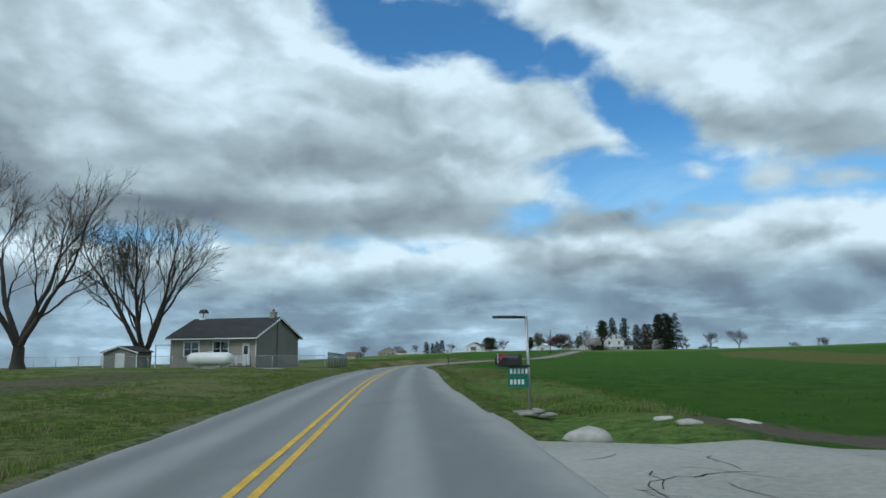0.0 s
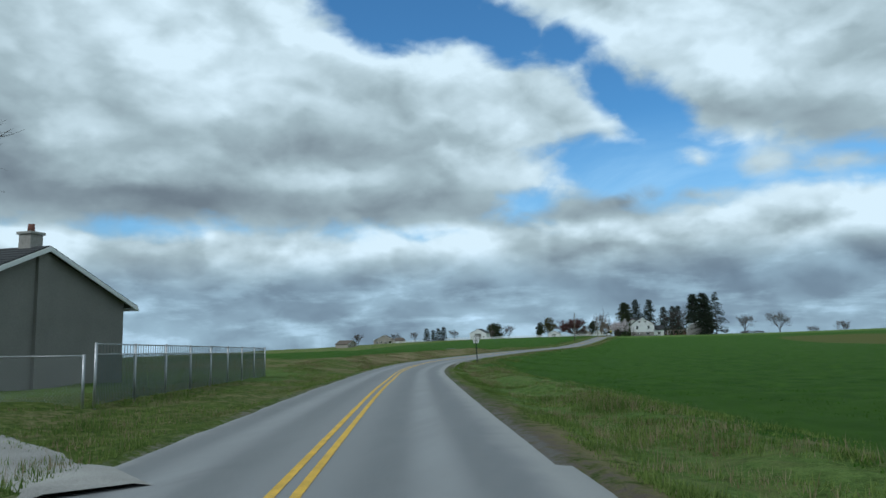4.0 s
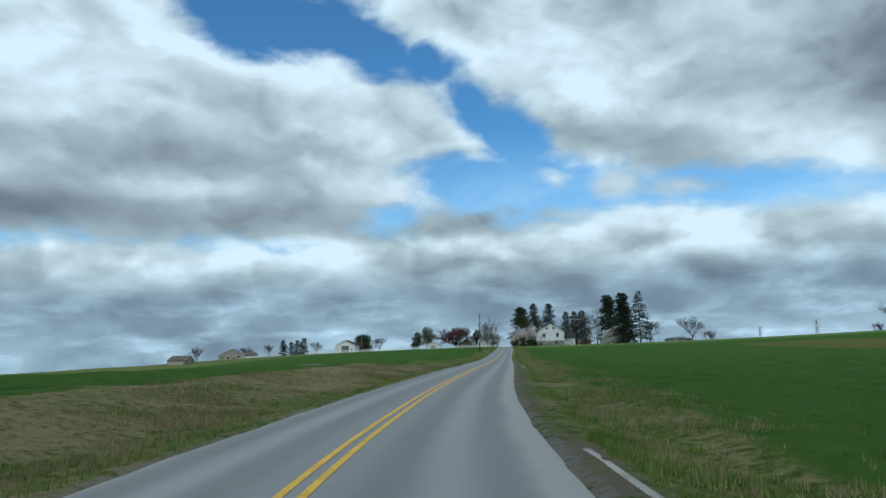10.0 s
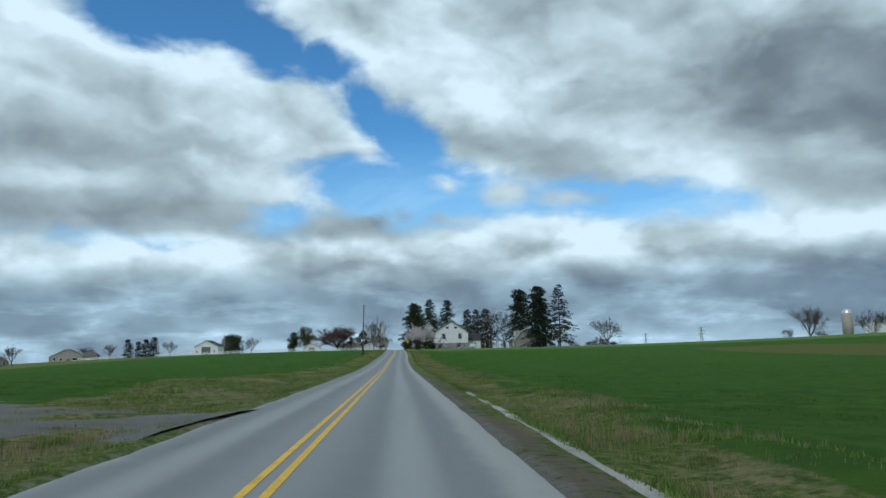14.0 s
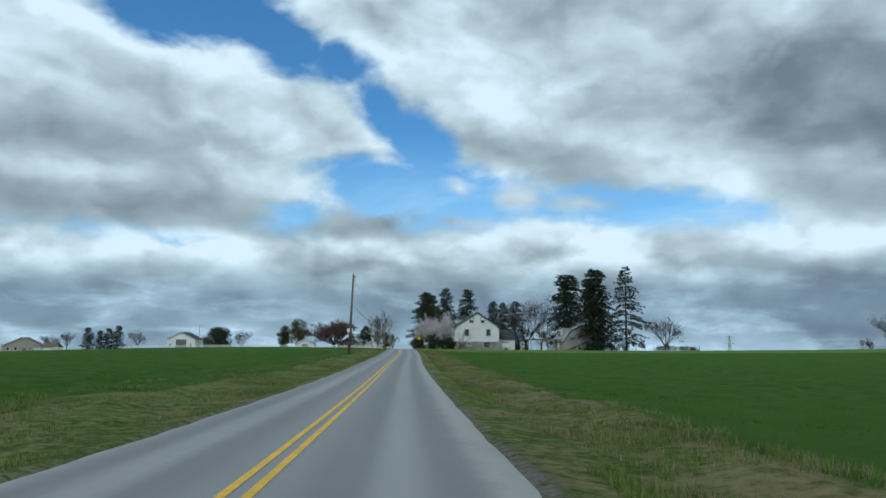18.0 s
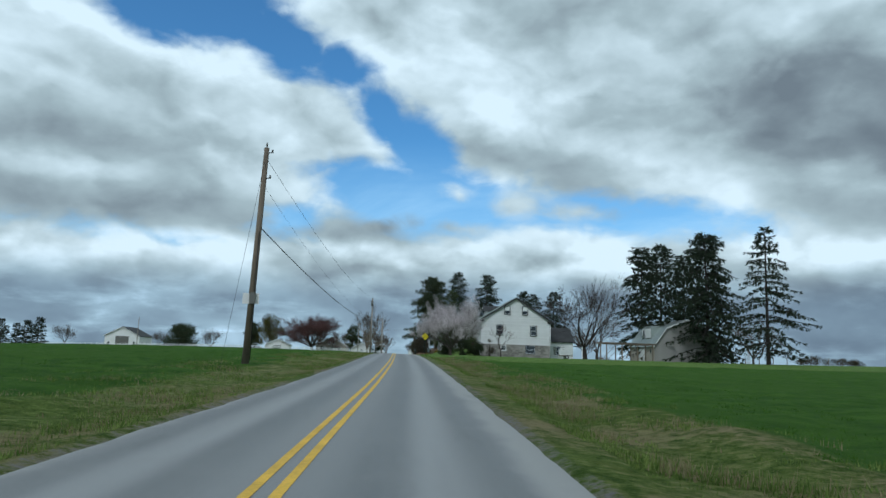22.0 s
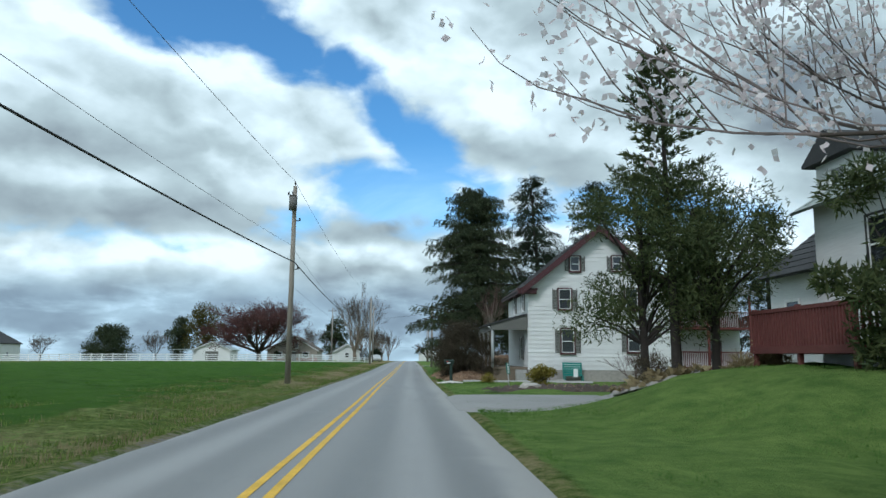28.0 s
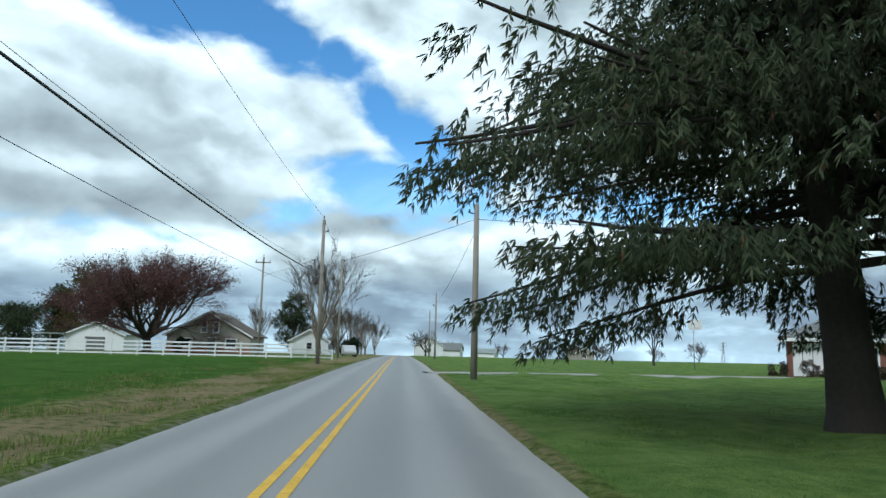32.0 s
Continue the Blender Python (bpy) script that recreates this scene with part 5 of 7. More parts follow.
    tube(bm, (0, 10.22, 6.02), (0, 10.22, 6.14), 0.19, 0.13, 12)
    tube(bm, (0, 10.22, 6.14), (0, 10.22, 6.34), 0.13, 0.06, 12)
    tube(bm, (0, 10.22, 6.34), (0, 10.22, 6.52), 0.02, 0.02, 6)
    part("bell", bm, "black", q, "dark iron bell")
    # canopy at the far end
    boxpart("canopy", "white", t, -W + 0.1, L, 2.62, -W + 3.2, L + 2.3, 2.74)
    for a in (-W + 0.2, -W + 3.1):
        boxpart("canopy_post", "white", t, a - 0.05, L + 2.1, -0.3, a + 0.05, L + 2.2, 2.62)


school()


def gas_tank():
    t = thing("gas_tank", 2.35, 67.1, gz(2.35, 67.1), "long white cylindrical gas tank on short steel feet", "gas tank", turn=-4)
    bm = bmesh.new()
    prof = [(-2.45, 0.0), (-2.42, 0.24), (-2.3, 0.44), (-2.08, 0.56), (-1.8, 0.61), (1.8, 0.61), (2.08, 0.56), (2.3, 0.44), (2.42, 0.24), (2.45, 0.0)]
    rings = []
    for x, r in prof:
        rings.append([bm.verts.new((x, r * math.cos(a), 0.92 + r * math.sin(a))) for a in (2 * math.pi * k / 24 for k in range(24))])
    for a, b in zip(rings[:-1], rings[1:]):
        for k in range(24):
            j = (k + 1) % 24
            f = bm.faces.new((a[k], a[j], b[j], b[k]))
            f.smooth = True
    bmesh.ops.remove_doubles(bm, verts=bm.verts, dist=0.001)
    bmesh.ops.recalc_face_normals(bm, faces=bm.faces)
    part("shell", bm, "tank", t)
    bm = bmesh.new()
    tube(bm, (0, 0, 1.5), (0, 0, 1.62), 0.26, 0.24, 16)
    part("valve_hood", bm, "tank", t)
    for x in (-1.35, 1.25):
        for y in (-0.3, 0.3):
            boxpart("foot", "steel", t, x - 0.06, y - 0.05, -0.1, x + 0.06, y + 0.05, 0.48)


gas_tank()


def shed():
    t = thing("shed", -19.6, 82.5, gz(-19.6, 82.5), "low grey garden shed with a dark roof beside the school", "shed", turn=8)
    gable_walls(t, -2.2, -1.6, 2.2, 1.6, -0.3, 1.95, 2.6, "stucco_grey_and_shaded")
    gable_roof(t, -2.2, -1.6, 2.2, 1.6, 1.95, 2.62, "shingle", 0.25, 0.2, 0.08, 8)
    rake(t, -2.45, 0, 2.45, 1.9, 2.66, -1.81, 0.12, "white")
    boxpart("door", "siding", t, -0.6, -1.64, 0.0, 0.6, -1.602, 1.8)
    boxpart("corner_board", "white", t, -2.22, -1.63, -0.2, -2.1, -1.602, 1.95)
    boxpart("corner_board", "white", t, 2.1, -1.63, -0.2, 2.22, -1.602, 1.95)


shed()


def mesh_fence(name, pts, h, label, slats=False):
    """A chain-link fence: steel posts, a top rail and diagonal wire."""
    t = thing(name, pts[0][0], pts[0][1], gz(*pts[0]), label, "fence")
    o = Vector(t.location)
    bm_w = bmesh.new()
    for (xa, ya), (xb, yb) in zip(pts[:-1], pts[1:]):
        n = max(1, round(math.hypot(xb - xa, yb - ya) / 2.9))
        last = None
        for k in range(n + 1):
            x, y = xa + (xb - xa) * k / n, ya + (yb - ya) * k / n
            g = Vector((x, y, gz(x, y))) - o
            bm = bmesh.new()
            tube(bm, g - Vector((0, 0, 0.3)), g + Vector((0, 0, h + 0.04)), 0.04, n=8)
            part("post", bm, "steel", t)
            if last:
                bm = bmesh.new()
                tube(bm, last + Vector((0, 0, h)), g + Vector((0, 0, h)), 0.022, n=6)
                part("rail", bm, "steel", t)
                if slats:
                    bm = bmesh.new()
                    m = 26
                    for i in range(m):
                        p = last.lerp(g, (i + 0.15) / m)
                        q = last.lerp(g, (i + 0.85) / m)
                        vs = [bm.verts.new(v) for v in (p + Vector((0, 0, 0.03)), q + Vector((0, 0, 0.03)), q + Vector((0, 0, h - 0.28)), p + Vector((0, 0, h - 0.28)))]
                        bm.faces.new(vs)
                        if i % 2 == 0:
                            tube(bm, p + Vector((0, 0, h - 0.28)), p + Vector((0, 0, h)), 0.012, n=4)
                    bmesh.ops.solidify(bm, geom=bm.faces[:], thickness=0.008)
                    part("slat_panel", bm, "shutter_green", t, "grey-green privacy slats")
                    bm = bmesh.new()
                    tube(bm, last + Vector((0, 0, h - 0.27)), g + Vector((0, 0, h - 0.27)), 0.018, n=6)
                    part("rail", bm, "steel", t)
                else:
                    w = (g - last).length
                    step = 0.11
                    for s in (1, -1):
                        i = -h
                        while i < w:
                            u0, u1 = max(i, 0), min(i + h, w)
                            z0, z1 = u0 - i, u1 - i
                            if s < 0:
                                z0, z1 = h - z0, h - z1
                            p = last.lerp(g, u0 / w) + Vector((0, 0, z0))
                            q = last.lerp(g, u1 / w) + Vector((0, 0, z1))
                            d = Vector((0, 0, 0.0045))
                            bm_w.faces.new([bm_w.verts.new(v) for v in (p - d, q - d, q + d, p + d)])
                            i += step
            last = g
    if len(bm_w.faces):
        tagged(part("wire_mesh", bm_w, "steel", t), kind="stuff")
    else:
        bm_w.free()
    return t


M["shutter_green"] = plain("grey_green_slats", (0.15, 0.18, 0.17), 0.15, 8, 0.6)
mesh_fence("chain_link_fence", [(9.7, 76.2), (-34, 73.6)], 1.3, "galvanised chain-link fence round the school yard")
mesh_fence("slatted_fence", [(9.9, 76.4), (3.0, 97.2)], 1.62, "chain-link fence with grey-green slats beside the road", slats=True)
ribbon("path_1", [(18.6, 66.6), (14.5, 69.4), (7.0, 72.6), (-6, 73.4), (-30, 71.5)], 1.7, "gravel", 0.03, "pale gravel path from the road to the school", "path")
bare_tree("maple_tree", -16.0, 63.2, 22, "tall bare tree with a forked trunk in the school yard", 3, stems=4, trunk_h=0.12, r=0.55, depth=6, kids=3, fork=0.46, lean=0.40, thin=0.016, twiggy=2, tip_up=0.0, group="school yard trees", shrink=0.98)
bare_tree("maple_tree", -23.4, 90.2, 22.5, "tall bare tree with several steep limbs behind the school", 8, stems=5, trunk_h=0.1, r=0.62, depth=6, kids=3, fork=0.47, lean=0.5, thin=0.018, tip_up=0.0, group="school yard trees", shrink=0.98)


# ---------------------------------------------------------------- farmhouse with a stone base
def farmhouse():
    t = thing("farmhouse", 20.1, 441.5, 1.45, "white clapboard farmhouse over a grey stone base with dark trim", "house")
    W, L = 5.6, 11.0
    body = gable_walls(t, -W, 0, W, L, -0.4, 6.4, 9.9, "siding")
    holes = [(2.35, 3.85, 3.5, 5.55), (-3.2, 3.85, -2.0, 5.55), (0.95, 7.2, 2.0, 8.65), (-1.95, 7.2, -0.9, 8.65)]
    clapboards(body, -W, W, 2.42, 9.6, 0, 0.19, (0, 6.4, 9.9), holes=holes)
    for x, z, w, h in ((2.92, 3.95, 0.95, 1.5), (-2.6, 3.95, 0.95, 1.5), (1.48, 7.3, 0.8, 1.25), (-1.42, 7.3, 0.8, 1.25)):
        window(t, x, z, w, h, "trimdark", trim=0.1, blind=z > 7)
    window(t, 2.4, 1.05, 1.5, 1.25, "trimdark", at=-0.24)
    window(t, -1.95, 1.45, 0.75, 0.75, "white", at=-0.24)
    # stone base
    base = boxpart("stone_base", "mortar", t, -W - 0.02, -0.2, -0.4, W + 0.02, -0.036, 2.4)
    rng = random.Random(2)
    z = -0.05
    while z < 2.35:
        h = rng.uniform(0.2, 0.3)
        x = -W
        while x < W - 0.1:
            w = min(rng.uniform(0.35, 0.75), W - x)
            mid = x + w / 2
            clash = any(a - 0.12 < mid < b + 0.12 and c - 0.15 < z + h / 2 < d + 0.15 for a, b, c, d in ((1.6, 3.2, 1.0, 2.4), (-2.4, -1.5, 1.4, 2.3)))
            if w > 0.12 and not clash:
                boxpart("stone", "stone", base, x + 0.012, -0.225 - rng.uniform(0, 0.02), z + 0.012, x + w - 0.012, -0.2, min(z + h, 2.39) - 0.012)
            x += w
        z += h
    # roof: pale metal, dark boards along the gable
    gable_roof(t, -W, 0, W, L, 6.4, 9.9, "tin", 0.55, 0.3, 0.09, 0)
    k = (9.9 - 6.4) / W
    for k2 in range(10):
        y = 0.2 + k2 * 1.15
        bm = bmesh.new()
        prism(bm, [(-W - 0.5, 6.4 - 0.5 * k + 0.13), (0, 9.9 + 0.14), (0, 9.9 + 0.18), (-W - 0.5, 6.4 - 0.5 * k + 0.17)], y, y + 0.03)
        part("roof_seam", bm, "tin", t)
    rake(t, -W - 0.55, 0, W + 0.55, 6.4 - 0.55 * k + 0.1, 10.05, -0.3, 0.3, "trimdark")
    for s in (-1, 1):
        bm = bmesh.new()
        box(bm, s * (W + 0.1) - 0.5, -0.34, 5.95, s * (W + 0.1) + 0.5, 0.1, 6.25)
        part("cornice_return", bm, "trimdark", t)
    bm = bmesh.new()
    tube(bm, (W + 0.08, -0.08, 0), (W + 0.08, -0.08, 6.0), 0.05, n=8)
    part("downpipe", bm, "white", t)
    # low wing with a dark roof
    boxpart("wing_wall", "siding", t, W, 4.0, -0.3, W + 4.8, 10.5, 3.2)
    roof_slope(t, (W, 3.7, 3.1), (W + 5.0, 3.7, 3.1), (W + 5.0, 7.3, 5.6), (W, 7.3, 5.6), 0.1, "shingle", 12, "wing_roof", "black shingle roof of the low wing")
    roof_slope(t, (W, 10.8, 3.1), (W + 5.0, 10.8, 3.1), (W + 5.0, 7.3, 5.6), (W, 7.3, 5.6), 0.1, "shingle", 12, "wing_roof")
    window(t, W + 2.4, 1.0, 0.9, 1.4, "white", at=4.0, shutters=0.35)
    boxpart("porch_roof", "shingle", t, W + 4.8, 4.2, 2.55, W + 6.6, 8.0, 2.68)
    boxpart("porch_post", "white", t, W + 6.4, 4.3, -0.3, W + 6.52, 4.42, 2.55)
    # rear wing, dormer and red deck on the road side
    gable_walls(t, -3.9, 11.02, 5.5, 17.2, -0.3, 5.0, 8.6, "siding", "rear_wing")
    gable_roof(t, -3.9, 11.02, 5.5, 17.2, 5.0, 8.6, "shingle", 0.5, 0.05, 0.1, 14)
    dm = boxpart("dormer", "siding", t, -3.6, 11.9, 5.2, -0.4, 14.1, 8.4)
    bm = bmesh.new()
    prism(bm, [(-0.0, 7.65), (2.8, 7.65), (2.8, 7.75), (1.4, 8.7), (0.0, 7.75)], 0, 3.6)
    bmesh.ops.rotate(bm, verts=bm.verts, matrix=Matrix.Rotation(radians(-90), 3, "Z"), cent=(0, 0, 0))
    bmesh.ops.translate(bm, verts=bm.verts, vec=(-3.95, 14.4, 0.75))
    part("dormer_roof", bm, "shingle", dm)
    side_window(t, "-x", -3.6, 12.8, 6.75, 0.8, 1.35, "white")
    for y in (12.6, 15.6):
        side_window(t, "-x", -3.9, y, 2.4, 0.9, 1.4, "white")
    side_window(t, "-x", -W, 3.0, 4.0, 0.9, 1.5, "trimdark")
    side_window(t, "-x", -W, 8.0, 4.0, 0.9, 1.5, "trimdark")
    deck = boxpart("deck", "redwood", t, -7.6, 6.2, 1.85, -3.95, 11.4, 2.05, label="red-stained timber deck on posts")
    for y in (6.35, 8.8, 11.25):
        boxpart("deck_post", "redwood", deck, -7.55, y - 0.06, -0.6, -7.43, y + 0.06, 3.15)
    for a in ((-7.6, 6.2, -7.5, 11.4), (-7.6, 6.2, -5.65, 6.3)):
        boxpart("deck_rail", "redwood", deck, a[0], a[1], 3.0, a[2], a[3], 3.1)
    for k in range(36):
        boxpart("baluster", "redwood", deck, -7.58, 6.35 + 0.138 * k, 2.05, -7.52, 6.43 + 0.138 * k, 3.0)
    for k in range(11):
        boxpart("baluster", "redwood", deck, -7.4 + 0.17 * k, 6.23, 2.05, -7.33 + 0.17 * k, 6.27, 3.0)


farmhouse()


def gambrel_barn():
    t = thing("small_barn", 46.8, 437.2, 1.75, "pale stuccoed barn with a green-grey metal gambrel roof", "barn")
    W, L = 5.3, 12.0
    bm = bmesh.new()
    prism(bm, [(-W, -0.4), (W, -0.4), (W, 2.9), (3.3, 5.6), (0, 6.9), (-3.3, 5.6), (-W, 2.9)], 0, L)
    # gable end is coloured darker than the side wall to show it shaded
    part("wall", bm, "stucco_barn_shaded", t, "stuccoed gable wall with its shade put into a greyer colour")
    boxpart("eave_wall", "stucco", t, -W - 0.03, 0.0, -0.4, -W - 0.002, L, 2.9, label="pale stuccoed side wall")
    for a, b in (((-W - 0.35, 2.45), (-3.3, 5.6)), ((-3.3, 5.6), (0, 6.9)), ((W + 0.35, 2.45), (3.3, 5.6)), ((3.3, 5.6), (0, 6.9))):
        roof_slope(t, (a[0], -0.3, a[1]), (a[0], L + 0.3, a[1]), (b[0], L + 0.3, b[1]), (b[0], -0.3, b[1]), 0.07, "tin", 0)
    for k in range(14):
        y = k * 0.9
        bm = bmesh.new()
        prism(bm, [(-W - 0.33, 2.53), (-3.3, 5.68), (-3.3, 5.72), (-W - 0.35, 2.58)], y, y + 0.03)
        part("roof_seam", bm, "tin", t)
    for a, b in (((-W - 0.4, 2.4), (-3.35, 5.6)), ((-3.35, 5.6), (0, 6.95)), ((W + 0.4, 2.4), (3.35, 5.6)), ((3.35, 5.6), (0, 6.95))):
        bm = bmesh.new()
        prism(bm, [a, b, (b[0], b[1] - 0.2), (a[0], a[1] - 0.2)], -0.36, -0.30)
        part("barge_board", bm, "white", t)
    d = boxpart("shed_dormer", "tin", t, -4.7, 3.2, 3.6, -2.8, 7.6, 5.9)
    boxpart("dormer_front", "siding", d, -4.74, 3.3, 4.0, -4.702, 7.5, 5.5)
    boxpart("dormer_window", "glass", d, -4.76, 6.3, 4.3, -4.742, 6.9, 5.3)
    g = boxpart("garage_door", "white", t, -W - 0.08, 4.6, -0.1, -W - 0.032, 7.2, 2.2)
    for k in range(3):
        boxpart("door_panel", "white", g, -W - 0.095, 4.7, 0.1 + 0.72 * k, -W - 0.082, 7.1, 0.7 + 0.72 * k)
    boxpart("small_window", "glass", t, -W - 0.045, 1.5, 1.5, -W - 0.032, 2.1, 2.2)


gambrel_barn()


def pergola():
    x, y = 32.5, 432.5
    t = thing("pergola", x, y, gz(x, y), "weathered open timber arbour beside the small barn", "arbour", turn=3)
    for i in range(4):
        for j in range(2):
            boxpart("post", "wood", t, i * 2.4 - 0.07, j * 2.8 - 0.07, -0.3, i * 2.4 + 0.07, j * 2.8 + 0.07, 2.45)
    for j in range(2):
        boxpart("beam", "wood", t, -0.5, j * 2.8 - 0.06, 2.45, 7.7, j * 2.8 + 0.06, 2.62)
    for k in range(24):
        boxpart("slat", "wood", t, -0.4 + k * 0.34, -0.6, 2.62, -0.33 + k * 0.34, 3.4, 2.72)
    for j in range(2):
        for k in range(3):
            bm = bmesh.new()
            tube(bm, (k * 2.4 + 0.1, j * 2.8, 0.1), (k * 2.4 + 2.3, j * 2.8, 2.2), 0.035, n=5)
            part("brace", bm, "wood", t)


pergola()


def trailer():
    x, y = 26.6, 434.0
    t = thing("crate_trailer", x, y, gz(x, y), "small trailer stacked with white slatted crates on the lawn", "trailer")
    boxpart("bed", "wood", t, -1.1, -0.6, 0.45, 1.1, 0.6, 0.55)
    for k in range(5):
        boxpart("slat", "white", t, -1.0, -0.62, 0.62 + 0.22 * k, 0.9, -0.58, 0.78 + 0.22 * k)
    for a in (-1.0, 0.0, 0.86):
        boxpart("stake", "white", t, a, -0.58, 0.55, a + 0.06, -0.52, 1.7)
    boxpart("load", "white", t, -0.95, -0.5, 0.56, 0.85, 0.5, 1.45)
    for s in (-0.62, 0.62):
        w = new("wheel")
        w.parent = t
        bm = bmesh.new()
        tube(bm, (0.1, s - 0.07, 0.3), (0.1, s + 0.07, 0.3), 0.3, n=16)
        part("tyre", bm, "black", w)
        bm = bmesh.new()
        tube(bm, (0.1, s - 0.08, 0.3), (0.1, s + 0.08, 0.3), 0.16, n=12)
        part("rim", bm, "alu", w)


trailer()


# ---------------------------------------------------------------- house with maroon trim
def trim_house():
    t = thing("clapboard_house", 14.57, 477.8, 2.2, "white clapboard house with maroon trim and grey shutters", "house")
    W, L, E, P = 4.68, 9.2, 5.55, 9.35
    body = gable_walls(t, -W, 0, W, L, -0.2, E, P, "siding")
    wins = [(-2.13, 1.2, 0.82, 1.5), (-2.29, 4.0, 0.8, 1.3), (-1.6, 6.5, 0.62, 0.95), (1.2, 6.55, 0.62, 0.95), (2.1, 4.05, 0.8, 1.32), (2.2, 1.3, 0.8, 1.45)]
    holes = [(x - w / 2 - 0.06, z - 0.1, x + w / 2 + 0.06, z + h + 0.06) for x, z, w, h in wins]
    clapboards(body, -W, W, 0.12, P - 0.35, 0, 0.27, (0, E, P), holes=holes)
    for x, z, w, h in wins:
        window(t, x, z, w, h, "maroon", at=-0.03, shutters=0.34 if z < 6 else 0.28, trim=0.08)
    sidew = [(1.9, 3.95, 0.8, 1.35), (5.6, 3.95, 0.8, 1.35), (2.6, 0.75, 0.9, 1.5)]
    wall = new("side_boards")
    wall.parent = t
    wall.matrix_local = pose(-W, L, 0, 0, 0, -90)
    clapboards(wall, 0, L, 0.12, E, 0, 0.27)
    for y, z, w, h in sidew:
        side_window(t, "-x", -W - 0.035, y, z, w, h, "white", shutters=0.34)
    boxpart("foundation", "stone", t, -W - 0.03, -0.04, -1.3, W + 0.03, L, 0.1)
    gable_roof(t, -W, 0, W, L, E, P, "shingle", 0.5, 0.4, 0.1, 16)
    k = (P - E) / W
    rake(t, -W - 0.5, 0, W + 0.5, E - 0.5 * k + 0.16, P + 0.16, -0.41, 0.34, "maroon", 0.08)
    rake(t, -W - 0.5, 0, W + 0.5, E - 0.5 * k - 0.1, P - 0.1, -0.33, 0.2, "maroon", 0.3)
    for s in (-1, 1):
        x = s * (W + 0.12)
        r = boxpart("eave_return", "maroon", t, x - 0.62, -0.42, E - 0.62, x + 0.62, 0.0, E - 0.34, bevel=0.02)
        boxpart("return_cap", "maroon", r, x - 0.68, -0.47, E - 0.34, x + 0.68, 0.0, E - 0.26)
        boxpart("fascia", "maroon", t, s * (W + 0.46) - 0.05, -0.38, E - 0.48, s * (W + 0.46) + 0.05, L + 0.4, E - 0.2)
        boxpart("frieze", "maroon", t, s * (W + 0.05) - 0.04, 0.0, E - 0.5, s * (W + 0.05) + 0.04, L, E - 0.2)
    # porch on the road side
    p = new("porch")
    p.parent = t
    boxpart("porch_floor", "wood", p, -W - 2.3, 0.15, 0.12, -W - 0.04, 8.6, 0.26)
    roof_slope(p, (-W - 2.55, 0.0, 2.92), (-W - 2.55, 8.8, 2.92), (-W - 0.04, 8.8, 3.62), (-W - 0.04, 0.0, 3.62), 0.09, "shingle", 6, "porch_roof")
    bm = bmesh.new()
    prism(bm, [(-W - 2.4, 2.62), (-W - 0.05, 2.62), (-W - 0.05, 3.6), (-W - 2.4, 2.95)], 0.08, 0.16)
    part("porch_gable", bm, "shutter", p)
    boxpart("porch_beam", "shutter", p, -W - 2.4, 0.16, 2.55, -W - 2.2, 8.6, 2.9)
    boxpart("porch_skirt", "wood", p, -W - 2.25, 0.2, -1.2, -W - 0.06, 8.55, 0.115)
    for y in (0.3, 3.0, 5.8, 8.4):
        boxpart("porch_post", "alu", p, -W - 2.37, y - 0.08, 0.26, -W - 2.21, y + 0.08, 2.56)
    bm = bmesh.new()
    tube(bm, (-W - 2.6, 0.1, 2.85), (-W - 2.35, 0.1, 2.6), 0.04, n=6)
    tube(bm, (-W - 2.35, 0.1, 2.6), (-W - 2.3, 0.12, 0.2), 0.04, n=6)
    part("downpipe", bm, "alu", p)
    for k in range(2):
        boxpart("step", "concrete", p, -W - 0.85, -0.15 - 0.3 * k, -0.95, -W - 0.15, 0.148 - 0.3 * k, 0.1 - 0.19 * k, bevel=0.015)
    # rear part with two red balconies
    boxpart("side_wing", "siding", t, W, 3.2, -0.2, W + 6, L, 5.3)
    roof_slope(t, (W - 0.0, 0.9, 5.15), (W + 6.3, 0.9, 5.15), (W + 6.3, 6.0, 6.9), (W, 6.0, 6.9), 0.1, "shingle_grey", 10, "wing_roof")
    for z in (0.35, 3.0):
        f = boxpart("balcony", "redwood", t, W + 0.05, 1.3, z - 0.14, W + 6, 3.2, z, label="red balcony")
        boxpart("top_rail", "redwood", f, W + 0.05, 1.3, z + 0.95, W + 6, 1.38, z + 1.03)
        for k in range(46):
            boxpart("baluster", "redwood", f, W + 0.1 + k * 0.128, 1.32, z, W + 0.14 + k * 0.128, 1.36, z + 0.95)
    for x in (W + 0.1, W + 3.0, W + 5.9):
        boxpart("balcony_post", "redwood", t, x - 0.06, 1.24, -0.3, x + 0.06, 1.36, 5.2)
    for x in (1.3, 4.2):
        for z in (0.8, 3.4):
            window(t, W + x, z, 0.8, 1.3, "maroon", at=3.19)


M["shingle_grey"] = plain("grey_shingle", (0.16, 0.17, 0.165), 0.2, 16, 0.9, bump=0.4)
trim_house()


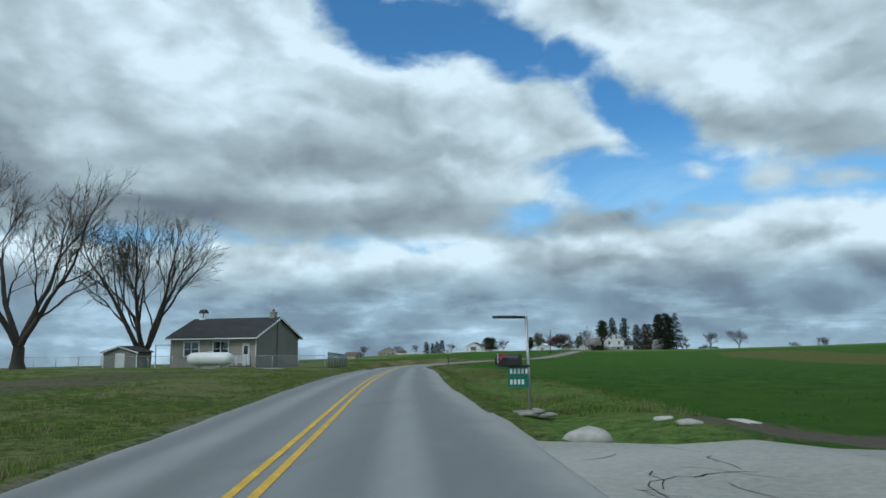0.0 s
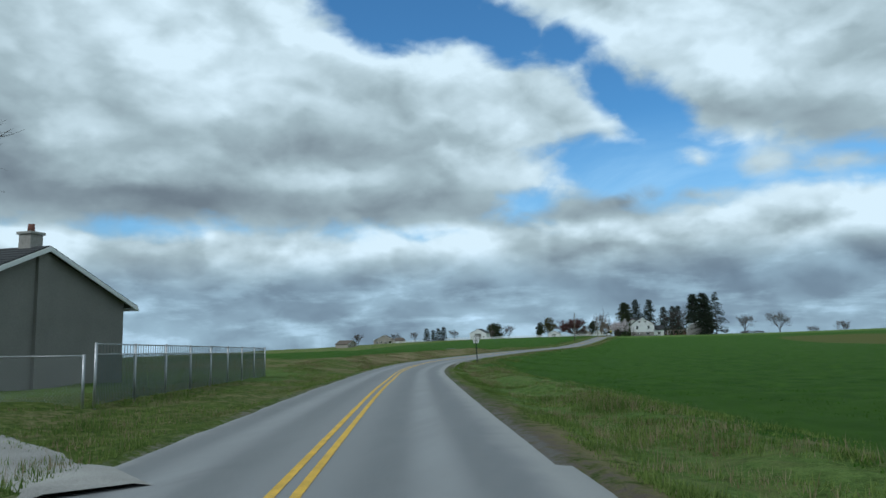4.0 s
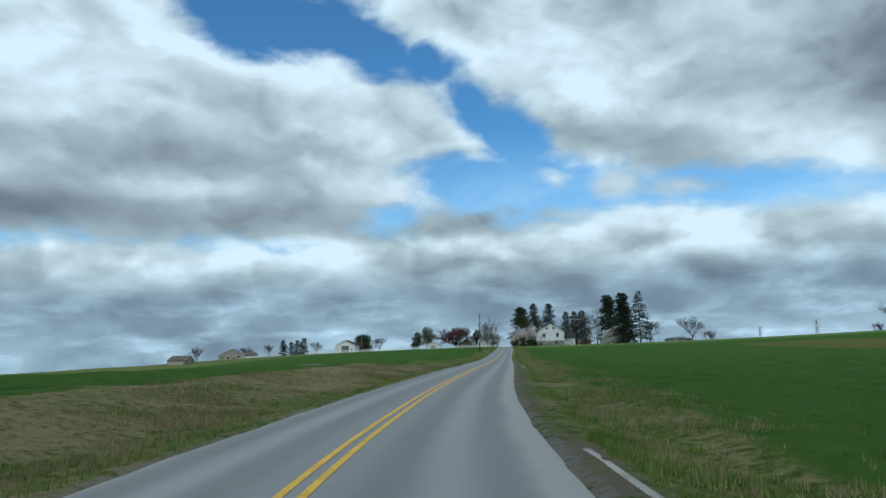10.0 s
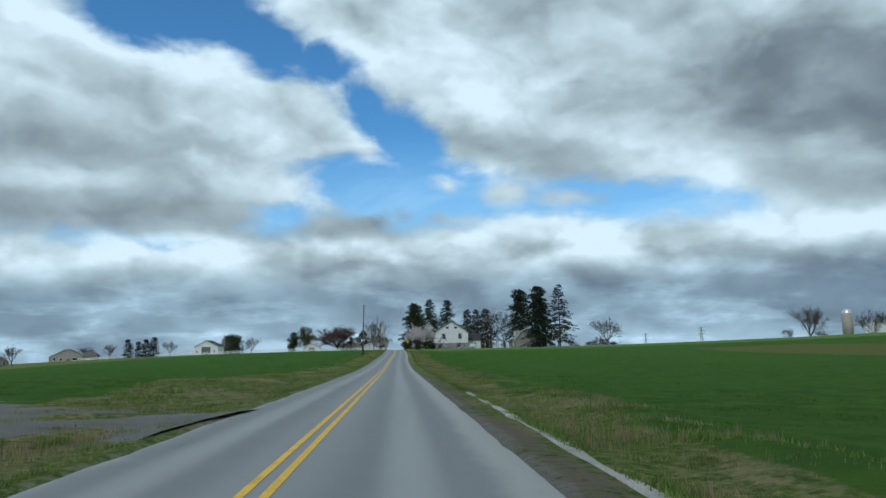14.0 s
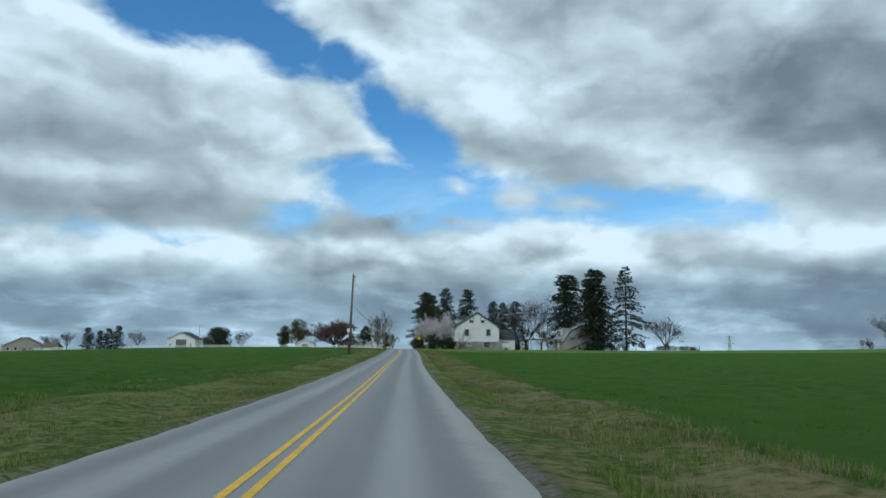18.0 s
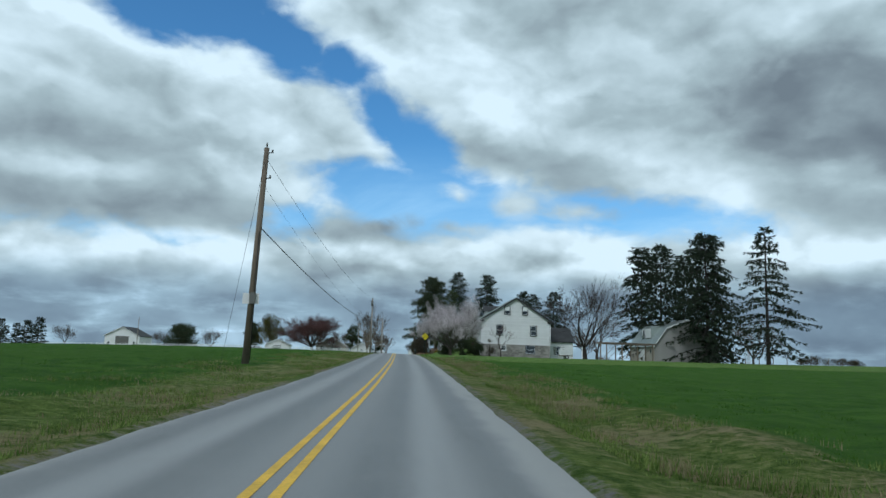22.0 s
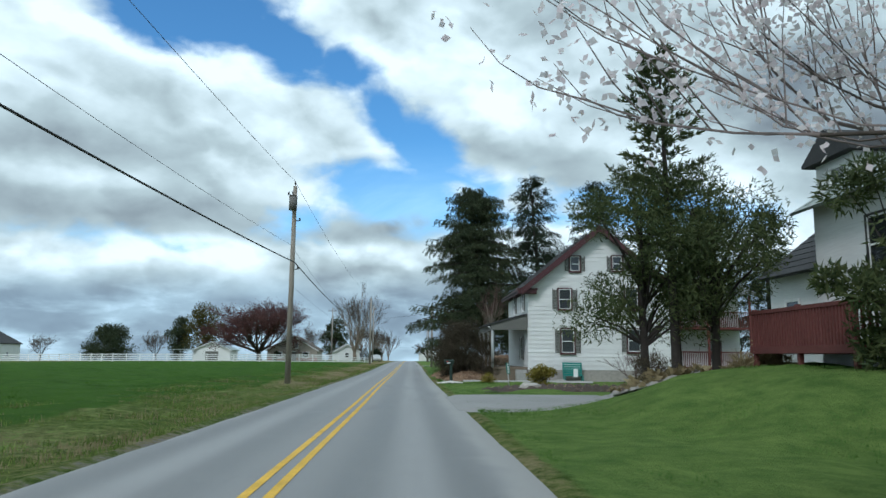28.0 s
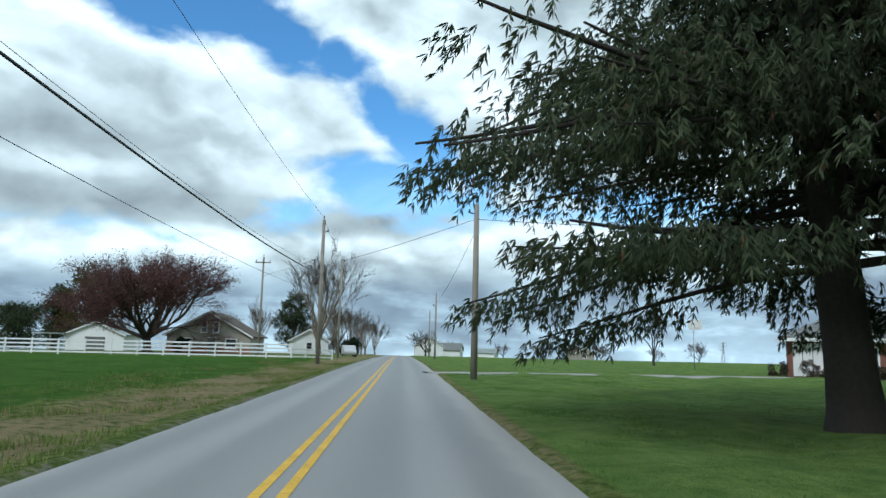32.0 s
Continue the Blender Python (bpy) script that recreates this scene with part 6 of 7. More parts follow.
def post_mailbox():
    x, y = 4.72, 474.4
    t = thing("mailbox", x, y, gz(x, y), "dark green plastic mailbox on its post among white stones", "mailbox", turn=-10)
    bm = bmesh.new()
    box(bm, -0.085, -0.085, -0.2, 0.085, 0.085, 1.12, bevel=0.015)
    part("post", bm, "post", t)
    bm = bmesh.new()
    prof = [(-0.13, 0), (0.13, 0), (0.13, 0.16)] + [(0.13 * math.cos(a), 0.16 + 0.1 * math.sin(a)) for a in (radians(20 * k) for k in range(1, 9))] + [(-0.13, 0.16)]
    prism(bm, prof, -0.3, 0.26)
    bmesh.ops.rotate(bm, verts=bm.verts, matrix=Matrix.Rotation(radians(-80), 3, "Z"), cent=(0, 0, 0))
    bmesh.ops.translate(bm, verts=bm.verts, vec=(-0.1, 0, 1.10))
    b = part("box", bm, "post", t)
    boxpart("flag", "red", b, -0.33, -0.16, 1.22, -0.14, -0.14, 1.27)
    bm = bmesh.new()
    for k in range(4):
        box(bm, -0.22 + 0.055 * k, -0.155, 1.14, -0.185 + 0.055 * k, -0.14, 1.20)
    part("bars", bm, "sign_white", b)
    rng = random.Random(7)
    for k in range(130):
        a, r = rng.uniform(0, 6.283), 0.62 * math.sqrt(rng.random())
        s = rng.uniform(0.03, 0.065)
        rock("white_stone", x - 0.05 + r * math.cos(a) * 1.2, y - 0.15 + r * math.sin(a) * 0.7, s, s * 0.8, s * 0.7, 100 + k % 9, "white_stone", "white stone laid round the mailbox post", "stone", 0.02 + 0.10 * (1 - r / 0.62), "stones round the mailbox")


M["white_stone"] = plain("white_stone", (0.62, 0.61, 0.58), 0.25, 9, 0.85, piece=0.7)
post_mailbox()


def number_post():
    x, y = 7.05, 466.2
    t = thing("house_number_post", x, y, gz(x, y), "leaning grey stake with a green plate of pale bars", "sign post")
    t.matrix_world = pose(x, y, gz(x, y), 0, -7, 15)
    bm = bmesh.new()
    tube(bm, (0, 0, -0.2), (0, 0, 1.2), 0.025, n=6)
    part("stake", bm, "alu", t)
    p = boxpart("plate", "sign_green", t, -0.06, -0.035, 0.72, 0.11, -0.027, 1.24)
    bm = bmesh.new()
    for k in range(4):
        box(bm, -0.015, -0.038, 0.77 + 0.115 * k, 0.065, -0.0355, 0.85 + 0.115 * k)
    part("bars", bm, "sign_white", p)


number_post()


def pallet():
    x, y = 12.6, 476.9
    t = thing("bench", x, y, gz(x, y), "teal slatted garden bench against the house wall", "bench")
    for k in range(6):
        boxpart("back_slat", "teal", t, -0.62, 0.42 + 0.03 * k, 0.42 + 0.14 * k, 0.62, 0.46 + 0.03 * k, 0.53 + 0.14 * k)
    for k in range(4):
        boxpart("seat_slat", "teal", t, -0.62, -0.06 + 0.12 * k, 0.40, 0.62, 0.04 + 0.12 * k, 0.43)
    for a in (-0.6, 0.54):
        boxpart("leg", "teal", t, a, -0.04, -0.1, a + 0.06, 0.03, 0.4)
        boxpart("leg", "teal", t, a, 0.40, -0.1, a + 0.06, 0.46, 1.2)
    tagged(boxpart("notice", "white", None, x - 0.1, y - 0.35, gz(x, y) + 0.35, x + 0.17, y - 0.33, gz(x, y) + 0.85), "white blank card standing against the teal bench", "card")


pallet()


# ---------------------------------------------------------------- poles and wires
def utility_pole(x, y, ztop, label, arms=(), transformer=None, lean=(0.0, 0.0), mat="pole", r=0.15, box_z=None, stubs=()):
    z0 = gz(x, y)
    t = thing("utility_pole", x, y, z0, label, "utility pole", "roadside poles")
    h = ztop - z0
    top = Vector((lean[0], lean[1], h))
    bm = bmesh.new()
    tube(bm, (0, 0, -0.4), top, r * 1.12, r * 0.78, 14)
    part("shaft", bm, mat, t)
    for z, w in arms:
        c = top * (z / h)
        a = boxpart("crossarm", "wood", t, c.x - w / 2, c.y - r - 0.1, z - 0.06, c.x + w / 2, c.y - r + 0.0, z + 0.06)
        for s in (-1, 0, 1):
            bm = bmesh.new()
            q = (c.x + s * (w / 2 - 0.08), c.y - r - 0.05)
            tube(bm, (*q, z + 0.06), (*q, z + 0.16), 0.02, n=6)
            tube(bm, (*q, z + 0.16), (*q, z + 0.28), 0.055, 0.035, 8)
            part("insulator", bm, "shutter", a)
    bm = bmesh.new()
    tube(bm, top, top + Vector((0, 0, 0.14)), 0.02, n=6)
    tube(bm, top + Vector((0, 0, 0.12)), top + Vector((0, 0, 0.28)), 0.06, 0.04, 8)
    part("top_insulator", bm, "shutter", t)
    for z, s in stubs:
        c = top * (z / h)
        bm = bmesh.new()
        tube(bm, (c.x, c.y, z), (c.x + s * 0.34, c.y - 0.1, z + 0.05), 0.03, n=6)
        tube(bm, (c.x + s * 0.34, c.y - 0.1, z + 0.02), (c.x + s * 0.34, c.y - 0.1, z + 0.2), 0.055, 0.04, 8)
        part("bracket", bm, "trimdark", t)
    if transformer:
        z = transformer
        c = top * (z / h)
        bm = bmesh.new()
        tube(bm, (c.x - 0.02, c.y - r - 0.27, z - 0.42), (c.x - 0.02, c.y - r - 0.27, z + 0.38), 0.23, n=16)
        tube(bm, (c.x - 0.02, c.y - r - 0.27, z + 0.38), (c.x - 0.02, c.y - r - 0.27, z + 0.45), 0.25, 0.12, 16)
        tr = part("transformer", bm, "shutter", t, "dark grey transformer can")
        bm = bmesh.new()
        tube(bm, (c.x - 0.02, c.y - r - 0.27, z + 0.44), (c.x - 0.1, c.y - r - 0.3, z + 0.68), 0.04, 0.03, 8)
        part("bushing", bm, "shutter", tr)
    if box_z:
        c = top * (box_z / h)
        boxpart("meter_box", "shutter", t, c.x - 0.05, c.y - r - 0.2, box_z - 0.3, c.x + 0.25, c.y - r + 0.02, box_z + 0.28)
        boxpart("notice_plate", "sign_white", t, c.x - 0.42, c.y - r - 0.03, box_z - 0.3, c.x + 0.42, c.y - r - 0.01, box_z + 0.25)
        bm = bmesh.new()
        tube(bm, (c.x + r, c.y - r, 0.2), (c.x + r, c.y - r, box_z + 3.5), 0.02, n=6)
        part("conduit", bm, "cable", t)
    return t


def cable(pts, r, label, sag=0.6):
    """A wire through points, hanging between each two."""
    v = []
    for k, (a, b) in enumerate(zip(pts[:-1], pts[1:])):
        a, b = Vector(a), Vector(b)
        n = 28
        dip = sag[k] if isinstance(sag, tuple) else sag
        for i in range(n + (b == Vector(pts[-1]))):
            t = i / n
            v.append(a.lerp(b, t) - Vector((0, 0, dip * 4 * t * (1 - t) * min(1.5, (b - a).length / 80))))
    s = Sticks()
    s.limb(v, [r] * len(v), 5)
    tagged(new("overhead_cable", s.mesh("overhead_cable", "cable")), label, "cable", "overhead cables")


POLES = [(-6.38, 363.1, 12.35), (-4.5, 472.45, 12.75), (-4.25, 551.5, 12.5)]
utility_pole(*POLES[0], "leaning grey timber utility pole on the field bank", lean=(0.32, 0), box_z=3.4, stubs=((11.2, 1), (9.8, 1)), r=0.17)
utility_pole(*POLES[1], "grey timber utility pole with a transformer", transformer=10.2, stubs=((10.7, -1), (9.2, 1), (6.4, 1)), mat="pole_grey", r=0.15)
utility_pole(*POLES[2], "grey timber utility pole near the white fence", stubs=((10.0, 1),), mat="pole_grey")
utility_pole(-12.9, 573.5, 12.1, "timber utility pole with a short crossarm behind the fence", arms=((9.9, 1.6),), mat="pole_grey", r=0.12)
utility_pole(-5.3, 581, 13.2, "timber utility pole beside the road", mat="pole_grey", r=0.12)
utility_pole(5.25, 529.6, 9.6, "timber utility pole on the lawn edge", stubs=((7.6, -1),), mat="pole_grey", r=0.15)
utility_pole(6.4, 592, 10.0, "thin timber utility pole beside the road", stubs=((7.0, -1),), mat="pole_grey", r=0.12)
utility_pole(6.9, 625, 9.6, "thin far timber utility pole", mat="pole_grey", r=0.12)
utility_pole(-87.5, 576, 11.0, "far thin timber pole in the field", mat="pole_grey", r=0.12)
thick = [(-6.05, 363.0, 7.95), (-4.35, 472.3, 8.3), (-4.2, 551.4, 8.25), (-5.2, 581, 8.6)]
cable(thick, 0.030, "thick black bundled cable hung between the poles", (0.85, 1.15, 0.6))
cable([(-6.0, 363.1, 11.7), (-4.5, 472.4, 13.0), (-4.3, 551.5, 12.7), (-5.3, 581, 13.4)], 0.010, "thin overhead power wire between the poles", 1.0)
cable([(-6.1, 363.1, 10.3), (-4.6, 472.3, 9.3), (-4.3, 551.5, 8.9)], 0.007, "thin overhead wire below the power wire", (1.2, 1.7))
cable([(-4.5, 472.4, 7.0), (-4.3, 551.5, 6.9)], 0.008, "low thin wire between the poles", 1.0)
cable([(-6.1, 363.0, 11.6), (-6.2, 357.0, 0.5)], 0.008, "thin stay wire from the pole to the ground", 0.0)
cable([(-4.2, 551.4, 8.9), (5.2, 529.6, 8.9), (34, 520, 7.0)], 0.014, "service wire across the road", 0.4)
cable([(5.2, 529.6, 8.3), (6.4, 592, 9.0), (6.9, 625, 8.8)], 0.012, "thin wire along the far poles", 0.5)
cable([(-4.25, 551.4, 9.6), (-12.9, 573.5, 10.1)], 0.012, "short wire to the pole behind the fence", 0.2)


# ---------------------------------------------------------------- white field fence
def rail_fence(name, a, b, h, rails, label, step=2.45):
    L = math.hypot(b[0] - a[0], b[1] - a[1])
    n = round(L / step)
    t = thing(name, a[0], a[1], gz(*a), label, "fence", "white fence")
    o = Vector(t.location)
    ang = math.atan2(b[1] - a[1], b[0] - a[0])
    bm = bmesh.new()
    box(bm, -0.065, -0.065, -0.2, 0.065, 0.065, h + 0.06, bevel=0.01)
    box(bm, -0.08, -0.08, h + 0.06, 0.08, 0.08, h + 0.09)
    post_me = bpy.data.meshes.new("post")
    bm.to_mesh(post_me)
    bm.free()
    post_me.materials.append(M["white"])
    pts = []
    for k in range(n + 1):
        x, y = a[0] + (b[0] - a[0]) * k / n, a[1] + (b[1] - a[1]) * k / n
        p = Vector((x, y, gz(x, y))) - o
        pts.append(p)
        c = new("post", post_me)
        c.parent, c.location, c.rotation_euler = t, p, (0, 0, ang)
    for p, q in zip(pts[:-1], pts[1:]):
        for i in range(rails):
            z = 0.2 + (h - 0.25) * i / (rails - 1)
            bm = bmesh.new()
            d = (q - p)
            s = Vector((-d.y, d.x, 0)).normalized() * 0.02
            vs = []
            for e, w in ((p, 1), (q, 1)):
                for sg in (-1, 1):
                    vs += [bm.verts.new(e + s * sg + Vector((0, 0, z - 0.07))), bm.verts.new(e + s * sg + Vector((0, 0, z + 0.07)))]
            for f in ((0, 1, 3, 2), (4, 6, 7, 5), (0, 4, 5, 1), (2, 3, 7, 6), (1, 5, 7, 3), (0, 2, 6, 4)):
                bm.faces.new([vs[i2] for i2 in f])
            part("rail", bm, "white", t)


rail_fence("rail_fence", (-8.5, 567), (-51.5, 566), 1.35, 4, "white four-rail fence along the green field")
rail_fence("rail_fence", (-5.0, 571), (-8.5, 567), 0.95, 3, "low white end of the rail fence by the road", 1.8)
rail_fence("rail_fence", (-51.5, 566), (-176, 612), 1.35, 4, "long white rail fence running off across the field")


# ---------------------------------------------------------------- evergreens and trees by the houses
def near_spruce(x, y, ztop, r, label, seed, **kw):
    z = gz(x, y)
    o = dict(mat="needle", clear=0.12, droop=0.30, gap=0.5, tuft=7, size=0.4, step=0.2, trunk=0.36, shape=0.42, thin=0.15)
    o.update(kw)
    s = conifer("spruce_tree", ztop - z, r, seed, **o)
    return place(s, x, y, label, "tree", group="spruces", z=z)


near_spruce(10.7, 510.4, 21.9, 8.6, "tall dark spruce with low drooping limbs on the lawn", 21, cones=0.06, clear=0.155, tilt=-0.075, size=0.24, thin=0.17, tuft=6, step=0.08, droop=0.12, hang=8.0, wide=0.44, gap=0.34, bare_in=0.35, spray=3, shape=0.55, trunk=0.46, mat="needle_green", spread_l=(0.52, 1.12))
near_spruce(17.3, 510.9, 23.7, 6.6, "tall dark spruce with open upswept layers", 22, tilt=-0.085, sparse=0.10, clear=0.1, size=0.32, thin=0.13, spray=3, tuft=5, step=0.12, shape=0.66, droop=0.08, hang=5.0, wide=0.3, gap=0.5, trunk=0.4, spread_l=(0.6, 1.1))
near_spruce(23.4, 512, 23.4, 5.4, "tall dark spruce with a rounded top", 23, clear=0.1, size=0.34, thin=0.13, spray=2, tuft=6, step=0.12, droop=0.2, hang=3.0, wide=0.3, spread_l=(0.55, 1.15))
far = "dark spruce behind the farmhouse"
FAR1 = place(conifer("spruce_tree", 17.0, 5.0, 31, gap=0.5, tuft=8, size=0.6, step=0.3, clear=0.05, shape=0.5, droop=0.25, thin=0.14), 31.9, 503, far, "tree", group="spruces")
again(FAR1, 39.6, 505, far, 1.02, 100)
again(FAR1, 37.0, 518, far, 1.04, 200)
# the stand of spruces by the small barn
C1 = place(conifer("spruce_tree", 21.6, 5.4, 41, gap=0.55, tuft=6, size=0.7, step=0.32, sparse=0.08, clear=0.09, droop=0.3, shape=0.42), 45.7, 455.6, "tall dark spruce behind the small barn", "tree", group="barn spruces")
again(C1, 44.9, 443.6, "tall dark spruce leaning over the small barn", 0.93, 70, group="barn spruces")
again(C1, 51.5, 450, "dark spruce in a close stand", 0.9, 160, group="barn spruces")
place(conifer("spruce_tree", 20.6, 7.0, 43, gap=0.5, tuft=6, size=0.65, step=0.27, clear=0.03, droop=0.28, shape=0.45), 49.2, 435.0, "dense dark spruce whose skirt reaches the ground", "tree", group="barn spruces")
place(conifer("spruce_tree", 20.2, 7.4, 44, gap=0.85, tuft=6, size=0.6, step=0.3, clear=0.1, sparse=0.12, droop=0.25, shape=0.75), 54.2, 426.2, "lone thin spruce with open layered branches", "tree", group="barn spruces")


def post_row(x0, x1, y, n):
    t = thing("wire_fence", x0, y, gz(x0, y), "grey timber posts of a wire field fence", "fence")
    o = Vector(t.location)
    tops = []
    for k in range(n):
        x = x0 + (x1 - x0) * k / (n - 1)
        p = Vector((x, y, gz(x, y))) - o
        bm = bmesh.new()
        tube(bm, p - Vector((0, 0, 0.3)), p + Vector((0, 0, 1.3)), 0.08, 0.07, 8)
        part("post", bm, "pole", t)
        tops.append(p)
    for z in (0.5, 0.85, 1.2):
        st = Sticks()
        st.limb([p + Vector((0, 0, z)) for p in tops], [0.012] * n, 4)
        c = new("wire", st.mesh("wire", "steel"))
        c.parent = t


post_row(55.5, 80, 446, 11)
for x, r, h in ((67.5, 1.6, 1.0), (70.0, 2.2, 1.5), (73.2, 2.0, 1.2), (76.0, 1.5, 0.8)):
    leafy("brush_pile", x, 440, h, r, "low pile of cut brown brush beside the field", "brush pile", 170 + int(r * 10), "shrub", 12, size=0.35, num=900, width=0.1, group="brush piles")
# junipers beside the driveway
J = dict(mat="juniper", droop=-0.2, gap=0.42, tuft=9, size=0.22, step=0.12, trunk=0.17, shape=0.5, thin=0.2, spray=2)
place(conifer("juniper_tree", 11.2, 2.1, 51, clear=0.3, sparse=0.25, tilt=-0.02, **J), 10.75, 454.2, "tall olive-green juniper with a thin open top", "tree", group="junipers")
for x, y, h, r, sd in ((9.9, 454.7, 8.0, 2.9, 52), (11.9, 454.0, 7.6, 2.8, 53)):
    leafy("juniper_tree", x, y, h, r, "bushy olive-green juniper on bare stems beside the driveway", "tree", sd, "juniper", 34, z0=1.9, size=0.2, num=8600, trunk=0.16, width=0.2, group="junipers", wood="bark_dark")
leafy("juniper_tree", 12.6, 446.2, 5.2, 1.7, "low green juniper in front of the deck", "tree", 54, "juniper", 18, z0=0.5, size=0.24, num=4200, trunk=0.08, width=0.22, group="junipers", wood="bark_dark")
# blossom
CT = bare_tree("cherry_tree", 9.0, 432.3, 9.9, "spreading tree in pale pink blossom beside the stone-based farmhouse", 66, stems=8, trunk_h=0.12, r=0.2, depth=4, kids=4, fork=0.62, lean=0.95, thin=0.009, wood="bark", twig="twig_grey", leaf=("blossom", 0.06, 5), up=0.05, tip_up=0.22, z=gz(9.0, 432.3), shrink=1.0, twiggy=3)
CT.scale = (0.98, 0.6, 0.95)
for x, y, h, r, sd in ((9.0, 438.2, 2.7, 1.6, 161), (11.2, 438.6, 3.2, 1.9, 162), (13.4, 438.4, 2.5, 1.6, 163)):
    leafy("evergreen_shrub", x, y, h, r, "dark evergreen shrub under the blossom tree", "shrub", sd, "needle_green", 24, size=0.2, num=3600, width=0.22, group="shrubs under the blossom tree", wood="bark_dark")
bare_tree("small_tree", 15.9, 428.2, 5.0, "small bare tree on the lawn before the farmhouse", 62, stems=3, trunk_h=0.25, r=0.09, depth=4, kids=3, fork=0.6, lean=0.5, thin=0.008, twig="twig_red")
bare_tree("broad_tree", 35.6, 457.5, 16.6, "broad bare tree behind the farmhouse", 63, stems=5, trunk_h=0.2, r=0.42, depth=6, kids=3, fork=0.55, lean=1.0, thin=0.022, wood="bark_dark", twig="bark", up=0.03)
bare_tree("broad_tree", 44, 480, 11, "bare tree far behind the small barn", 64, stems=4, r=0.3, depth=5, kids=3, lean=0.6, thin=0.02)
leafy("dark_shrub", 13.4, 438.9, 2.1, 1.0, "dark twiggy shrub by the farmhouse wall", "shrub", 65, "shrub", 12, size=0.14, num=1300, width=0.2)
leafy("dark_shrub", 15.6, 439.0, 3.0, 1.2, "thin brown shrub by the farmhouse wall", "shrub", 66, "shrub", 12, size=0.14, num=1100, width=0.2)
# by the clapboard house
leafy("round_shrub", 5.75, 480.7, 4.3, 2.1, "dense brown round shrub beside the porch", "shrub", 71, "shrub", 56, z0=0.4, size=0.2, num=27000, width=0.09, wood="twig")
leafy("round_shrub", 7.25, 478.6, 2.4, 1.0, "thin brown shrub beside the porch post", "shrub", 73, "shrub", 14, z0=0.2, size=0.18, num=3600, width=0.07, wood="twig")
leafy("brush", 9.4, 491.6, 2.3, 1.4, "brown leafless brush behind the leaf heap", "shrub", 72, "shrub", 20, z0=0.5, size=0.16, num=3600, width=0.07, wood="twig")
bare_tree("bare_shrub", 16.1, 475.2, 2.5, "spreading bare shrub before the house wall", 74, stems=7, trunk_h=0.08, r=0.05, depth=4, kids=3, fork=0.6, lean=0.95, thin=0.006, wood="twig_red", twig="twig_red")
leafy("dark_shrub", 14.6, 469.5, 1.3, 1.6, "low dark twiggy shrub in the mulch bed", "shrub", 75, "shrub", 12, size=0.12, num=1600, width=0.2)
leafy("yellow_shrub", 9.0, 467.2, 1.2, 0.85, "yellow-green shrub in the mulch bed", "shrub", 76, "yellow_leaf", 14, size=0.12, num=1500)
leafy("tan_grass_clump", 12.9, 453.0, 1.1, 0.9, "tan ornamental grass clump by the driveway", "shrub", 77, "drygrass", 10, size=0.45, num=700, width=0.06)
leafy("dry_shrub", 9.6, 453.0, 0.8, 1.1, "low dry brown shrub by the driveway", "shrub", 78, "shrub", 8, size=0.12, num=700, width=0.2)
rock("rock", 7.75, 464.7, 0.6, 0.3, 0.26, 31, dz=0.12, label="long pale rock in the mulch bed")
rock("rock", 10.8, 476.6, 0.5, 0.3, 0.26, 32, "stone", label="brown boulder at the foot of the house")
rock("rock", 11.7, 476.7, 0.42, 0.3, 0.22, 33, "stone", label="brown boulder at the foot of the house")
bare_tree("sapling", 9.7, 498.8, 9.4, "young bare tree with a pale smooth trunk", 81, stems=3, trunk_h=0.3, r=0.17, depth=5, kids=3, fork=0.42, lean=0.3, thin=0.008, wood="bark_pale", twig="twig_red", up=0.06)
bare_tree("sapling", 30.0, 576, 8.2, "young bare tree on the far lawn", 82, stems=4, trunk_h=0.22, r=0.14, depth=4, kids=3, lean=0.45, thin=0.012)


def heap(name, pts, label, category, mat, base, seed, leaf, size, num):
    """A long low heap of fallen leaves or mulch: a rough mound, and loose pieces on it."""
    rng = random.Random(seed)
    xs = np.linspace(min(p[0] - p[2] for p in pts), max(p[0] + p[2] for p in pts), 80)
    ys = np.linspace(min(p[1] - p[3] for p in pts), max(p[1] + p[3] for p in pts), 110)
    X, Y = np.meshgrid(xs, ys)
    H = np.full(X.shape, -0.05)
    for x, y, rx, ry, h in pts:
        H = np.maximum(H, h * np.clip(1 - ((X - x) / rx) ** 2 - ((Y - y) / ry) ** 2, -0.1, 1))
    H = H + 0.06 * np.sin(X * 5.1 + Y * 3.3) * (H > 0) + 0.05 * np.sin(X * 9.7 - Y * 7.1) * (H > 0)
    Z = ground_z(X, Y) + H
    me = grid_mesh(name, X, Y, Z, M[base])
    ob = tagged(new(name, me), label, category)
    if num:
        lv = Leaves(seed)
        k = 0
        while k < num:
            i, j = rng.randrange(len(ys)), rng.randrange(len(xs))
            if H[i, j] > 0.04:
                p = Vector((X[i, j] + rng.uniform(-0.08, 0.08), Y[i, j] + rng.uniform(-0.09, 0.09), Z[i, j] + rng.uniform(-0.01, 0.05)))
                d = Vector((rng.gauss(0, 1), rng.gauss(0, 1), rng.gauss(0.2, 0.4))).normalized()
                lv.blade(p, d, size * rng.uniform(0.6, 1.3), size * rng.uniform(0.4, 0.8))
            k += 1
        c = new("loose_leaves", lv.mesh("loose_leaves", leaf))
        c.parent = ob
        tagged(c, kind="stuff")
    return ob


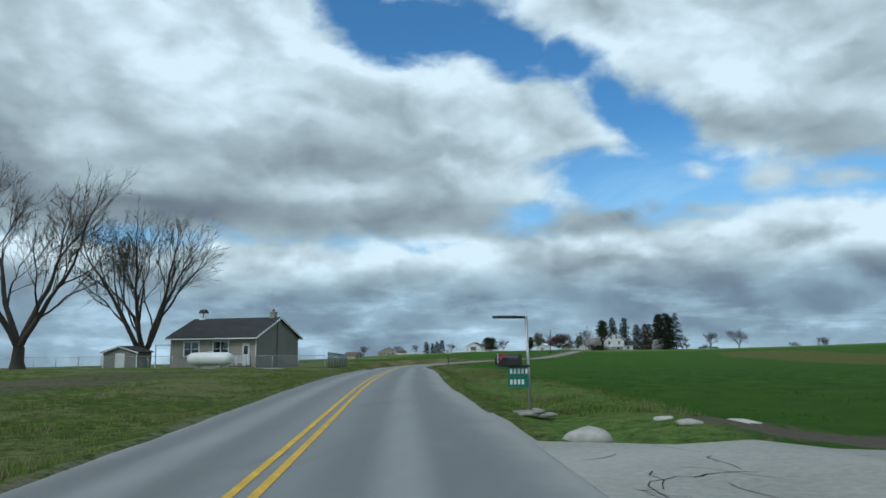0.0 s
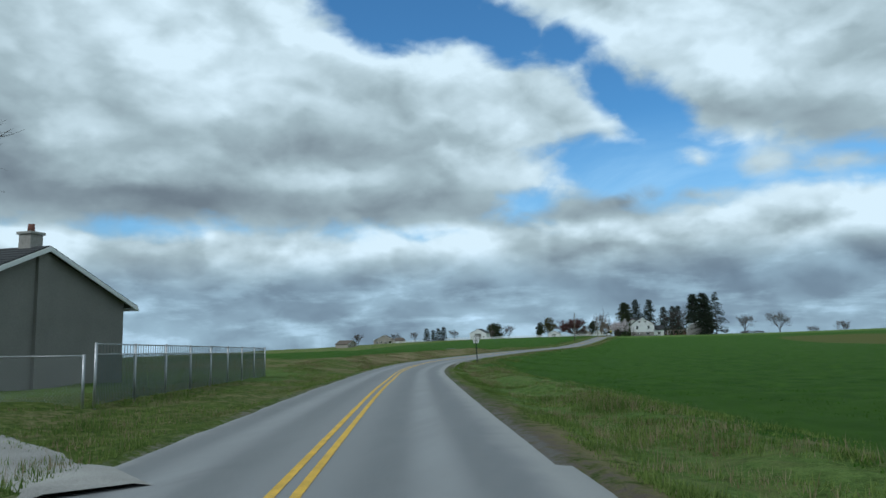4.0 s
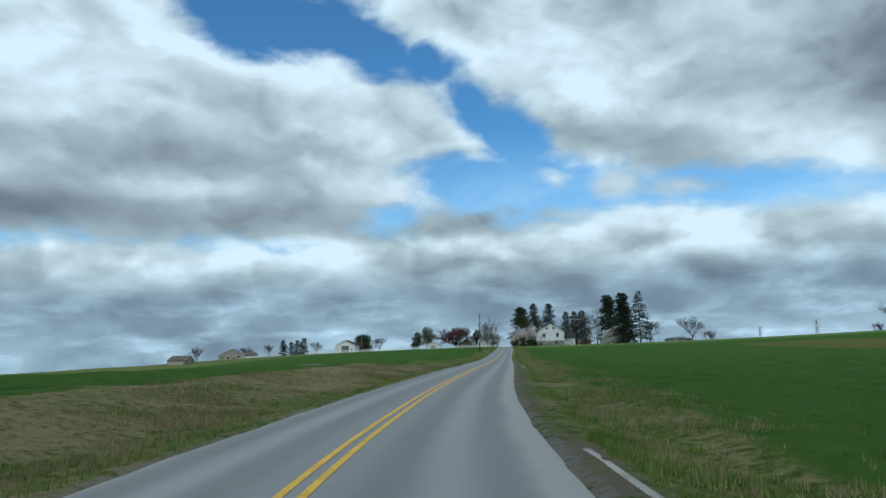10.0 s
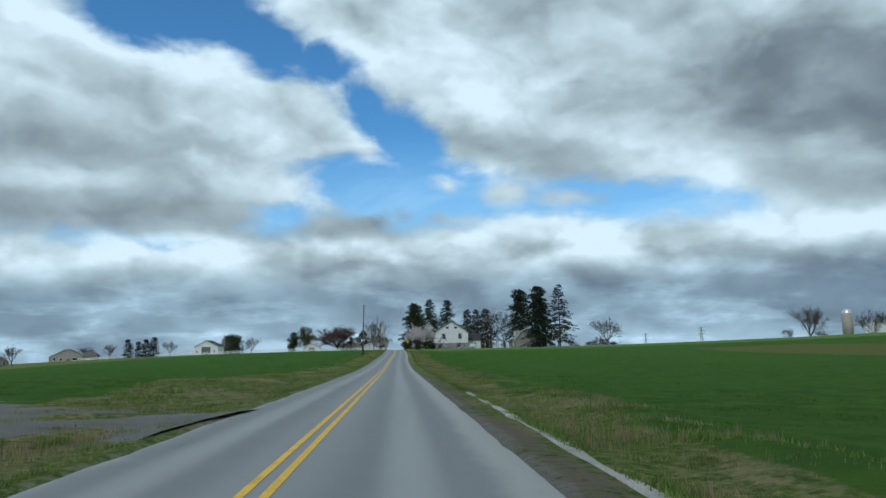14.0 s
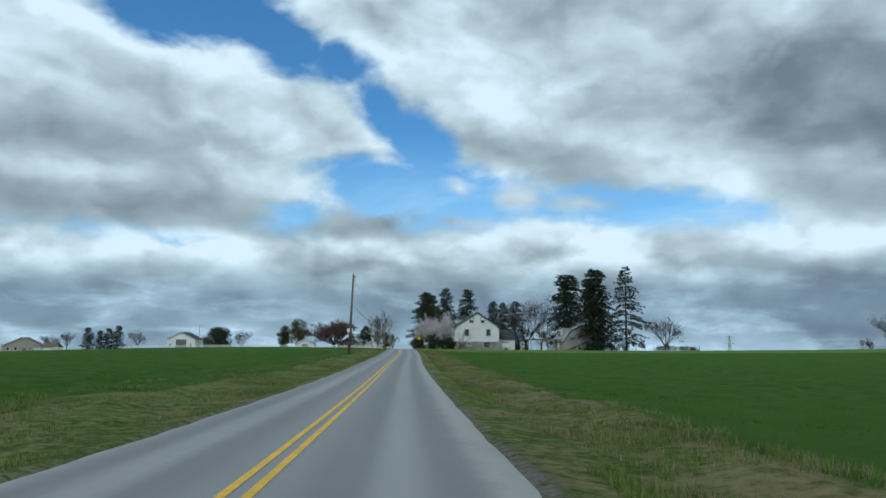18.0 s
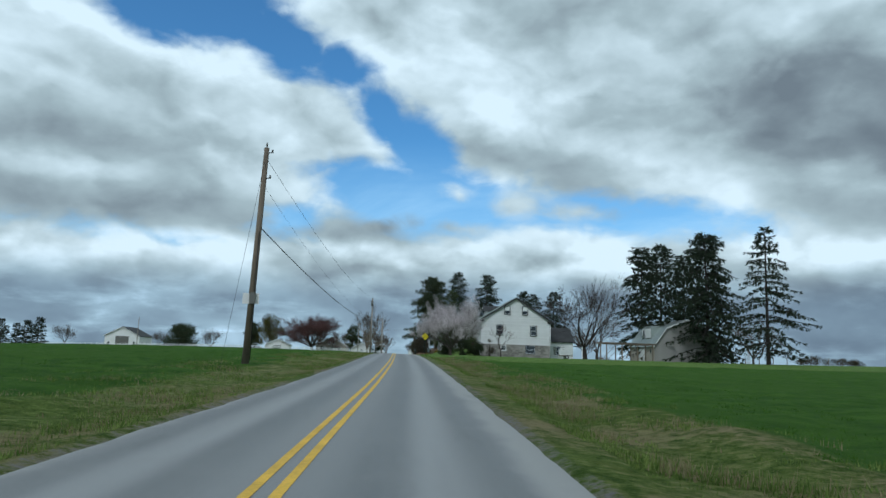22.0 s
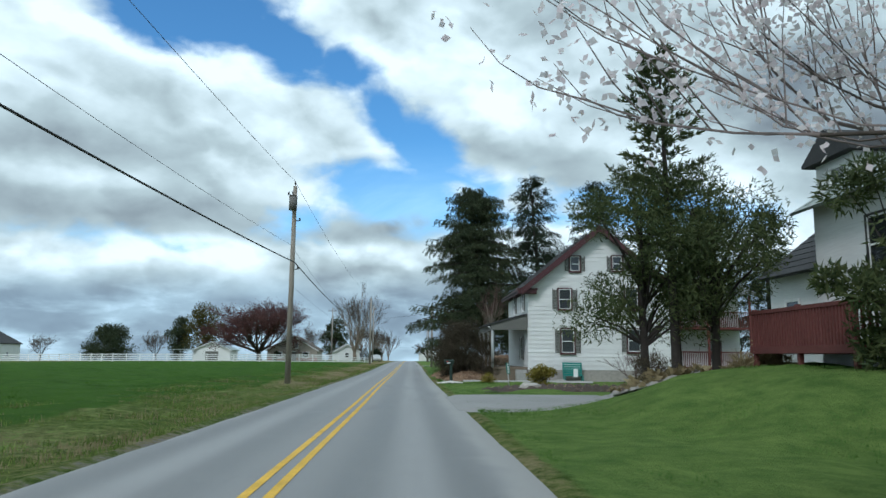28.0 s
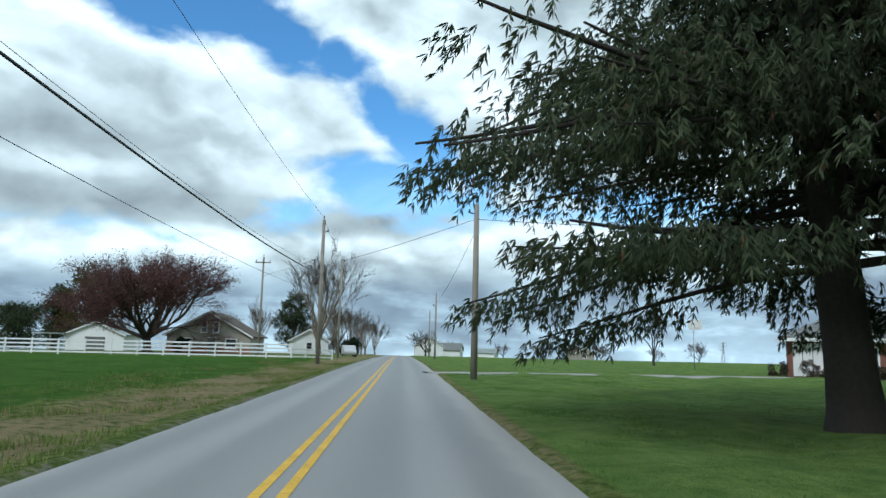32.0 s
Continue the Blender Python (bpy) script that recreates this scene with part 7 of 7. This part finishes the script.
heap("mound", [(6.5, 483.4, 2.3, 5.0, 0.8), (9.9, 489.6, 4.6, 3.2, 1.6), (6.6, 489.2, 2.6, 3.0, 0.75), (6.4, 479.2, 1.9, 2.2, 0.5)], "long heap of brown fallen leaves beside the road", "leaf heap", "leaf_litter", "leaf_mould", 5, "leaf_litter", 0.075, 150000)
leafy("tan_grass_clump", 7.0, 475.7, 0.5, 0.55, "low yellow-green grass clump beside the path", "shrub", 79, "yellow_leaf", 8, size=0.3, num=420, width=0.06)
heap("mulch_bed", [(9.6, 465.3, 4.0, 2.0, 0.22), (14.2, 466.0, 4.2, 2.3, 0.22)], "dark mulch bed on the lawn", "flower bed", "mulch", "mulch", 6, "leaf_litter", 0.06, 1500)
heap("tan_mulch_bed", [(9.6, 452.6, 1.5, 0.6, 0.15), (13.0, 453.6, 1.2, 0.8, 0.25)], "tan straw-covered bed edging the lawn", "flower bed", "drygrass", "gravel", 7, "drygrass", 0.3, 1600)
apron("driveway_2", 2.95, 9.2, 452.0, 460.6, 0.0, "grey asphalt driveway between the two houses")
ribbon("path_2", [(5.6, 476.6), (9.6, 476.4), (13.5, 475.9)], 0.9, "concrete", 0.11, "pale concrete path to the porch steps", "path")
ribbon("path_3", [(-2.78, 212), (-6, 212.4), (-12, 216.5), (-24, 227)], 9.0, "gravel_dark", 0.05, "dark gravel field track leaving the road", "path")
ribbon("path_4", [(3.4, 538), (20, 541), (50, 546)], 3.0, "gravel", 0.03, "pale drive across the far lawn", "path")
ribbon("path_5", [(26, 447), (34, 446.5), (40, 443)], 2.6, "oldpave", 0.03, "grey drive between the farmhouse and the small barn", "path")
ribbon("patch_1", [(4.1, 198), (4.2, 205), (4.3, 212), (4.35, 224)], 0.45, "gravel_white", 0.012, "pale washed gravel at the road's edge", "gravel patch")
ribbon("patch_2", [(9.3, 116.5), (7.45, 122), (5.95, 129), (5.15, 135.7), (4.55, 141.2), (3.95, 148)], 0.2, "gravel_white", 0.012, "broken pale edge of the road on the bend", "gravel patch")


# ---------------------------------------------------------------- far houses, barns and trees
def simple_house(name, x, y, W, L, E, P, label, wall="siding", roof="shingle", turn=0.0, z=None, wins=(), doors=(), over=0.4, rows=6):
    t = thing(name, x, y, gz(x, y) if z is None else z, label, "house" if "barn" not in name and "garage" not in name else "barn", turn=turn)
    gable_walls(t, -W, 0, W, L, -0.6, E, P, wall)
    gable_roof(t, -W, 0, W, L, E, P, roof, over, over, 0.15, rows)
    k = (P - E) / W
    rake(t, -W - over, 0, W + over, E - over * k + 0.1, P + 0.1, -over, 0.22, "white")
    for wx, wz, ww, wh in wins:
        window(t, wx, wz, ww, wh, "white", at=0.0, trim=0.1)
    for wx, ww, wh in doors:
        d = boxpart("door", "shutter", t, wx - ww / 2, -0.06, -0.3, wx + ww / 2, -0.002, wh)
        boxpart("door_frame", "white", d, wx - ww / 2 - 0.12, -0.08, wh, wx + ww / 2 + 0.12, -0.003, wh + 0.14)
    return t


b = simple_house("white_barn", -106, 612, 6.6, 14, 4.6, 8.0, "white barn with a large grey door and a dark roof", "white", "shingle", 0, wins=((-5.0, 1.0, 0.9, 1.2), (4.6, 1.0, 0.9, 1.4)), doors=((0, 5.0, 4.4),))
for y in (3, 8):
    side_window(b, "+x", 6.6, y, 1.0, 0.9, 1.3, "white")
h = simple_house("far_house", -195, 640, 9, 13, 3.2, 7.6, "large tan house with a brown hipped roof across the field", "stucco", "shingle_brown", 12, wins=((-6, 0.9, 1.4, 1.5), (-2.5, 0.9, 1.4, 1.5), (5, 0.9, 2.6, 1.6)), doors=((1.5, 1.4, 2.2),))
boxpart("garage_wing", "stucco", h, 9, 2, -1, 17, 11, 2.8)
roof_slope(h, (8.8, 1.6, 2.7), (17.4, 1.6, 2.7), (15.5, 6.5, 5.2), (9, 6.5, 5.2), 0.15, "shingle_brown", 6, "wing_roof")
roof_slope(h, (8.8, 11.4, 2.7), (17.4, 11.4, 2.7), (15.5, 6.5, 5.2), (9, 6.5, 5.2), 0.15, "shingle_brown", 6, "wing_roof")
boxpart("garage_door", "white", h, 10.0, 1.9, -0.6, 13.0, 1.995, 1.9)
simple_house("far_house", -188, 556, 5, 12, 2.2, 4.8, "tan house with a brown roof low behind the field", "stucco", "shingle_brown", 75, wins=((-2, 0.9, 1.2, 1.3), (2, 0.9, 1.2, 1.3)))
simple_house("garage", -47.5, 617, 4.6, 8, 2.6, 4.6, "low white garage behind the fence", "white", "tin", 0, doors=((0, 3.2, 2.2),))
t = thing("carport", -54, 616, gz(-54, 616), "open carport with a pale metal roof", "carport")
boxpart("roof", "tin", t, -3, 0, 2.6, 2.2, 6, 2.75)
for a in (-2.9, 2.0):
    for q in (0.1, 5.8):
        boxpart("post", "steel", t, a, q, -0.3, a + 0.1, q + 0.1, 2.6)
gh = simple_house("tan_house", -24.2, 597, 5.6, 10, 2.5, 5.6, "tan bungalow with a wide gable behind the white fence", "stucco", "shingle_brown", 0, wins=((-0.7, 2.9, 0.7, 1.3), (0.9, 2.9, 0.7, 1.3), (-3, 0.8, 1.4, 1.2), (3, 0.8, 1.4, 1.2)), doors=((0.4, 1.0, 2.1),))
boxpart("brick_skirt", "brick", gh, -5.62, -0.05, -0.6, 5.62, -0.003, 0.75, label="brown brick lower wall")
simple_house("far_house", -14.5, 628, 3.4, 8, 2.5, 4.4, "small pale house among bare trees", "siding", "shingle_grey", 10, wins=((0, 0.9, 1.0, 1.2),))


def brick_house():
    ox, oy, turn = 28.1, 545.0, -31
    z0 = gz(34, 540)
    t = thing("brick_house", ox, oy, z0, "low red brick house with white trim and a grey hipped roof", "house", turn=turn)
    boxpart("wall", "brick", t, 0.1, 0.5, -0.8, 17, 10.5, 2.6)
    for k in range(3):
        boxpart("porch_panel", "white", t, 0.5 + 0.62 * k, 0.44, 0.05, 1.08 + 0.62 * k, 0.496, 2.3)
    roof_slope(t, (-0.4, -0.2, 2.55), (17.5, -0.2, 2.55), (13.2, 5.5, 4.7), (4.0, 5.5, 4.7), 0.14, "shingle_grey", 12)
    roof_slope(t, (17.5, 11.2, 2.55), (-0.4, 11.2, 2.55), (4.0, 5.5, 4.7), (13.2, 5.5, 4.7), 0.14, "shingle_grey", 12)
    for q in (((-0.4, -0.2, 2.65), (-0.4, 11.2, 2.65), (4.0, 5.5, 4.8)), ((17.5, -0.2, 2.65), (17.5, 11.2, 2.65), (13.2, 5.5, 4.8))):
        bm = bmesh.new()
        bm.faces.new([bm.verts.new(p) for p in q])
        bmesh.ops.solidify(bm, geom=bm.faces[:], thickness=0.12)
        part("roof_hip", bm, "shingle_grey", t)
    boxpart("fascia", "white", t, -0.45, -0.28, 2.4, 17.55, -0.22, 2.64)
    boxpart("soffit", "white", t, -0.42, -0.2, 2.44, 17.5, 0.49, 2.5)
    window(t, 4.6, 0.5, 1.9, 1.6, "white", at=0.5, double=True)
    for x in (9.6, 12.9, 15.6):
        window(t, x, 0.85, 0.95, 1.35, "white", at=0.5, shutters=0.4)
    d = boxpart("door", "white", t, 6.9, 0.42, 0.0, 7.8, 0.496, 2.1)
    boxpart("door_panel", "shutter", d, 7.05, 0.40, 1.0, 7.65, 0.418, 1.9)
    boxpart("step", "concrete", t, 6.6, -0.6, -0.6, 8.2, 0.42, -0.02)
    c = boxpart("chimney", "brick", t, 8.5, 5.0, 3.8, 9.4, 5.8, 5.6)
    boxpart("chimney_cap", "concrete", c, 8.4, 4.9, 5.6, 9.5, 5.9, 5.7)
    a = radians(turn)
    for k, (u, r) in enumerate(((-0.3, 0.75), (1.9, 1.05), (3.6, 0.8), (5.4, 0.7), (8.9, 1.1), (10.8, 0.9))):
        x, y = ox + u * math.cos(a) + 0.9 * math.sin(a), oy + u * math.sin(a) - 0.9 * math.cos(a)
        leafy("clipped_shrub", x, y, 1.25 * r, r, "low clipped dark shrub before the brick house", "shrub", 300 + k, "shrub", 12, size=0.12, num=1100, group="shrubs by the brick house")


brick_house()


def hoop():
    x, y = 28.4, 561
    t = thing("basketball_hoop", x, y, gz(x, y), "white basketball backboard on a thin steel pole", "basketball hoop")
    bm = bmesh.new()
    tube(bm, (0, 0, -0.2), (0, 0, 3.6), 0.05, n=8)
    part("pole", bm, "steel", t)
    bm = bmesh.new()
    plate(bm, 1.3, 0.95, 0.3, 0.05, -0.35, 4.0)
    part("backboard", bm, "white", t)
    bm = bmesh.new()
    for k in range(16):
        a, b2 = 2 * math.pi * k / 16, 2 * math.pi * (k + 1) / 16
        tube(bm, (0.23 * math.cos(a), -0.62 + 0.23 * math.sin(a), 3.7), (0.23 * math.cos(b2), -0.62 + 0.23 * math.sin(b2), 3.7), 0.012, n=4)
    part("rim", bm, "red", t)
    bm = bmesh.new()
    tube(bm, (0, 0, 3.55), (0, -0.33, 3.9), 0.03, n=6)
    part("bracket", bm, "steel", t)


hoop()


def van():
    t = thing("minivan", -5.6, 603, gz(-5.6, 603), "parked silver minivan at the end of the fence", "car", turn=100)
    bm = bmesh.new()
    prof = [(-2.3, 0.35), (-2.35, 0.75), (-2.2, 0.95), (-1.45, 1.05), (-0.6, 1.62), (1.6, 1.68), (2.2, 1.1), (2.35, 0.95), (2.35, 0.4)]
    prism(bm, prof, -0.88, 0.88)
    bmesh.ops.bevel(bm, geom=bm.edges[:], offset=0.07, segments=2, affect="EDGES")
    part("body", bm, "alu", t)
    for s in (-0.9, 0.885):
        bm = bmesh.new()
        prism(bm, [(-1.2, 1.08), (-0.55, 1.52), (1.5, 1.58), (1.95, 1.1)], s, s + 0.015)
        part("side_window", bm, "glass", t)
    for a in (-1.45, 1.45):
        for s in (-0.8, 0.8):
            w = new("wheel")
            w.parent = t
            bm = bmesh.new()
            tube(bm, (a, s - 0.1, 0.33), (a, s + 0.1, 0.33), 0.33, n=16)
            part("tyre", bm, "black", w)
            bm = bmesh.new()
            tube(bm, (a, s - 0.11, 0.33), (a, s + 0.11, 0.33), 0.2, n=12)
            part("rim", bm, "alu", w)
    for s in (-0.6, 0.6):
        boxpart("headlight", "white", t, -2.42, s - 0.2, 0.68, -2.3, s + 0.2, 0.85)


van()
E5 = leafy("pine_tree", -118, 728, 15.0, 10.5, "broad dark green pine beyond the field", "tree", 91, "needle_green", 60, z0=1.0, size=0.8, num=9000, trunk=0.35, width=0.3)
for k, (x, y, s) in enumerate(((-143, 596, 0.95), (-138, 597, 0.85), (-133.5, 595, 0.95), (-129, 594, 1.05))):
    if k == 0:
        EV = place(conifer("cypress_tree", 9.8, 3.6, 92, gap=0.5, tuft=7, size=0.7, step=0.4, clear=0.02, droop=0.0, shape=0.5), x, y, "dark clipped conifer in a close row", "tree", group="row of conifers")
    else:
        again(EV, x, y, "dark clipped conifer in a close row", s, 60 * k, group="row of conifers")
BT = bare_tree("bare_tree", -109, 756, 15, "bare round-crowned tree beyond the field", 93, stems=5, trunk_h=0.2, r=0.32, depth=4, kids=4, lean=0.7, thin=0.03)
bt = "bare round-crowned tree far off"
for x, y, s, a in ((-154, 600, 0.6, 40), (-122, 600, 0.6, 90), (-194, 668, 0.7, 130), (-101, 640, 0.55, 10), (95.5, 513.5, 0.95, 70), (80.5, 546, 0.9, 200), (276, 1150, 1.6, 20), (240, 1160, 1.1, 80), (236, 592, 1.5, 150), (308, 642, 1.5, 260), (228, 600, 0.6, 10), (245, 596, 0.5, 60), (62, 560, 0.7, 120), (-186, 562, 0.7, 30)):
    again(BT, x, y, bt, s, a)
RM = bare_tree("red_maple", -30.6, 592, 13.2, "wide maple thick with dark red buds", 94, stems=9, trunk_h=0.14, r=0.38, depth=4, kids=4, twiggy=3, fork=0.55, lean=0.95, thin=0.02, twig="twig_red", leaf=("redbud", 0.14, 2), up=0.02, tip_up=0.02)
RM.scale = (1.3, 1.3, 1.05)
leafy("budding_tree", -52, 626, 15.5, 6.5, "tall olive-green budding tree", "tree", 95, "olive", 44, z0=2.5, size=0.45, num=4200, trunk=0.3)
leafy("pine_tree", -60, 630, 12, 4.5, "dark pine beside the budding tree", "tree", 96, "needle_green", 30, z0=1.0, size=0.7, num=2600, trunk=0.3, width=0.3)
leafy("pine_tree", -19, 640, 13, 4.0, "dark pine behind the tan bungalow", "tree", 97, "needle_green", 26, z0=1.5, size=0.7, num=2400, trunk=0.3, width=0.3)
leafy("pine_tree", -70, 690, 7, 3.0, "small dark pine beyond the fence", "tree", 98, "needle_green", 18, size=0.5, num=1400, trunk=0.2, width=0.3)
leafy("clipped_shrub", -27.5, 595.5, 2.2, 1.0, "small dark cone-shaped shrub by the bungalow", "shrub", 99, "needle", 10, size=0.25, num=700)
GT = bare_tree("tall_bare_tree", -11.6, 617, 21.5, "tall bare spreading tree beside the road", 101, stems=6, trunk_h=0.14, r=0.45, depth=5, kids=3, fork=0.45, lean=0.42, thin=0.03, wood="bark_pale", twig="twig", shrink=0.96)
wt = "bare roadside tree among others"
for x, y, s, a in ((-9, 655, 0.62, 40), (-13, 668, 0.66, 90), (-7.5, 690, 0.6, 150), (-16, 690, 0.7, 220), (-22, 655, 0.62, 300), (-6, 720, 0.6, 10), (-26, 640, 0.55, 70), (-34, 650, 0.5, 130), (-11, 735, 0.6, 200)):
    again(GT, x, y, wt, s, a)
leafy("brush", -9.5, 645, 5, 4.5, "brown leafless brush beside the road", "shrub", 102, "shrub", 20, size=0.4, num=2200, width=0.2)
leafy("brush", -7.0, 628, 3, 2.5, "dark evergreen brush beside the road", "shrub", 103, "needle", 14, size=0.35, num=1400)
SB = bare_tree("low_bare_tree", 8.5, 690, 7.5, "low wide bare tree at the road's crest", 104, stems=5, trunk_h=0.15, r=0.25, depth=4, kids=3, lean=0.9, thin=0.04)
for x, y, s, a in ((20, 780, 0.9, 30), (45, 800, 0.9, 80), (58, 790, 0.8, 120), (75, 800, 0.9, 160), (95, 830, 0.9, 200), (63, 720, 0.75, 250), (12, 760, 0.8, 290)):
    again(SB, x, y, "low wide bare tree on the far rise", s, a)
simple_house("far_house", 24, 760, 6, 12, 3, 5.5, "low pale house on the far rise", "siding", "shingle_grey", 80, z=-0.3, wins=((0, 1, 1.2, 1.2),))
simple_house("far_barn", 42, 800, 4, 9, 2.6, 4.4, "low pale barn on the far rise", "white", "tin", 70, z=-0.8)
simple_house("far_house", 54, 700, 3, 6, 2.4, 4.0, "small brown house on the far lawn", "stucco", "shingle_brown", 10, z=0.4, wins=((0, 1, 1.0, 1.1),))
simple_house("white_house", 9.8, 700, 4, 8, 3.0, 5.2, "small white house at the road's crest", "white", "shingle_grey", 0, wins=((0, 1, 1.2, 1.2),))


def silo():
    x, y = 322, 690
    z = 7.5
    t = thing("silo", x, y, z, "tall tan silo with a domed pale roof", "silo")
    bm = bmesh.new()
    tube(bm, (0, 0, -3), (0, 0, 14.5), 3.6, n=24)
    part("shaft", bm, "stucco", t)
    for k in range(12):
        bm = bmesh.new()
        tube(bm, (0, 0, k * 1.2), (0, 0, k * 1.2 + 0.12), 3.66, n=24)
        part("hoop_band", bm, "steel", t)
    bm = bmesh.new()
    for z0, z1, r0, r1 in ((14.5, 16.0, 3.6, 3.0), (16.0, 17.2, 3.0, 1.6), (17.2, 17.6, 1.6, 0.1)):
        tube(bm, (0, 0, z0), (0, 0, z1), r0, r1, 24, caps=False)
    part("dome", bm, "alu", t)
    simple_house("far_barn", x + 22, y + 2, 9, 30, 5.0, 9.5, "long white barn with a grey metal roof beside the silo", "white", "tin", -75, z=z)


silo()


def pylon(x, y, h):
    t = thing("pylon", x, y, gz(x, y), "tall grey steel lattice power pylon on the horizon", "pylon", "pylons")
    bm = bmesh.new()
    lv = [(0, 4.0), (0.25, 2.7), (0.5, 1.6), (0.7, 1.0), (1.0, 0.35)]
    for (a, ra), (b2, rb) in zip(lv[:-1], lv[1:]):
        c0 = [(sx * ra, sy * ra, a * h) for sx, sy in ((-1, -1), (1, -1), (1, 1), (-1, 1))]
        c1 = [(sx * rb, sy * rb, b2 * h) for sx, sy in ((-1, -1), (1, -1), (1, 1), (-1, 1))]
        for i in range(4):
            tube(bm, c0[i], c1[i], 0.22, n=4)
            tube(bm, c0[i], c1[(i + 1) % 4], 0.14, n=4)
            tube(bm, c0[(i + 1) % 4], c1[i], 0.14, n=4)
    part("tower", bm, "steel", t)
    for f, w in ((0.7, 7.5), (0.83, 6.5), (0.95, 5.5)):
        bm = bmesh.new()
        for s in (-1, 1):
            tube(bm, (0, 0, f * h + 0.9), (s * w, 0, f * h), 0.16, n=4)
            tube(bm, (0, 0, f * h - 0.3), (s * w, 0, f * h), 0.16, n=4)
        part("crossarm", bm, "steel", t)


pylon(456, 1250, 36)
pylon(458, 1500, 36)


# ---------------------------------------------------------------- grass
def blades(name, n, seed, mat, label, pick, h0, h1, w, per=5, spread=0.05):
    """Many tufts of blades; pick(rng, n) gives their x, y and height factor."""
    rng = np.random.default_rng(seed)
    x, y, s = pick(rng, n)
    z = ground_z(x, y) - 0.02
    n = len(x)
    X, Y, Z, S = (np.repeat(q, per) for q in (x, y, z, s))
    k = len(X)
    X, Y = X + rng.normal(0, spread, k), Y + rng.normal(0, spread, k)
    a = rng.uniform(0, 2 * np.pi, k)
    lean = rng.uniform(0.1, 0.75, k)
    h = rng.uniform(h0, h1, k) * S
    dx, dy = np.cos(a), np.sin(a)
    ww = w * rng.uniform(0.6, 1.3, k)
    b0 = np.stack([X - dy * ww / 2, Y + dx * ww / 2, Z], -1)
    b1 = np.stack([X + dy * ww / 2, Y - dx * ww / 2, Z], -1)
    tip = np.stack([X + dx * h * lean, Y + dy * h * lean, Z + h * np.sqrt(1 - lean**2 * 0.8)], -1)
    V = np.stack([b0, b1, tip], 1).reshape(-1, 3)
    me = raw_mesh(name, V, np.arange(len(V)).reshape(-1, 3), mat)
    tagged(new(name, me), label, "grass", kind="stuff")


def verge(lo, hi, sgn, y0, y1, fade=None, patchy=0.0):
    def pick(rng, n):
        y = rng.uniform(y0, y1, n)
        d = lo + (hi - lo) * rng.random(n) ** 1.5
        p = np.sin(y * 0.7 + d * 1.3) + np.sin(y * 0.23 - d * 0.9 + 2) + np.sin(y * 1.9 + d * 2.7)
        keep = rng.random(n) < np.clip(1 - patchy + patchy * (p + 0.6), 0.03, 1)
        y, d, p = y[keep], d[keep], p[keep]
        return road_x(y) + sgn * d, y, 0.7 + 0.25 * np.clip(p, -1, 2)
    return pick


blades("verge_grass", 40000, 1, "grass", "green verge grass beside the road", verge(HALF_R + 0.75, 9.0, 1, 24, 150, patchy=0.75), 0.05, 0.15, 0.024)
blades("verge_grass", 46000, 8, "grass", "short green verge grass along the field edge", verge(HALF_R + 1.0, 7.6, 1, 150, 408, patchy=0.75), 0.05, 0.15, 0.024)
blades("verge_grass", 60000, 2, "grass", "short green verge grass on the field bank", verge(HALF_L + 0.3, 10, -1, -5, 560, patchy=0.75), 0.05, 0.16, 0.024)
blades("dry_grass", 17000, 3, "drygrass", "dry straw-coloured grass along the field edge", verge(4.6, 7.2, 1, 28, 405, patchy=0.95), 0.08, 0.30, 0.014)
blades("dry_grass", 20000, 4, "drygrass", "dry straw-coloured grass on the bank", verge(3.2, 9.5, -1, -5, 560, patchy=0.9), 0.06, 0.22, 0.014)
blades("crop_rows", 30000, 5, "cropgrass", "young green crop beside the road", verge(6.6, 17, 1, 26, 406, patchy=0.3), 0.05, 0.12, 0.03, per=4)
blades("crop_rows", 16000, 6, "cropgrass", "young green crop on the other field", verge(7.2, 16, -1, 215, 565, patchy=0.3), 0.05, 0.12, 0.03, per=4)
blades("lawn_grass", 40000, 7, "lawn_blade", "mown green lawn before the houses", verge(HALF_R + 0.4, 13, 1, 408, 540, patchy=0.3), 0.025, 0.075, 0.02, per=4)
blades("dry_grass", 15000, 9, "drygrass", "matted tan grass on the bank of the bend", verge(4.0, 10.0, -1, 112, 212, patchy=0.8), 0.06, 0.2, 0.018)
blades("grass_tussocks", 2600, 11, "grass", "taller green tussocks on the verge", verge(4.2, 8.8, 1, 24, 408, patchy=0.5), 0.08, 0.24, 0.02, per=34, spread=0.15)
blades("grass_tussocks", 3000, 12, "grass", "taller green tussocks on the field bank", verge(3.4, 9.0, -1, -5, 560, patchy=0.5), 0.08, 0.24, 0.02, per=34, spread=0.15)
blades("dry_tussocks", 1300, 13, "drygrass", "straw-coloured tussocks along the field edge", verge(4.4, 8.4, 1, 24, 405, patchy=0.8), 0.08, 0.26, 0.016, per=34, spread=0.16)
blades("dry_tussocks", 1600, 14, "drygrass", "straw-coloured tussocks on the bank", verge(3.4, 9.0, -1, -5, 560, patchy=0.8), 0.07, 0.2, 0.016, per=34, spread=0.2)
